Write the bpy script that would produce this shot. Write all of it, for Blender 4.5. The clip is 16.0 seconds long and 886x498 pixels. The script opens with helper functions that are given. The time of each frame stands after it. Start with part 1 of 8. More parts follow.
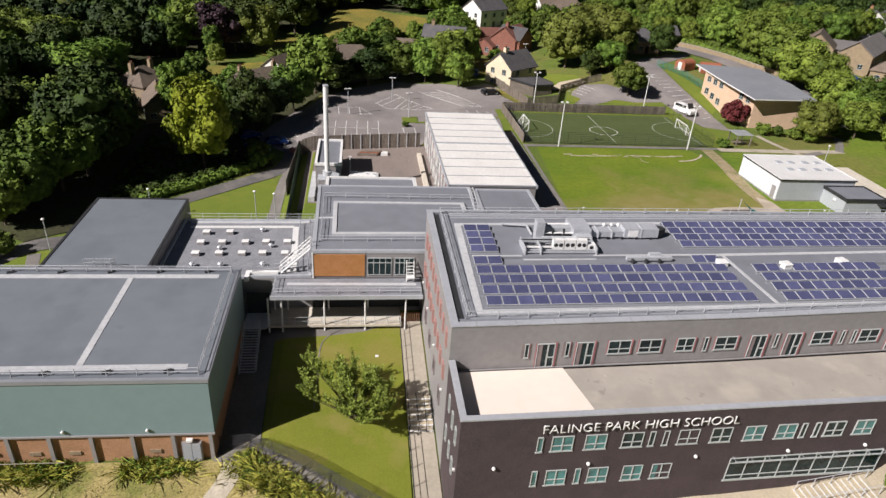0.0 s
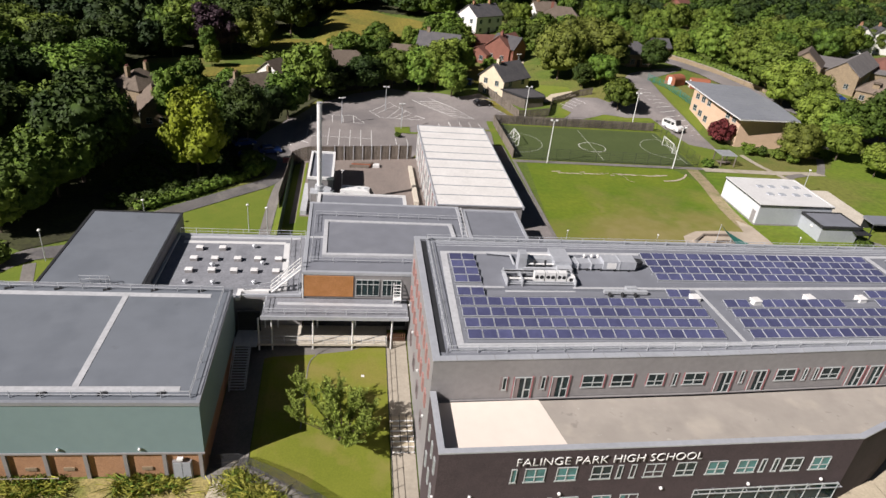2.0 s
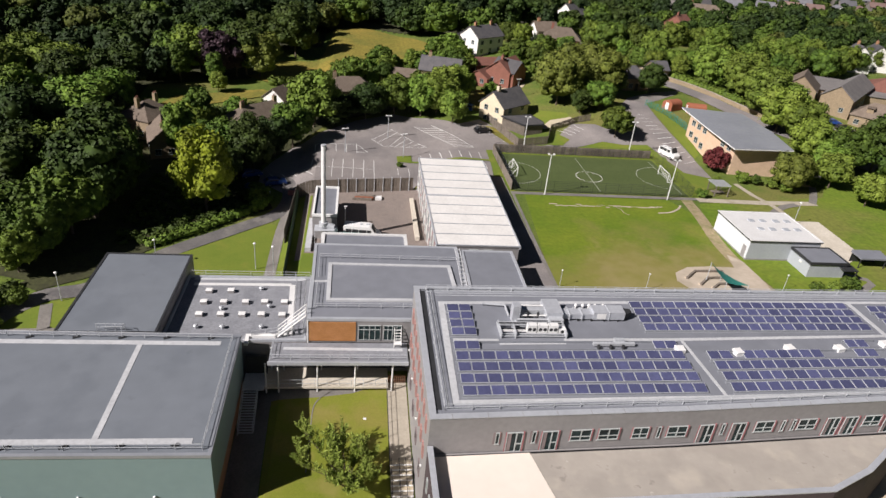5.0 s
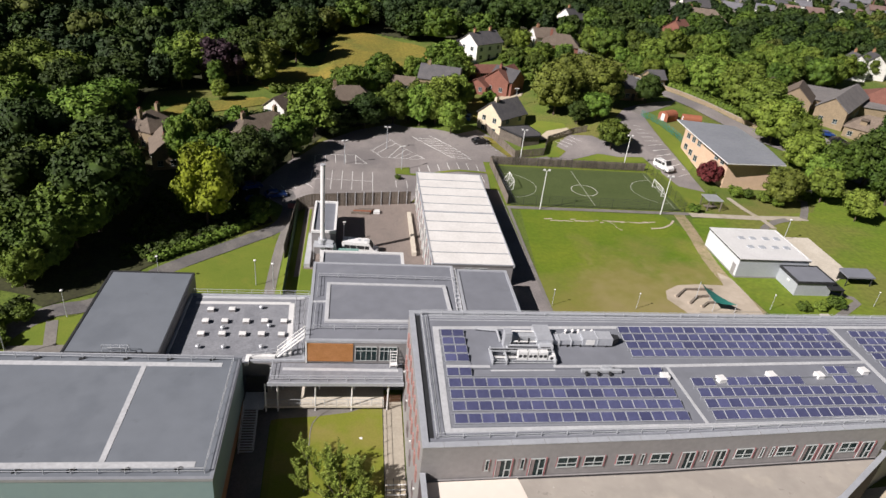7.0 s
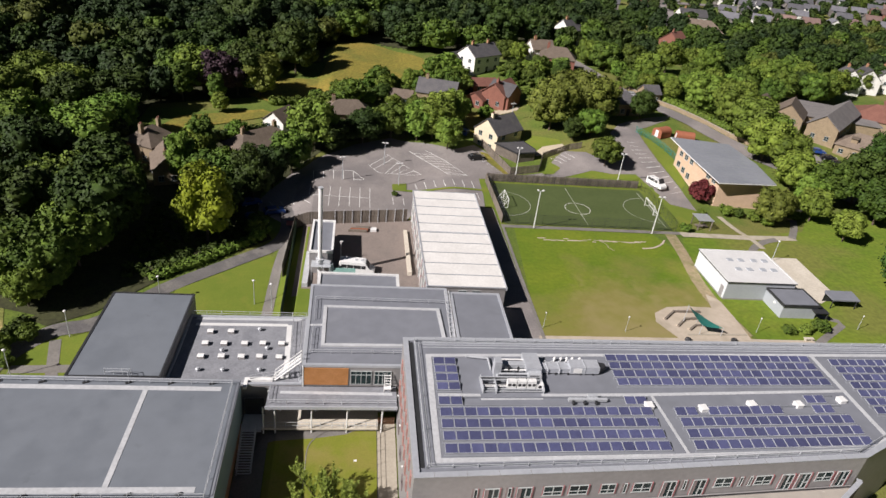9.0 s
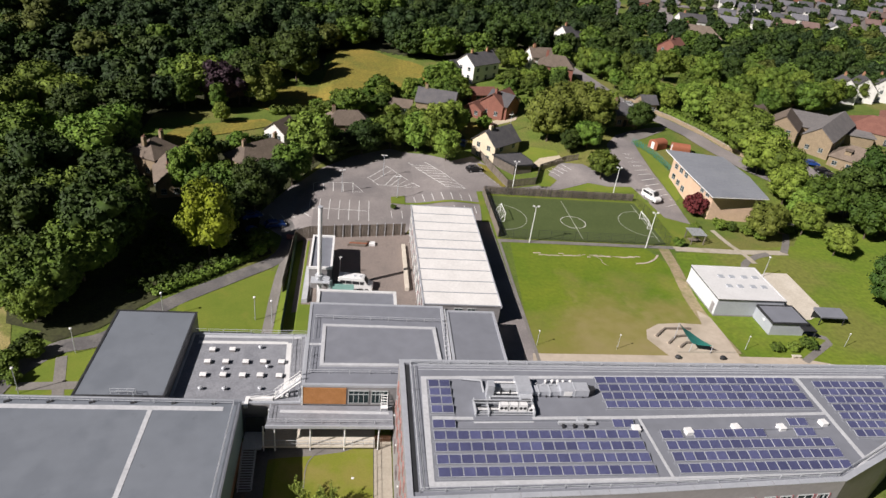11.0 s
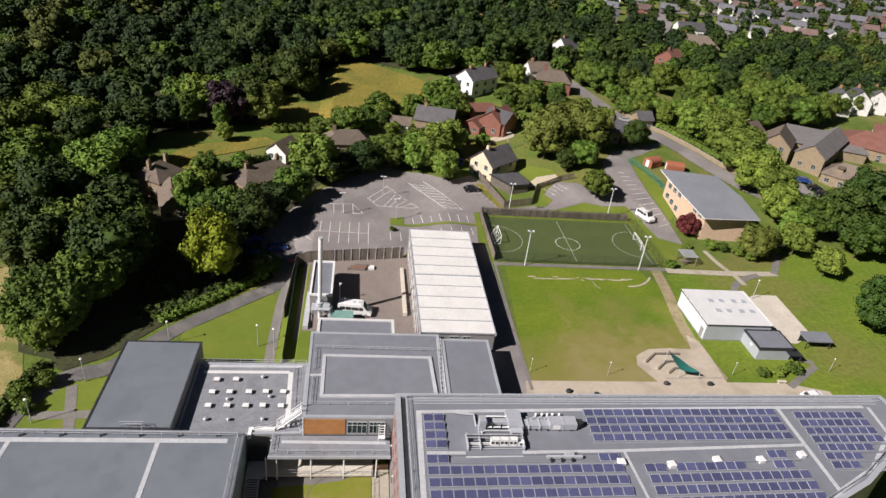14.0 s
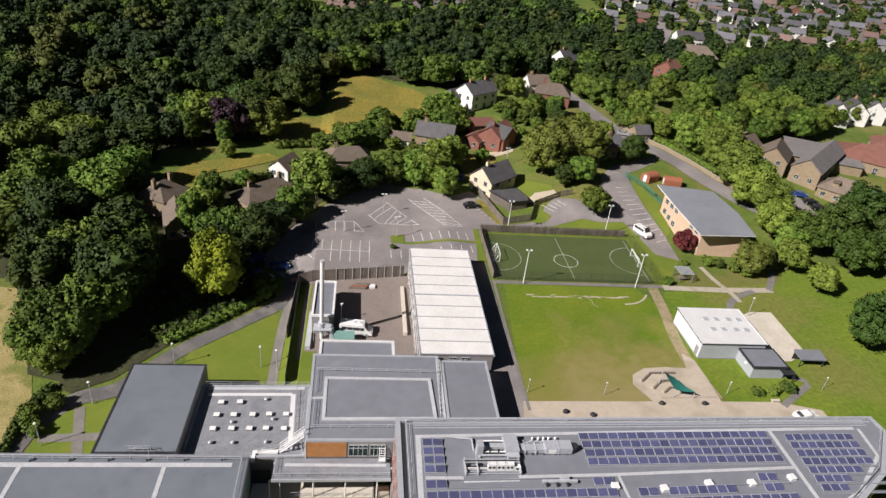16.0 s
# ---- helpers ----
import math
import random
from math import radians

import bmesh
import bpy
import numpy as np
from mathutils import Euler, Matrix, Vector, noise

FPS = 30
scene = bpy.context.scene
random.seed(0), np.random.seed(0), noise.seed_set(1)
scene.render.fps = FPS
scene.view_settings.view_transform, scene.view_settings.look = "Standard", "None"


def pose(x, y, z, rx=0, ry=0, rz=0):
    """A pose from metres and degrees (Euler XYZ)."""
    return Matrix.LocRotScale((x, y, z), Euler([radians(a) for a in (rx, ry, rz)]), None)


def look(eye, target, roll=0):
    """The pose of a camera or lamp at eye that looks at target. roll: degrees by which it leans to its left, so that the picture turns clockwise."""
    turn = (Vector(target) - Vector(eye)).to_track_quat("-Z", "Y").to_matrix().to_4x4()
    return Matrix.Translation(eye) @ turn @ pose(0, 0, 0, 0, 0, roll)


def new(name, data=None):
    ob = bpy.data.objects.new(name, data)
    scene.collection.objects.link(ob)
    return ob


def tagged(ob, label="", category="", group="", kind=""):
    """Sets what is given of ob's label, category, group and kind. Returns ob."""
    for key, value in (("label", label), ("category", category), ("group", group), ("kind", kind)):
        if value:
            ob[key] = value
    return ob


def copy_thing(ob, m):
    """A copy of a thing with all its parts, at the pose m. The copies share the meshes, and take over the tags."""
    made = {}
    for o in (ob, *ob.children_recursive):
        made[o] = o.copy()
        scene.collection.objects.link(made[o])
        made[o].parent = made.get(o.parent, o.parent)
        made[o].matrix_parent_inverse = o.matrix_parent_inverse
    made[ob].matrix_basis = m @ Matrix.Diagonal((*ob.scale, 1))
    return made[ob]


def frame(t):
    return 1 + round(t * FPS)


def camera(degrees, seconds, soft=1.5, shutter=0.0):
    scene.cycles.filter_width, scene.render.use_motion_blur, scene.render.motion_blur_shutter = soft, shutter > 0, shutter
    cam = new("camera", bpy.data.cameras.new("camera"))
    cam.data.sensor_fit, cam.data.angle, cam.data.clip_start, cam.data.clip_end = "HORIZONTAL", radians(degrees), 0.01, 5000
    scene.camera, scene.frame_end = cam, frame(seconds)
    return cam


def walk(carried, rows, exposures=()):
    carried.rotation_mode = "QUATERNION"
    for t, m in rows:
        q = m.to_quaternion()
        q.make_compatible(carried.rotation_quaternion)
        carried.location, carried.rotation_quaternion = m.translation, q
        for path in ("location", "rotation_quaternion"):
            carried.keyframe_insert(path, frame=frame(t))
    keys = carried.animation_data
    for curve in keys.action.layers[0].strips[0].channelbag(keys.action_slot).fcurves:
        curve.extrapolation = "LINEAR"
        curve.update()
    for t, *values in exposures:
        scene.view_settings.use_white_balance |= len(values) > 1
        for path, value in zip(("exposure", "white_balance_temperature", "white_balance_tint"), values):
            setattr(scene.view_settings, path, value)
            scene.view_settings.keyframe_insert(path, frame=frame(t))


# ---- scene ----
cam = camera(69.0, 16.0)
EXPO = 0.57
PATH = [
    (0, (-0.233, -0.127, 36.685), (0.027, 1.623, 35.752), 4.1),
    (0.5, (-0.133, -0.25, 37.67), (0.13, 1.501, 36.741), 4.4),
    (1, (-0.09, -0.369, 38.799), (0.185, 1.371, 37.852), 5.2),
    (1.5, (-0.067, -0.505, 39.91), (0.216, 1.23, 38.956), 5.7),
    (2, (-0.038, -0.55, 41.001), (0.248, 1.185, 40.048), 6.0),
    (2.5, (-0.029, -0.578, 42.075), (0.255, 1.158, 41.124), 6.0),
    (3, (-0.075, -0.632, 43.172), (0.207, 1.106, 42.225), 6.0),
    (3.5, (-0.115, -0.721, 44.277), (0.163, 1.019, 43.332), 5.9),
    (4, (-0.133, -0.783, 45.273), (0.142, 0.96, 44.33), 5.8),
    (6.5, (0.079, -1.184, 50.808), (0.351, 0.543, 49.838), 6.0),
    (7, (0.077, -1.205, 51.871), (0.353, 0.522, 50.901), 6.3),
    (7.5, (0.103, -1.311, 52.968), (0.384, 0.414, 51.996), 6.6),
    (8, (0.114, -1.394, 54.13), (0.398, 0.329, 53.156), 6.8),
    (8.5, (0.118, -1.452, 55.185), (0.401, 0.274, 54.214), 6.9),
    (9, (0.154, -1.544, 56.207), (0.436, 0.181, 55.235), 6.9),
    (11.5, (0.335, -1.905, 61.649), (0.616, -0.187, 60.664), 7.2),
    (12, (0.383, -1.93, 62.674), (0.662, -0.211, 61.691), 7.1),
    (12.5, (0.409, -1.979, 63.658), (0.684, -0.26, 62.675), 7.0),
    (13, (0.527, -2.132, 64.765), (0.799, -0.416, 63.775), 6.9),
    (13.5, (0.5, -2.261, 65.899), (0.775, -0.547, 64.906), 6.9),
    (14, (0.586, -2.226, 67.016), (0.86, -0.512, 66.023), 7.0),
    (14.5, (0.586, -2.231, 68.049), (0.86, -0.515, 67.058), 7.0),
    (15, (0.678, -2.33, 69.081), (0.949, -0.614, 68.09), 6.9),
    (15.5, (0.659, -2.36, 70.144), (0.928, -0.642, 69.155), 6.8),
    (16, (0.664, -2.443, 71.125), (0.931, -0.725, 70.137), 6.7),
]
walk(cam, [(t, look(eye, target, roll)) for t, eye, target, roll in PATH], [(0, EXPO, 6500, 17), (16, EXPO, 6500, 17)])

# ---- light ----
SUN_AZ, SUN_EL = radians(26), radians(38)      # where the light travels to, and its height
ray = Vector((math.cos(SUN_EL) * math.cos(SUN_AZ), math.cos(SUN_EL) * math.sin(SUN_AZ), -math.sin(SUN_EL)))
world = bpy.data.worlds.new("sky")
scene.world = world
world.use_nodes = True
wn = world.node_tree
sky = wn.nodes.new("ShaderNodeTexSky")
sky.sky_type, sky.sun_disc = "NISHITA", False
sky.sun_elevation = SUN_EL
sky.ozone_density = 3.0
sky.sun_rotation = math.atan2(-ray.x, -ray.y)
wn.nodes["Background"].inputs["Strength"].default_value = 0.011
wn.links.new(sky.outputs["Color"], wn.nodes["Background"].inputs["Color"])
sun_data = bpy.data.lights.new("sun", "SUN")
sun_data.energy, sun_data.angle, sun_data.color = 4.5, radians(0.5), (1.0, 0.97, 0.92)
sun = new("sun", sun_data)
sun.matrix_world = look((0, 0, 90), Vector((0, 0, 90)) + ray)


# ---- materials ----
def material(name, a, b=None, scale=0.5, rough=0.8, metal=0.0, fine=8.0, depth=0.25, bump=0.15, isle=0.0, spec=0.4, rnd=0.0, c=None, cscale=0.12, coat=0.0):
    """Two tones mixed by a broad noise, a third by a broader one, fine grain over it, relief, and a chance tone by piece or by object."""
    m = bpy.data.materials.new(name)
    m.use_nodes = True
    t = m.node_tree
    n, l = t.nodes, t.links
    bs = n["Principled BSDF"]
    bs.inputs["Roughness"].default_value, bs.inputs["Metallic"].default_value = rough, metal
    bs.inputs["Specular IOR Level"].default_value = spec
    bs.inputs["Coat Weight"].default_value = coat
    geo = n.new("ShaderNodeNewGeometry")
    n1 = n.new("ShaderNodeTexNoise")
    n1.inputs["Scale"].default_value, n1.inputs["Detail"].default_value = scale, 5
    n1.inputs["Roughness"].default_value = 0.65
    l.new(geo.outputs["Position"], n1.inputs["Vector"])
    r1 = n.new("ShaderNodeMapRange")
    r1.inputs[1].default_value, r1.inputs[2].default_value = 0.35, 0.65
    l.new(n1.outputs["Fac"], r1.inputs[0])
    mx = n.new("ShaderNodeMix")
    mx.data_type = "RGBA"
    mx.inputs[6].default_value = (*a, 1)
    mx.inputs[7].default_value = (*(b or a), 1)
    l.new(r1.outputs[0], mx.inputs[0])
    out = mx.outputs[2]
    if c:
        n3 = n.new("ShaderNodeTexNoise")
        n3.inputs["Scale"].default_value, n3.inputs["Detail"].default_value = cscale, 4
        l.new(geo.outputs["Position"], n3.inputs["Vector"])
        r3 = n.new("ShaderNodeMapRange")
        r3.inputs[1].default_value, r3.inputs[2].default_value = 0.5, 0.62
        l.new(n3.outputs["Fac"], r3.inputs[0])
        m3 = n.new("ShaderNodeMix")
        m3.data_type = "RGBA"
        m3.inputs[7].default_value = (*c, 1)
        l.new(r3.outputs[0], m3.inputs[0])
        l.new(out, m3.inputs[6])
        out = m3.outputs[2]
    n2 = n.new("ShaderNodeTexNoise")
    n2.inputs["Scale"].default_value, n2.inputs["Detail"].default_value = fine, 4
    l.new(geo.outputs["Position"], n2.inputs["Vector"])
    r2 = n.new("ShaderNodeMapRange")
    r2.inputs[1].default_value, r2.inputs[2].default_value = 0.3, 0.7
    r2.inputs[3].default_value, r2.inputs[4].default_value = 1 - depth, 1 + depth
    l.new(n2.outputs["Fac"], r2.inputs[0])
    val = r2.outputs[0]
    for amount, kind, socket in ((isle, "ShaderNodeNewGeometry", "Random Per Island"), (rnd, "ShaderNodeObjectInfo", "Random")):
        if amount:
            src = n.new(kind)
            rr = n.new("ShaderNodeMapRange")
            rr.inputs[3].default_value, rr.inputs[4].default_value = 1 - amount, 1 + amount
            l.new(src.outputs[socket], rr.inputs[0])
            mm = n.new("ShaderNodeMath")
            mm.operation = "MULTIPLY"
            l.new(val, mm.inputs[0])
            l.new(rr.outputs[0], mm.inputs[1])
            val = mm.outputs[0]
    vm = n.new("ShaderNodeVectorMath")
    vm.operation = "SCALE"
    l.new(out, vm.inputs[0])
    l.new(val, vm.inputs["Scale"])
    l.new(vm.outputs[0], bs.inputs["Base Color"])
    if bump:
        bp = n.new("ShaderNodeBump")
        bp.inputs["Strength"].default_value, bp.inputs["Distance"].default_value = bump, 0.05
        l.new(n2.outputs["Fac"], bp.inputs["Height"])
        l.new(bp.outputs[0], bs.inputs["Normal"])
    return m


M = dict(
    grass=material("grass", (0.075, 0.12, 0.014), (0.115, 0.155, 0.02), 0.22, 0.95, fine=3.0, depth=0.3, c=(0.15, 0.15, 0.035), cscale=0.05, bump=0.4),
    lawn=material("lawn", (0.112, 0.162, 0.014), (0.148, 0.185, 0.02), 0.12, 0.95, fine=6.0, depth=0.12, bump=0.25),
    field=material("field grass", (0.095, 0.165, 0.008), (0.145, 0.195, 0.015), 0.07, 0.95, fine=1.2, depth=0.2, c=(0.155, 0.17, 0.03), cscale=0.04, bump=0.4),
    meadow=material("dry meadow", (0.26, 0.22, 0.075), (0.34, 0.275, 0.115), 0.5, 0.95, fine=5.0, depth=0.35, c=(0.16, 0.17, 0.04), cscale=0.2, bump=0.6),
    hay=material("yellow meadow", (0.24, 0.18, 0.03), (0.17, 0.155, 0.022), 0.06, 0.95, fine=1.5, depth=0.3, bump=0.6, c=(0.15, 0.145, 0.022), cscale=0.09),
    hutroof=material("white hut roof", (0.60, 0.60, 0.585), (0.66, 0.66, 0.645), 0.3, 0.6, fine=3.0, depth=0.06, bump=0.03),
    greenfence=material("dark green fence paint", (0.02, 0.045, 0.025), (0.03, 0.06, 0.032), 0.8, 0.7, fine=4.0, depth=0.2, bump=0.05),
    courtlawn=material("sunny lawn", (0.145, 0.17, 0.014), (0.175, 0.19, 0.02), 0.12, 0.95, fine=6.0, depth=0.10, bump=0.25, c=(0.20, 0.185, 0.035), cscale=0.25),
    # woodfloor: litter brown, with the shade under the crowns put into the colour
    woodfloor=material("leaf litter with tree shade in its tone", (0.035, 0.035, 0.015), (0.05, 0.055, 0.018), 0.3, 0.95, fine=2.0, depth=0.3, bump=0.4),
    hallroof=material("grey roof membrane of the halls", (0.152, 0.170, 0.192), (0.166, 0.184, 0.206), 0.06, 0.7, fine=0.5, depth=0.04, bump=0.04, c=(0.143, 0.160, 0.181), cscale=0.2),
    turf=material("artificial turf", (0.060, 0.085, 0.022), (0.072, 0.098, 0.028), 0.12, 0.9, fine=3.0, depth=0.12, bump=0.1),
    asphalt=material("asphalt", (0.205, 0.185, 0.176), (0.265, 0.24, 0.226), 0.1, 0.9, fine=4.0, depth=0.14, bump=0.1, c=(0.18, 0.165, 0.16), cscale=0.07),
    yard=material("yard tarmac", (0.195, 0.165, 0.145), (0.235, 0.195, 0.17), 0.2, 0.9, fine=4.0, depth=0.14, bump=0.1),
    path=material("path tarmac", (0.16, 0.15, 0.135), (0.21, 0.195, 0.175), 0.3, 0.9, fine=4.0, depth=0.14, bump=0.1),
    paving=material("buff paving", (0.42, 0.36, 0.26), (0.50, 0.43, 0.31), 0.4, 0.85, fine=5.0, depth=0.12, bump=0.1),
    dirt=material("worn earth", (0.33, 0.26, 0.16), (0.26, 0.22, 0.12), 0.4, 0.95, fine=3.0, depth=0.2, bump=0.3),
    concrete=material("pale concrete", (0.52, 0.47, 0.38), (0.60, 0.55, 0.46), 0.25, 0.85, fine=4.0, depth=0.1, bump=0.1),
    marking=material("road marking", (0.75, 0.75, 0.72), (0.6, 0.6, 0.57), 1.2, 0.8, fine=6.0, depth=0.15, bump=0),
    membrane=material("grey roof membrane", (0.175, 0.185, 0.208), (0.196, 0.206, 0.231), 0.08, 0.75, fine=0.6, depth=0.06, bump=0.05),
    gravelroof=material("speckled roof membrane", (0.19, 0.197, 0.215), (0.25, 0.257, 0.275), 0.5, 0.85, fine=5.0, depth=0.16, bump=0.15),
    lightroof=material("pale roof strip", (0.42, 0.43, 0.44), (0.50, 0.51, 0.52), 0.4, 0.7, fine=3.0, depth=0.1, bump=0.05),
    coping=material("aluminium coping", (0.46, 0.48, 0.51), (0.52, 0.54, 0.57), 0.3, 0.45, fine=3.0, depth=0.06, bump=0.02, metal=0.3),
    steel=material("galvanised steel", (0.44, 0.46, 0.48), (0.52, 0.54, 0.56), 1.0, 0.45, fine=5.0, depth=0.1, bump=0.03, metal=0.2),
    greyclad=material("grey cladding", (0.248, 0.238, 0.235), (0.278, 0.268, 0.264), 0.15, 0.55, fine=2.0, depth=0.07, bump=0.04),
    darkbrick=material("dark brick", (0.056, 0.042, 0.045), (0.072, 0.053, 0.056), 0.6, 0.85, fine=9.0, depth=0.18, bump=0.2),
    greenclad=material("green cladding", (0.178, 0.258, 0.265), (0.194, 0.276, 0.282), 0.1, 0.55, fine=1.0, depth=0.03, bump=0.02),
    brick=material("buff red brick", (0.34, 0.185, 0.10), (0.40, 0.225, 0.125), 0.9, 0.88, fine=9.0, depth=0.16, bump=0.2),
    redbrick=material("red brick", (0.20, 0.085, 0.06), (0.25, 0.105, 0.075), 0.9, 0.88, fine=9.0, depth=0.2, bump=0.2),
    sandstone=material("yellow stone", (0.30, 0.23, 0.145), (0.24, 0.185, 0.12), 0.9, 0.88, fine=6.0, depth=0.18, bump=0.2),
    cedar=material("orange timber panel", (0.36, 0.16, 0.05), (0.43, 0.20, 0.075), 0.7, 0.7, fine=7.0, depth=0.15, bump=0.1),
    white=material("white painted metal", (0.72, 0.72, 0.70), (0.78, 0.78, 0.76), 0.4, 0.5, fine=3.0, depth=0.05, bump=0.02),
    render=material("white render wall", (0.78, 0.77, 0.72), (0.70, 0.69, 0.64), 0.4, 0.85, fine=3.0, depth=0.08, bump=0.05),
    cream=material("cream roof sheet", (0.66, 0.645, 0.61), (0.73, 0.715, 0.68), 0.25, 0.6, fine=3.0, depth=0.07, bump=0.03),
    creamwall=material("cream render wall", (0.68, 0.585, 0.42), (0.61, 0.52, 0.37), 0.3, 0.85, fine=3.0, depth=0.08, bump=0.05),
    terrace=material("grey buff terrace felt", (0.345, 0.315, 0.275), (0.38, 0.345, 0.30), 0.12, 0.85, fine=0.9, depth=0.05, c=(0.33, 0.30, 0.262), cscale=0.25, bump=0.03),
    terracenew=material("pale new terrace surface", (0.74, 0.655, 0.57), (0.76, 0.68, 0.595), 0.2, 0.8, fine=1.0, depth=0.02, bump=0.02),
    slate=material("slate roof", (0.075, 0.073, 0.078), (0.105, 0.10, 0.10), 0.6, 0.7, fine=5.0, depth=0.2, bump=0.2, rnd=0.25),
    stoneslate=material("stone slate roof", (0.125, 0.098, 0.075), (0.165, 0.13, 0.10), 0.6, 0.85, fine=5.0, depth=0.25, bump=0.3, rnd=0.2),
    redtile=material("red tile roof", (0.17, 0.075, 0.055), (0.21, 0.095, 0.07), 0.6, 0.8, fine=5.0, depth=0.2, bump=0.2, rnd=0.2),
    palemetal=material("pale metal roof", (0.25, 0.265, 0.29), (0.29, 0.305, 0.33), 0.15, 0.5, fine=2.0, depth=0.05, bump=0.02, metal=0.2),
    pvcell=material("solar cells", (0.070, 0.075, 0.150), (0.086, 0.092, 0.178), 0.6, 0.3, fine=3.0, depth=0.12, bump=0, spec=0.6, rnd=0.2, coat=0.3),
    glass=material("dark window glass", (0.010, 0.016, 0.018), (0.022, 0.042, 0.042), 0.6, 0.08, fine=2.0, depth=0.3, bump=0, spec=0.25),
    teal=material("teal window blind glass", (0.045, 0.165, 0.165), (0.07, 0.215, 0.21), 0.9, 0.15, fine=1.0, depth=0.35, bump=0, spec=0.5),
    frame=material("pale window frame", (0.40, 0.43, 0.42), None, 1.0, 0.5, fine=3.0, depth=0.05, bump=0),
    redframe=material("dull red panel", (0.27, 0.105, 0.11), (0.32, 0.125, 0.13), 1.0, 0.6, fine=3.0, depth=0.12, bump=0),
    dark=material("dark paint", (0.025, 0.026, 0.028), (0.035, 0.036, 0.038), 1.0, 0.6, fine=3.0, depth=0.1, bump=0.02),
    black=material("tyre rubber", (0.014, 0.014, 0.015), None, 1.0, 0.8, fine=4.0, depth=0.2, bump=0),
    timber=material("weathered timber", (0.15, 0.125, 0.10), (0.20, 0.17, 0.14), 0.8, 0.9, fine=6.0, depth=0.25, bump=0.2, rnd=0.25),
    drabwall=material("grey brown far walls", (0.16, 0.145, 0.135), (0.21, 0.19, 0.175), 0.4, 0.85, fine=2.0, depth=0.2, bump=0, rnd=0.35),
    drabroof=material("blue grey far roofs", (0.10, 0.10, 0.112), (0.13, 0.128, 0.138), 0.4, 0.8, fine=2.0, depth=0.2, bump=0, rnd=0.4),
    brownroof=material("brown far roofs", (0.14, 0.092, 0.078), (0.17, 0.115, 0.10), 0.4, 0.8, fine=2.0, depth=0.2, bump=0, rnd=0.35),
    bark=material("bark", (0.085, 0.065, 0.045), (0.12, 0.095, 0.07), 1.5, 0.95, fine=6.0, depth=0.3, bump=0.5),
    bluewhite=material("grey white cladding", (0.35, 0.375, 0.405), (0.39, 0.415, 0.44), 0.3, 0.6, fine=3.0, depth=0.05, bump=0.02),
    canvas=material("green canvas", (0.02, 0.17, 0.14), (0.03, 0.20, 0.16), 0.7, 0.7, fine=3.0, depth=0.1, bump=0.05),
    orange=material("orange clay cover", (0.33, 0.115, 0.06), (0.28, 0.10, 0.055), 0.7, 0.8, fine=3.0, depth=0.1, bump=0.05),
    blue=material("blue car paint", (0.02, 0.06, 0.22), None, 1.0, 0.3, fine=3.0, depth=0.1, bump=0, coat=0.5),
    silver=material("silver car paint", (0.48, 0.49, 0.50), None, 1.0, 0.3, fine=3.0, depth=0.05, bump=0, metal=0.4, coat=0.5),
    carblack=material("black car paint", (0.012, 0.012, 0.014), None, 1.0, 0.25, fine=3.0, depth=0.1, bump=0, coat=0.5),
    courtpath=material("grey buff path slabs", (0.33, 0.295, 0.235), (0.39, 0.345, 0.275), 0.5, 0.85, fine=3.0, depth=0.08, bump=0.05),
    pitchline=material("worn pitch paint", (0.46, 0.48, 0.42), (0.30, 0.33, 0.25), 1.2, 0.85, fine=5.0, depth=0.2, bump=0),
    hutwall=material("white hut wall panels", (0.62, 0.645, 0.655), (0.68, 0.705, 0.715), 0.4, 0.6, fine=3.0, depth=0.05, bump=0.02),
    officebrick=material("orange buff brick", (0.54, 0.385, 0.265), (0.60, 0.43, 0.30), 0.9, 0.88, fine=8.0, depth=0.12, bump=0.15),
    gatewood=material("brown gate timber", (0.13, 0.065, 0.035), (0.17, 0.085, 0.045), 0.8, 0.85, fine=6.0, depth=0.25, bump=0.2),
    trodden=material("pale trodden earth", (0.36, 0.32, 0.25), (0.44, 0.39, 0.31), 0.4, 0.95, fine=4.0, depth=0.15, bump=0.2),
    greyroof=material("weathered grey roof", (0.165, 0.155, 0.15), (0.21, 0.195, 0.185), 0.4, 0.8, fine=4.0, depth=0.15, bump=0.1),
    coral=material("coral window panel", (0.36, 0.20, 0.18), (0.42, 0.235, 0.21), 1.0, 0.6, fine=3.0, depth=0.1, bump=0),
    reveal=material("brown window reveal", (0.20, 0.165, 0.16), (0.23, 0.19, 0.185), 1.0, 0.7, fine=3.0, depth=0.1, bump=0),
    dirtpath=material("smooth packed pale earth", (0.43, 0.365, 0.285), (0.48, 0.41, 0.325), 0.25, 0.95, fine=1.6, depth=0.06, bump=0.08, c=(0.38, 0.325, 0.25), cscale=0.2),
    # a darker copy of the path tarmac, tree shade mixed into its tones
    shadepath=material("worn tarmac darkened for tree shade", (0.105, 0.10, 0.098), (0.14, 0.132, 0.125), 0.3, 0.9, fine=4.0, depth=0.16, bump=0.1, c=(0.17, 0.16, 0.145), cscale=0.25),
    sign=material("white sign letters", (0.80, 0.80, 0.78), None, 1.0, 0.5, fine=3.0, depth=0.03, bump=0),
)


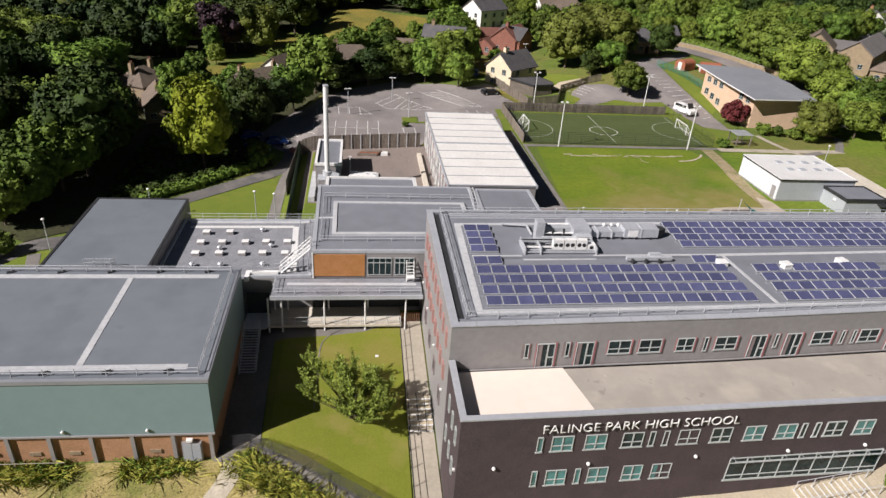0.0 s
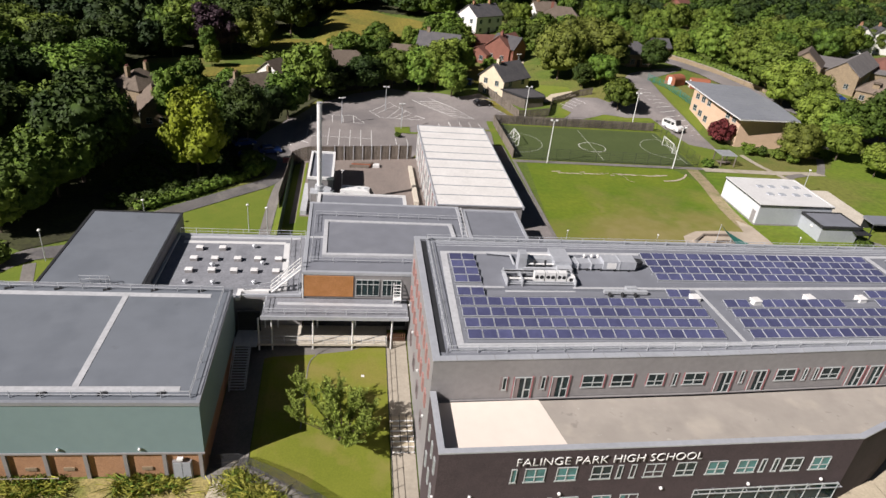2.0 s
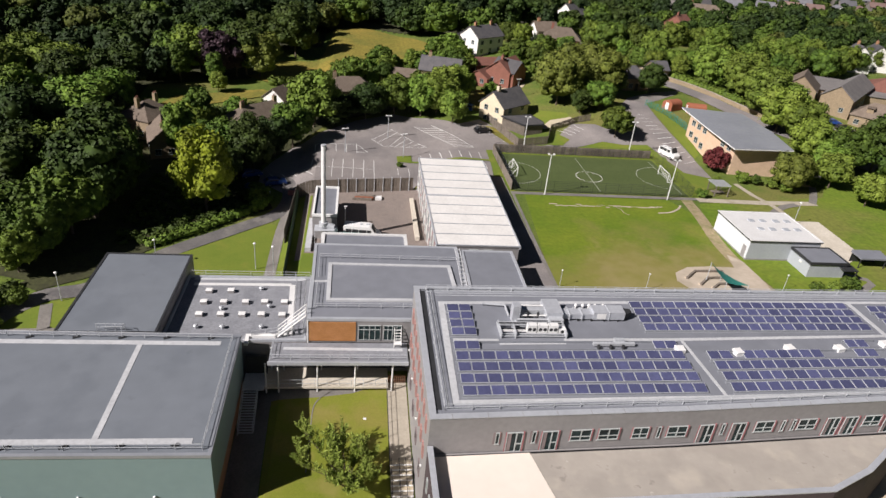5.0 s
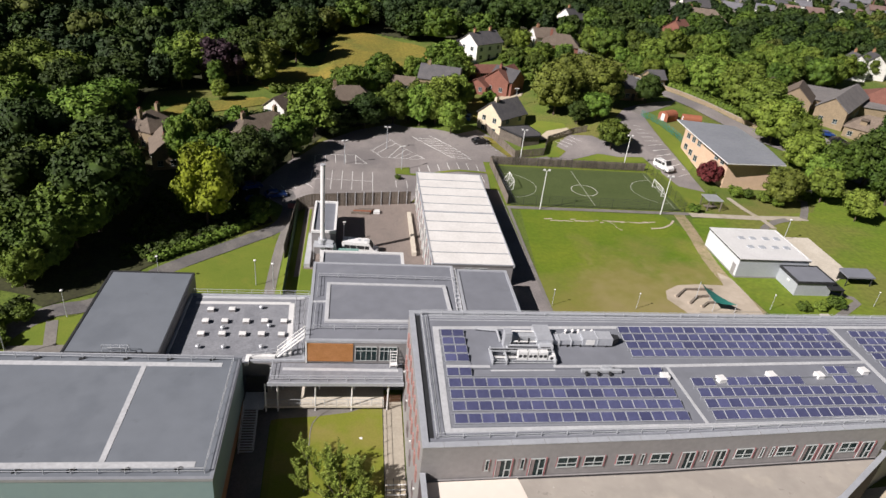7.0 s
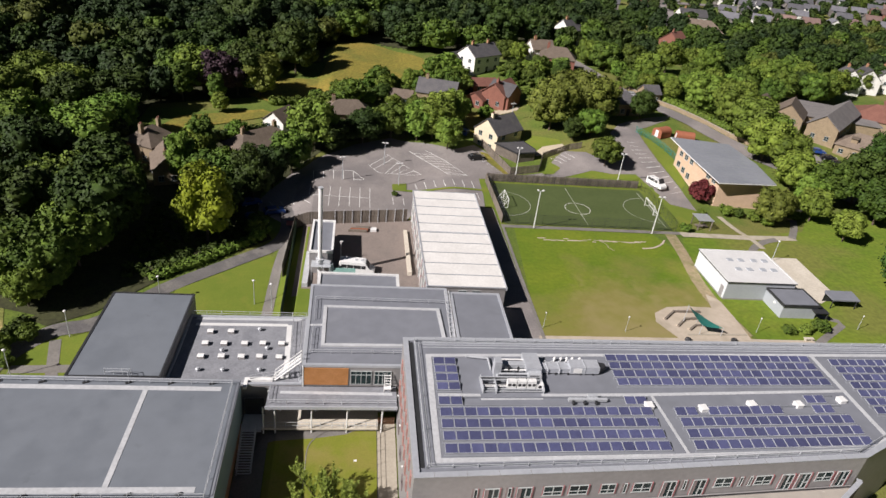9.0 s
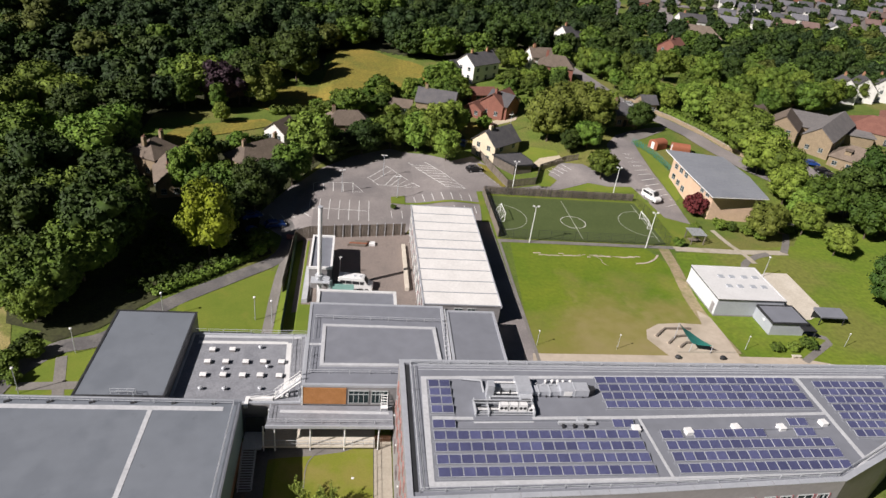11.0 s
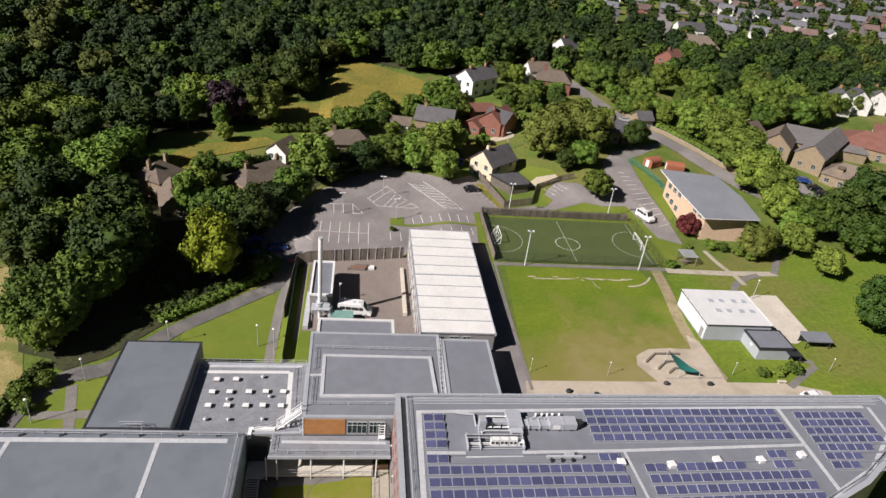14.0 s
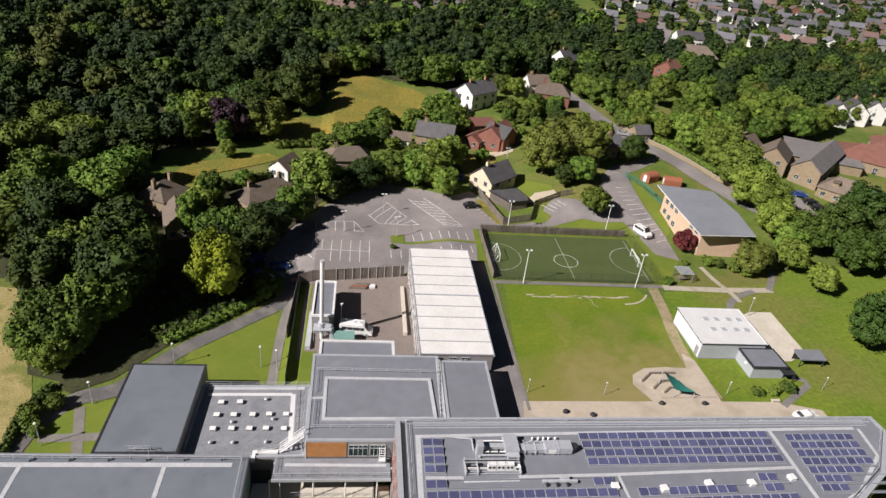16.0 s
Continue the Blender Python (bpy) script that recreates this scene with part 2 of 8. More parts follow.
def worn_field():
    """The field's grass, with bare and dry patches towards the school."""
    m = material("playing field grass", (0.085, 0.15, 0.004), (0.15, 0.19, 0.010), 0.06, 0.95, fine=1.4, depth=0.12, bump=0.4)
    n, l = m.node_tree.nodes, m.node_tree.links
    bs = n["Principled BSDF"]
    src = bs.inputs["Base Color"].links[0].from_socket
    geo, sep = n.new("ShaderNodeNewGeometry"), n.new("ShaderNodeSeparateXYZ")
    l.new(geo.outputs["Position"], sep.inputs[0])
    for lo, hi, gain, scale, tone in ((103, 72, 0.66, 0.13, (0.21, 0.178, 0.05)), (90, 68, 0.44, 0.3, (0.27, 0.215, 0.10)), (98, 80, 0.17, 0.5, (0.24, 0.21, 0.07))):
        reach = n.new("ShaderNodeMapRange")
        reach.inputs[1].default_value, reach.inputs[2].default_value = lo, hi
        reach.inputs[3].default_value, reach.inputs[4].default_value = -0.25, gain
        l.new(sep.outputs["Y"], reach.inputs[0])
        tex = n.new("ShaderNodeTexNoise")
        tex.inputs["Scale"].default_value, tex.inputs["Detail"].default_value = scale, 6
        l.new(geo.outputs["Position"], tex.inputs["Vector"])
        side = n.new("ShaderNodeMapRange")
        side.inputs[1].default_value, side.inputs[2].default_value = 33, 39
        side.inputs[3].default_value, side.inputs[4].default_value = -0.3, 0.0
        l.new(sep.outputs["X"], side.inputs[0])
        both, add = n.new("ShaderNodeMath"), n.new("ShaderNodeMath")
        l.new(tex.outputs["Fac"], both.inputs[0])
        l.new(side.outputs[0], both.inputs[1])
        l.new(both.outputs[0], add.inputs[0])
        l.new(reach.outputs[0], add.inputs[1])
        cut = n.new("ShaderNodeMapRange")
        cut.inputs[1].default_value, cut.inputs[2].default_value = 0.45, 0.85
        cut.inputs[4].default_value = 0.8
        l.new(add.outputs[0], cut.inputs[0])
        mx = n.new("ShaderNodeMix")
        mx.data_type = "RGBA"
        mx.inputs[7].default_value = (*tone, 1)
        l.new(cut.outputs[0], mx.inputs[0])
        l.new(src, mx.inputs[6])
        src = mx.outputs[2]
    l.new(src, bs.inputs["Base Color"])
    return m


M["pitchgrass"] = worn_field()


def stain(m, layers):
    """Soft stains of their own shape over a material: (noise scale, from, to, strength, tone)."""
    n, l = m.node_tree.nodes, m.node_tree.links
    bs = n["Principled BSDF"]
    src = bs.inputs["Base Color"].links[0].from_socket
    geo = n.new("ShaderNodeNewGeometry")
    for scale, lo, hi, gain, tone in layers:
        tex, cut, mx = n.new("ShaderNodeTexNoise"), n.new("ShaderNodeMapRange"), n.new("ShaderNodeMix")
        tex.inputs["Scale"].default_value, tex.inputs["Detail"].default_value = scale, 3
        l.new(geo.outputs["Position"], tex.inputs["Vector"])
        cut.inputs[1].default_value, cut.inputs[2].default_value, cut.inputs[4].default_value = lo, hi, gain
        l.new(tex.outputs["Fac"], cut.inputs[0])
        mx.data_type = "RGBA"
        mx.inputs[7].default_value = (*tone, 1)
        l.new(cut.outputs[0], mx.inputs[0])
        l.new(src, mx.inputs[6])
        src = mx.outputs[2]
    l.new(src, bs.inputs["Base Color"])


stain(M["terrace"], ((0.9, 0.67, 0.74, 0.55, (0.19, 0.17, 0.15)), (0.35, 0.58, 0.75, 0.6, (0.47, 0.42, 0.35)), (1.7, 0.70, 0.76, 0.6, (0.55, 0.52, 0.47))))
stain(M["hallroof"], ((0.55, 0.68, 0.76, 0.35, (0.10, 0.11, 0.12)),))
stain(M["membrane"], ((0.4, 0.64, 0.76, 0.3, (0.13, 0.14, 0.15)), (0.25, 0.62, 0.75, 0.3, (0.27, 0.28, 0.30))))
stain(M["asphalt"], ((0.5, 0.62, 0.72, 0.25, (0.14, 0.13, 0.125)), (0.12, 0.55, 0.7, 0.4, (0.31, 0.285, 0.262)), (1.6, 0.66, 0.72, 0.4, (0.13, 0.12, 0.115))))
stain(M["yard"], ((0.6, 0.62, 0.74, 0.35, (0.12, 0.10, 0.09)),))
stain(M["trodden"], ((0.35, 0.55, 0.7, 0.5, (0.24, 0.22, 0.10)),))
stain(M["dirt"], ((0.45, 0.5, 0.66, 0.6, (0.15, 0.17, 0.04)),))
stain(M["courtlawn"], ((0.3, 0.55, 0.72, 0.5, (0.24, 0.205, 0.06)), (0.5, 0.6, 0.75, 0.5, (0.11, 0.14, 0.012))))
stain(M["lawn"], ((0.22, 0.55, 0.72, 0.5, (0.20, 0.195, 0.03)), (0.4, 0.6, 0.75, 0.4, (0.085, 0.135, 0.008))))
stain(M["field"], ((0.10, 0.55, 0.7, 0.5, (0.17, 0.185, 0.03)), (0.3, 0.6, 0.75, 0.4, (0.075, 0.13, 0.008))))


def leaf_material(name, a, b, rnd=0.22, isle=0.28, c=None, hue=0.0):
    """Leaf tones; with hue, some trees lean to olive and some to a cooler green."""
    m = material(name, a, b, 0.3, 0.7, fine=1.2, depth=0.22, bump=0, isle=isle, rnd=rnd, spec=0.25, c=c, cscale=0.06)
    if hue:
        n, l = m.node_tree.nodes, m.node_tree.links
        bs = n["Principled BSDF"]
        src = bs.inputs["Base Color"].links[0].from_socket
        info, reach, tint = n.new("ShaderNodeObjectInfo"), n.new("ShaderNodeMath"), n.new("ShaderNodeHueSaturation")
        reach.operation = "MULTIPLY_ADD"
        shuffle = n.new("ShaderNodeMath")
        shuffle.operation = "MULTIPLY"
        shuffle.inputs[1].default_value = 7.31
        wrap = n.new("ShaderNodeMath")
        wrap.operation = "FRACT"
        l.new(info.outputs["Random"], shuffle.inputs[0])
        l.new(shuffle.outputs[0], wrap.inputs[0])
        l.new(wrap.outputs[0], reach.inputs[0])
        reach.inputs[1].default_value, reach.inputs[2].default_value = -hue, 0.5 + hue * 0.35
        l.new(reach.outputs[0], tint.inputs["Hue"])
        l.new(src, tint.inputs["Color"])
        l.new(tint.outputs[0], bs.inputs["Base Color"])
    return m


LEAF = dict(
    mid=leaf_material("leaves mid green", (0.058, 0.106, 0.013), (0.092, 0.14, 0.017), rnd=0.38, hue=0.035),
    dark=leaf_material("leaves dark green", (0.026, 0.052, 0.008), (0.043, 0.073, 0.010), rnd=0.3, hue=0.035),
    bright=leaf_material("leaves yellow green", (0.13, 0.17, 0.009), (0.185, 0.215, 0.013), rnd=0.05),
    light=leaf_material("leaves light green", (0.092, 0.155, 0.019), (0.135, 0.195, 0.028), hue=0.03),
    willow=leaf_material("leaves olive green", (0.10, 0.125, 0.018), (0.14, 0.16, 0.028), rnd=0.1),
    purple=leaf_material("leaves copper purple", (0.04, 0.024, 0.032), (0.055, 0.03, 0.038), rnd=0.1),
    red=leaf_material("leaves dark red", (0.10, 0.018, 0.02), (0.13, 0.026, 0.026), rnd=0.05),
    weed=leaf_material("dry weeds", (0.26, 0.265, 0.035), (0.34, 0.32, 0.07), rnd=0.05, isle=0.35),
    straw=leaf_material("dry straw", (0.30, 0.24, 0.10), (0.40, 0.32, 0.16), rnd=0.05, isle=0.35),
    court=leaf_material("leaves of the courtyard tree", (0.17, 0.235, 0.035), (0.235, 0.285, 0.055), rnd=0, isle=0.35),
    farolive=leaf_material("olive leaves of far trees", (0.06, 0.078, 0.012), (0.085, 0.098, 0.018), rnd=0),
    far=leaf_material("leaves of far trees", (0.014, 0.031, 0.008), (0.025, 0.047, 0.010), rnd=0, c=(0.042, 0.066, 0.012)),
)


# ---- building helpers ----
def box(bm, x0, x1, y0, y1, z0, z1):
    v = [bm.verts.new(p) for p in ((x0, y0, z0), (x1, y0, z0), (x1, y1, z0), (x0, y1, z0), (x0, y0, z1), (x1, y0, z1), (x1, y1, z1), (x0, y1, z1))]
    for f in ((3, 2, 1, 0), (4, 5, 6, 7), (0, 1, 5, 4), (1, 2, 6, 5), (2, 3, 7, 6), (3, 0, 4, 7)):
        bm.faces.new([v[i] for i in f])
    return bm


def cube(*d):
    return box(bmesh.new(), *d)


def prism(bm, poly, z0, z1):
    """poly: points counter-clockwise; z1 may be a function of x, y."""
    top = z1 if callable(z1) else (lambda x, y: z1)
    low = z0 if callable(z0) else (lambda x, y: z0)
    a = [bm.verts.new((x, y, low(x, y))) for x, y in poly]
    b = [bm.verts.new((x, y, top(x, y))) for x, y in poly]
    bm.faces.new(a[::-1])
    bm.faces.new(b)
    k = len(poly)
    for i in range(k):
        bm.faces.new((a[i], a[(i + 1) % k], b[(i + 1) % k], b[i]))
    return bm


def tube(bm, p, q, r, sides=8, r2=None):
    p, q = Vector(p), Vector(q)
    d = (q - p).normalized()
    side = d.orthogonal().normalized()
    up = d.cross(side)
    rings = []
    for c, rad in ((p, r), (q, r if r2 is None else r2)):
        rings.append([bm.verts.new(c + rad * (math.cos(2 * math.pi * i / sides) * side + math.sin(2 * math.pi * i / sides) * up)) for i in range(sides)])
    for i in range(sides):
        j = (i + 1) % sides
        bm.faces.new((rings[0][i], rings[0][j], rings[1][j], rings[1][i]))
    bm.faces.new(rings[0][::-1])
    bm.faces.new(rings[1])
    return bm


def inset(poly, d):
    """The polygon (counter-clockwise) moved inwards by d."""
    out = []
    k = len(poly)
    for i in range(k):
        p, c, q = (Vector(poly[j % k]) for j in (i - 1, i, i + 1))
        a, b = (c - p).normalized(), (q - c).normalized()
        na, nb = Vector((-a.y, a.x)), Vector((-b.y, b.x))
        m = (na + nb).normalized()
        out.append(tuple(c + m * (d / max(0.3, m.dot(na)))))
    return out


def band(bm, poly, w, z0, z1):
    """A closed strip of width w along the inner side of the polygon, as an upstand or coping."""
    inner = inset(poly, w)
    k = len(poly)
    ring = [[bm.verts.new((x, y, z)) for x, y in pl] for pl, z in ((poly, z0), (poly, z1), (inner, z1), (inner, z0))]
    for i in range(k):
        j = (i + 1) % k
        for a in range(4):
            r, s = ring[a], ring[(a + 1) % 4]
            bm.faces.new((r[i], r[j], s[j], s[i]))
    return bm


def thing(name, at, label, category, group="", kind=""):
    ob = new(name)
    ob.location = at
    ob.empty_display_size = 0.2
    return tagged(ob, label, category, group, kind)


def spot(ob):
    p = Vector((0, 0, 0))
    while ob:
        p += ob.location
        ob = ob.parent
    return p


def part(name, bm, mat, parent=None, label="", local=False, smooth=False):
    """One mesh object; its points are given in the world unless local, and are taken relative to the parent."""
    me = bpy.data.meshes.new(name)
    if parent and not local:
        bmesh.ops.translate(bm, verts=bm.verts, vec=-spot(parent))
    bmesh.ops.recalc_face_normals(bm, faces=bm.faces)
    bm.to_mesh(me)
    bm.free()
    if smooth:
        me.polygons.foreach_set("use_smooth", [True] * len(me.polygons))
    me.materials.append(mat)
    ob = new(name, me)
    if parent:
        ob.parent = parent
    return tagged(ob, label)


def single(name, bm, mat, label, category, at=(0, 0, 0), kind="", group="", smooth=False):
    ob = part(name, bm, mat, None, smooth=smooth)
    return tagged(ob, label, category, group, kind)


# ---- the lie of the land ----
def ramp(y, *pairs):
    return float(np.interp(y, [p[0] for p in pairs], [p[1] for p in pairs]))


def ease(a, b, v):
    t = min(1.0, max(0.0, (v - a) / (b - a)))
    return t * t * (3 - 2 * t)


def land(x, y):
    west = ramp(y, (-40, -9), (36, -6.9), (43, -6.45), (60, -5.8), (80, -4.6), (110, -4.0), (150, -3), (220, 0), (400, 4), (900, 20))
    mid = ramp(y, (-40, -9), (33, -6.2), (44, -5.3), (58, -4.3), (78, -2.9), (112, -2.4), (150, -1.4), (220, 2), (400, 5), (900, 20))
    east = ramp(y, (-40, -7), (20, -4.5), (33, -3.0), (45, -1.2), (62, 0), (130, 0), (150, 0.3), (220, 3), (400, 6), (900, 20))
    a = ease(-13, -7.5, x)
    b = ease(8, 26, x) if y < 70 else ease(12, 23, x)
    rise = ramp(y, (131, 0), (141, 2.7), (152, 4.2), (165, 4.8), (200, 3.6), (240, 2.0), (400, 0.5))
    return (west * (1 - a) + mid * a) * (1 - b) + east * b + ease(34, 66, x) * rise


CELL = 2.0


def stretch(lo, a, b, hi):
    fine = list(np.arange(a, b + 0.1, CELL))
    out, step, v = [], CELL, a
    while v > lo:
        step *= 1.35
        v -= step
        out.append(v)
    xs = out[::-1] + fine
    step, v = CELL, b
    while v < hi:
        step *= 1.35
        v += step
        xs.append(v)
    return xs


def ground_sheet():
    xs, ys = stretch(-1500, -90, 130, 1800), stretch(-300, 14, 200, 2200)
    verts = [(x, y, land(x, y)) for y in ys for x in xs]
    w = len(xs)
    faces = [(j * w + i, j * w + i + 1, (j + 1) * w + i + 1, (j + 1) * w + i) for j in range(len(ys) - 1) for i in range(w - 1)]
    me = bpy.data.meshes.new("ground")
    me.from_pydata(verts, [], faces)
    me.materials.append(M["grass"])
    return tagged(new("ground", me), "rough summer grass over gently sloping ground", "ground", kind="structure")


ground_sheet()


def clip(poly, axis, value, keep_low):
    out = []
    for i in range(len(poly)):
        p, q = poly[i - 1], poly[i]
        a, b = ((c[axis] <= value) == keep_low for c in (p, q))
        if a != b:
            t = (value - p[axis]) / (q[axis] - p[axis])
            out.append((p[0] + t * (q[0] - p[0]), p[1] + t * (q[1] - p[1])))
        if b:
            out.append(q)
    return out


def drape(name, poly, mat, lift, label, category="ground", kind="structure", parent=None, cell=CELL):
    """A surface laid over the ground, cut at the ground's own lines."""
    verts, faces, seen = [], [], {}
    xs, ys = [p[0] for p in poly], [p[1] for p in poly]
    for i in range(math.floor(min(xs) / cell), math.ceil(max(xs) / cell)):
        col = clip(clip(poly, 0, i * cell, False), 0, (i + 1) * cell, True)
        if len(col) < 3:
            continue
        cy = [p[1] for p in col]
        for j in range(math.floor(min(cy) / cell), math.ceil(max(cy) / cell)):
            f = clip(clip(col, 1, j * cell, False), 1, (j + 1) * cell, True)
            if len(f) >= 3:
                ids = []
                for x, y in f:
                    key = (round(x, 4), round(y, 4))
                    if key not in seen:
                        seen[key] = len(verts)
                        verts.append((x, y, land(x, y) + lift))
                    if seen[key] not in ids:
                        ids.append(seen[key])
                if len(ids) >= 3:
                    faces.append(ids)
    me = bpy.data.meshes.new(name)
    me.from_pydata(verts, [], faces)
    me.validate()
    me.materials.append(mat)
    ob = new(name, me)
    if parent:
        ob.parent = parent
        return ob
    return tagged(ob, label, category, kind=kind)


def ribbon(points, w):
    """The outline of a strip of width w along a line of points."""
    left, right = [], []
    for i, p in enumerate(points):
        a, b = Vector(points[max(0, i - 1)]), Vector(points[min(len(points) - 1, i + 1)])
        d = (b - a).normalized()
        n = Vector((-d.y, d.x)) * w / 2
        left.append(tuple(Vector(p) + n))
        right.append(tuple(Vector(p) - n))
    return right + left[::-1]


def curve(points, steps=6):
    """A smooth line through points."""
    P = [Vector(p) for p in points]
    P = [2 * P[0] - P[1]] + P + [2 * P[-1] - P[-2]]
    out = []
    for i in range(1, len(P) - 2):
        for s in range(steps):
            t = s / steps
            a, b, c, d = P[i - 1:i + 3]
            out.append(tuple(0.5 * (2 * b + (c - a) * t + (2 * a - 5 * b + 4 * c - d) * t * t + (3 * b - a - 3 * c + d) * t ** 3)))
    return out + [tuple(P[-2])]

# ---- ground surfaces ----
CAR_PARK = [(-20, 119), (-10.5, 110), (11, 113.5), (12, 115.5), (27, 115.6), (28.6, 131.2), (36, 132.2), (48.7, 134), (56.3, 136.9), (61, 135.6), (67, 135.9), (69.5, 131), (70.5, 122.7), (75.5, 120),
            (76.8, 131.6), (74.5, 141.6), (74.2, 152.4), (75.2, 162), (71, 162), (66.5, 155.6), (64.5, 147.5), (59.1, 142.3), (57, 145.1), (51.6, 146.5), (48.5, 142.9), (44.3, 135.8), (36, 133.6), (32.8, 147),
            (30, 152), (24, 148), (17, 153.5), (9, 157), (0, 151.5), (-8, 142.5), (-13.5, 136.5), (-17.5, 127)]
drape("gate_apron", [(71.4, 162.1), (73.7, 158), (78.9, 161), (86.4, 166.8), (90, 172), (81.5, 168.5), (75, 164.5)], M["path"], 0.07, "pale tarmac apron at the drive gate", "drive")
drape("drive_verge", [(77, 131.6), (74.9, 141.6), (74.6, 152.4), (76, 157.5), (79.6, 150), (79.4, 142), (78.6, 133)], M["lawn"], 0.08, "mown grass verge between drive and office", "grass")
drape("fence_verge", [(43.8, 135.2), (46.9, 141.3), (48.9, 138.1), (46.5, 135.2)], M["lawn"], 0.1, "small grass triangle at the fence corner", "grass")
drape("cottage_verge", [(30.6, 147.5), (32.6, 146.6), (35.7, 134.2), (34.6, 134.2), (31.6, 141.5)], M["hay"], 0.1, "dry grass strip outside the cottage fence", "grass")
drape("cottage_lawn", [(40, 150.6), (44.2, 146), (47, 150), (52.4, 148), (52, 153), (45, 158)], M["lawn"], 0.08, "small cottage lawn", "lawn")
drape("cottage_patio", [(44.4, 144.8), (52.8, 147.4), (52.3, 150.4), (47.2, 150), (44.2, 146.6)], M["paving"], 0.1, "pale paved cottage patio", "patio")
drape("dry_garden", [(26, 164), (30, 158), (37, 166), (41, 172), (36, 175), (29, 171)], M["hay"], 0.1, "dry garden lawn behind the cottage", "lawn")
drape("brick_patio", [(35, 176), (37.5, 173), (46, 176.5), (47.5, 180), (44, 178.6), (39, 177.4)], M["paving"], 0.12, "pale pink paved terrace of the brick house", "patio")
drape("car_park", CAR_PARK, M["asphalt"], 0.05, "sunlit grey asphalt car park with white bays", "car park")
drape("service_yard", [(-9, 86), (12, 86), (12, 113.4), (-9, 110)], M["yard"], 0.06, "brownish tarmac service yard behind the fence", "yard")
drape("front_meadow", [(-90, 14), (-2, 14), (-1.5, 37.2), (-9.6, 42.6), (-12.4, 42.1), (-60, 42.85), (-90, 43)], M["meadow"], 0.06, "dry pale meadow in front of the sports hall", "meadow")
drape("left_meadow", [(-88, 60), (-48, 60), (-47.5, 76), (-53, 90), (-58, 106), (-88, 110)], M["meadow"], 0.06, "dry yellow hay meadow", "meadow")
drape("courtyard_lawn", [(-8.6, 42.6), (-1.6, 37.6), (4.1, 33), (4.3, 58.6)] + [(4.3 - 8.2 * math.sin(a), 50.4 + 8.2 * math.cos(a)) for a in np.linspace(0.1, 0.5, 4)] + [(-3.4, 57.0), (-8.9, 56.6)],
      M["courtlawn"], 0.10, "mown courtyard lawn, part in shade", "lawn")
drape("courtyard_path", [(4.3, 30), (6.6, 30), (6.6, 60), (4.3, 60)], M["courtpath"], 0.08, "buff paved path beside the school wall", "path")
drape("hall_path", [(-12.4, 42), (-8.7, 42.6), (-8.95, 55.9), (-3.2, 55.6), (4.3, 57.6), (4.3, 60.5), (-12.4, 60.5)], M["path"], 0.06, "tarmac path in the shade of the hall", "path")
drape("side_lawn", [(-13.2, 84.3), (-13.2, 100), (-14.6, 100.5), (-27.5, 89), (-27.5, 76), (-13.2, 74)], M["lawn"], 0.07, "bright mown lawn between paths", "lawn")
drape("hedge_lawn", [(-11.6, 74), (-10.1, 74), (-10.3, 106), (-11.2, 106)], M["lawn"], 0.07, "narrow strip of mown lawn", "lawn")
drape("yard_verge", [(-10, 74), (-5.6, 74), (-5.6, 88), (-7.7, 88), (-7.7, 109), (-10, 109)], M["lawn"], 0.07, "strip of mown grass", "lawn")
drape("verge_lawn", [(-45, 66), (-33.2, 61), (-33.2, 79), (-43, 75.5)], M["lawn"], 0.065, "bright mown grass by the path", "lawn")
drape("link_path", ribbon(curve([(-12.4, 74), (-12.4, 95), (-11.9, 104), (-11.5, 112)]), 1.7), M["path"], 0.09, "narrow tarmac path", "path")
# the trees' shade on this path is part of its tarmac colour
drape("curved_path", ribbon(curve([(-47, 58), (-46.4, 70), (-42, 77.5), (-36, 80.3), (-29, 89.5), (-20, 98), (-13.5, 104.5), (-12, 112), (-14, 120)]), 3.0), M["shadepath"], 0.085, "curving tarmac path beside the wood", "path")
drape("cross_path", ribbon([(-44, 70), (-33, 70.5)], 1.5), M["path"], 0.095, "short tarmac path", "path")
drape("side_path", ribbon([(-40.5, 76), (-36, 61)], 1.5), M["path"], 0.1, "short tarmac path", "path")
drape("playing_field", [(28.6, 62), (66, 62), (62.5, 75), (61.5, 83), (63, 100), (60, 107.8), (31.5, 107.8), (29, 80)], M["pitchgrass"], 0.06, "green playing field with worn patches", "playing field")
drape("east_lawn", [(66, 62), (130, 62), (130, 118), (104, 122), (96, 112), (66, 106.5), (63.5, 98), (62, 84)], M["field"], 0.055, "wide green lawn", "lawn")
drape("pitch_verge", [(62.5, 108), (68, 109), (75.4, 120), (70.4, 122.7), (69.4, 131), (67, 135.8), (61, 135.5), (56.3, 136.8), (48.7, 133.9), (36, 132.1), (29, 131), (29, 108)], M["lawn"], 0.055, "grass verge round the sports pitch", "grass")
drape("school_path", [(26, 61), (80, 61.3), (80, 71.5), (73, 73.4), (62, 73.4), (28.3, 73.1)], M["dirtpath"], 0.09, "buff worn path behind the school", "path")
drape("field_path", ribbon([(28.9, 71), (29.0, 90), (29.3, 108)], 0.55), M["path"], 0.095, "grey path beside the playing field", "path")
drape("pitch_path", ribbon([(29, 108.3), (67, 108.6)], 1.2), M["path"], 0.1, "grey path beside the pitch fence", "path")
drape("worn_path", ribbon(curve([(64, 108), (63.2, 100), (61.6, 90), (61.4, 82), (62.2, 74)]), 2.3), M["dirt"], 0.1, "trodden earth path by the hut", "path")
drape("garden_path", ribbon([(66.5, 108.2), (80, 108.0), (92.2, 108.6)], 1.9), M["trodden"], 0.102, "pale trodden garden path", "path")
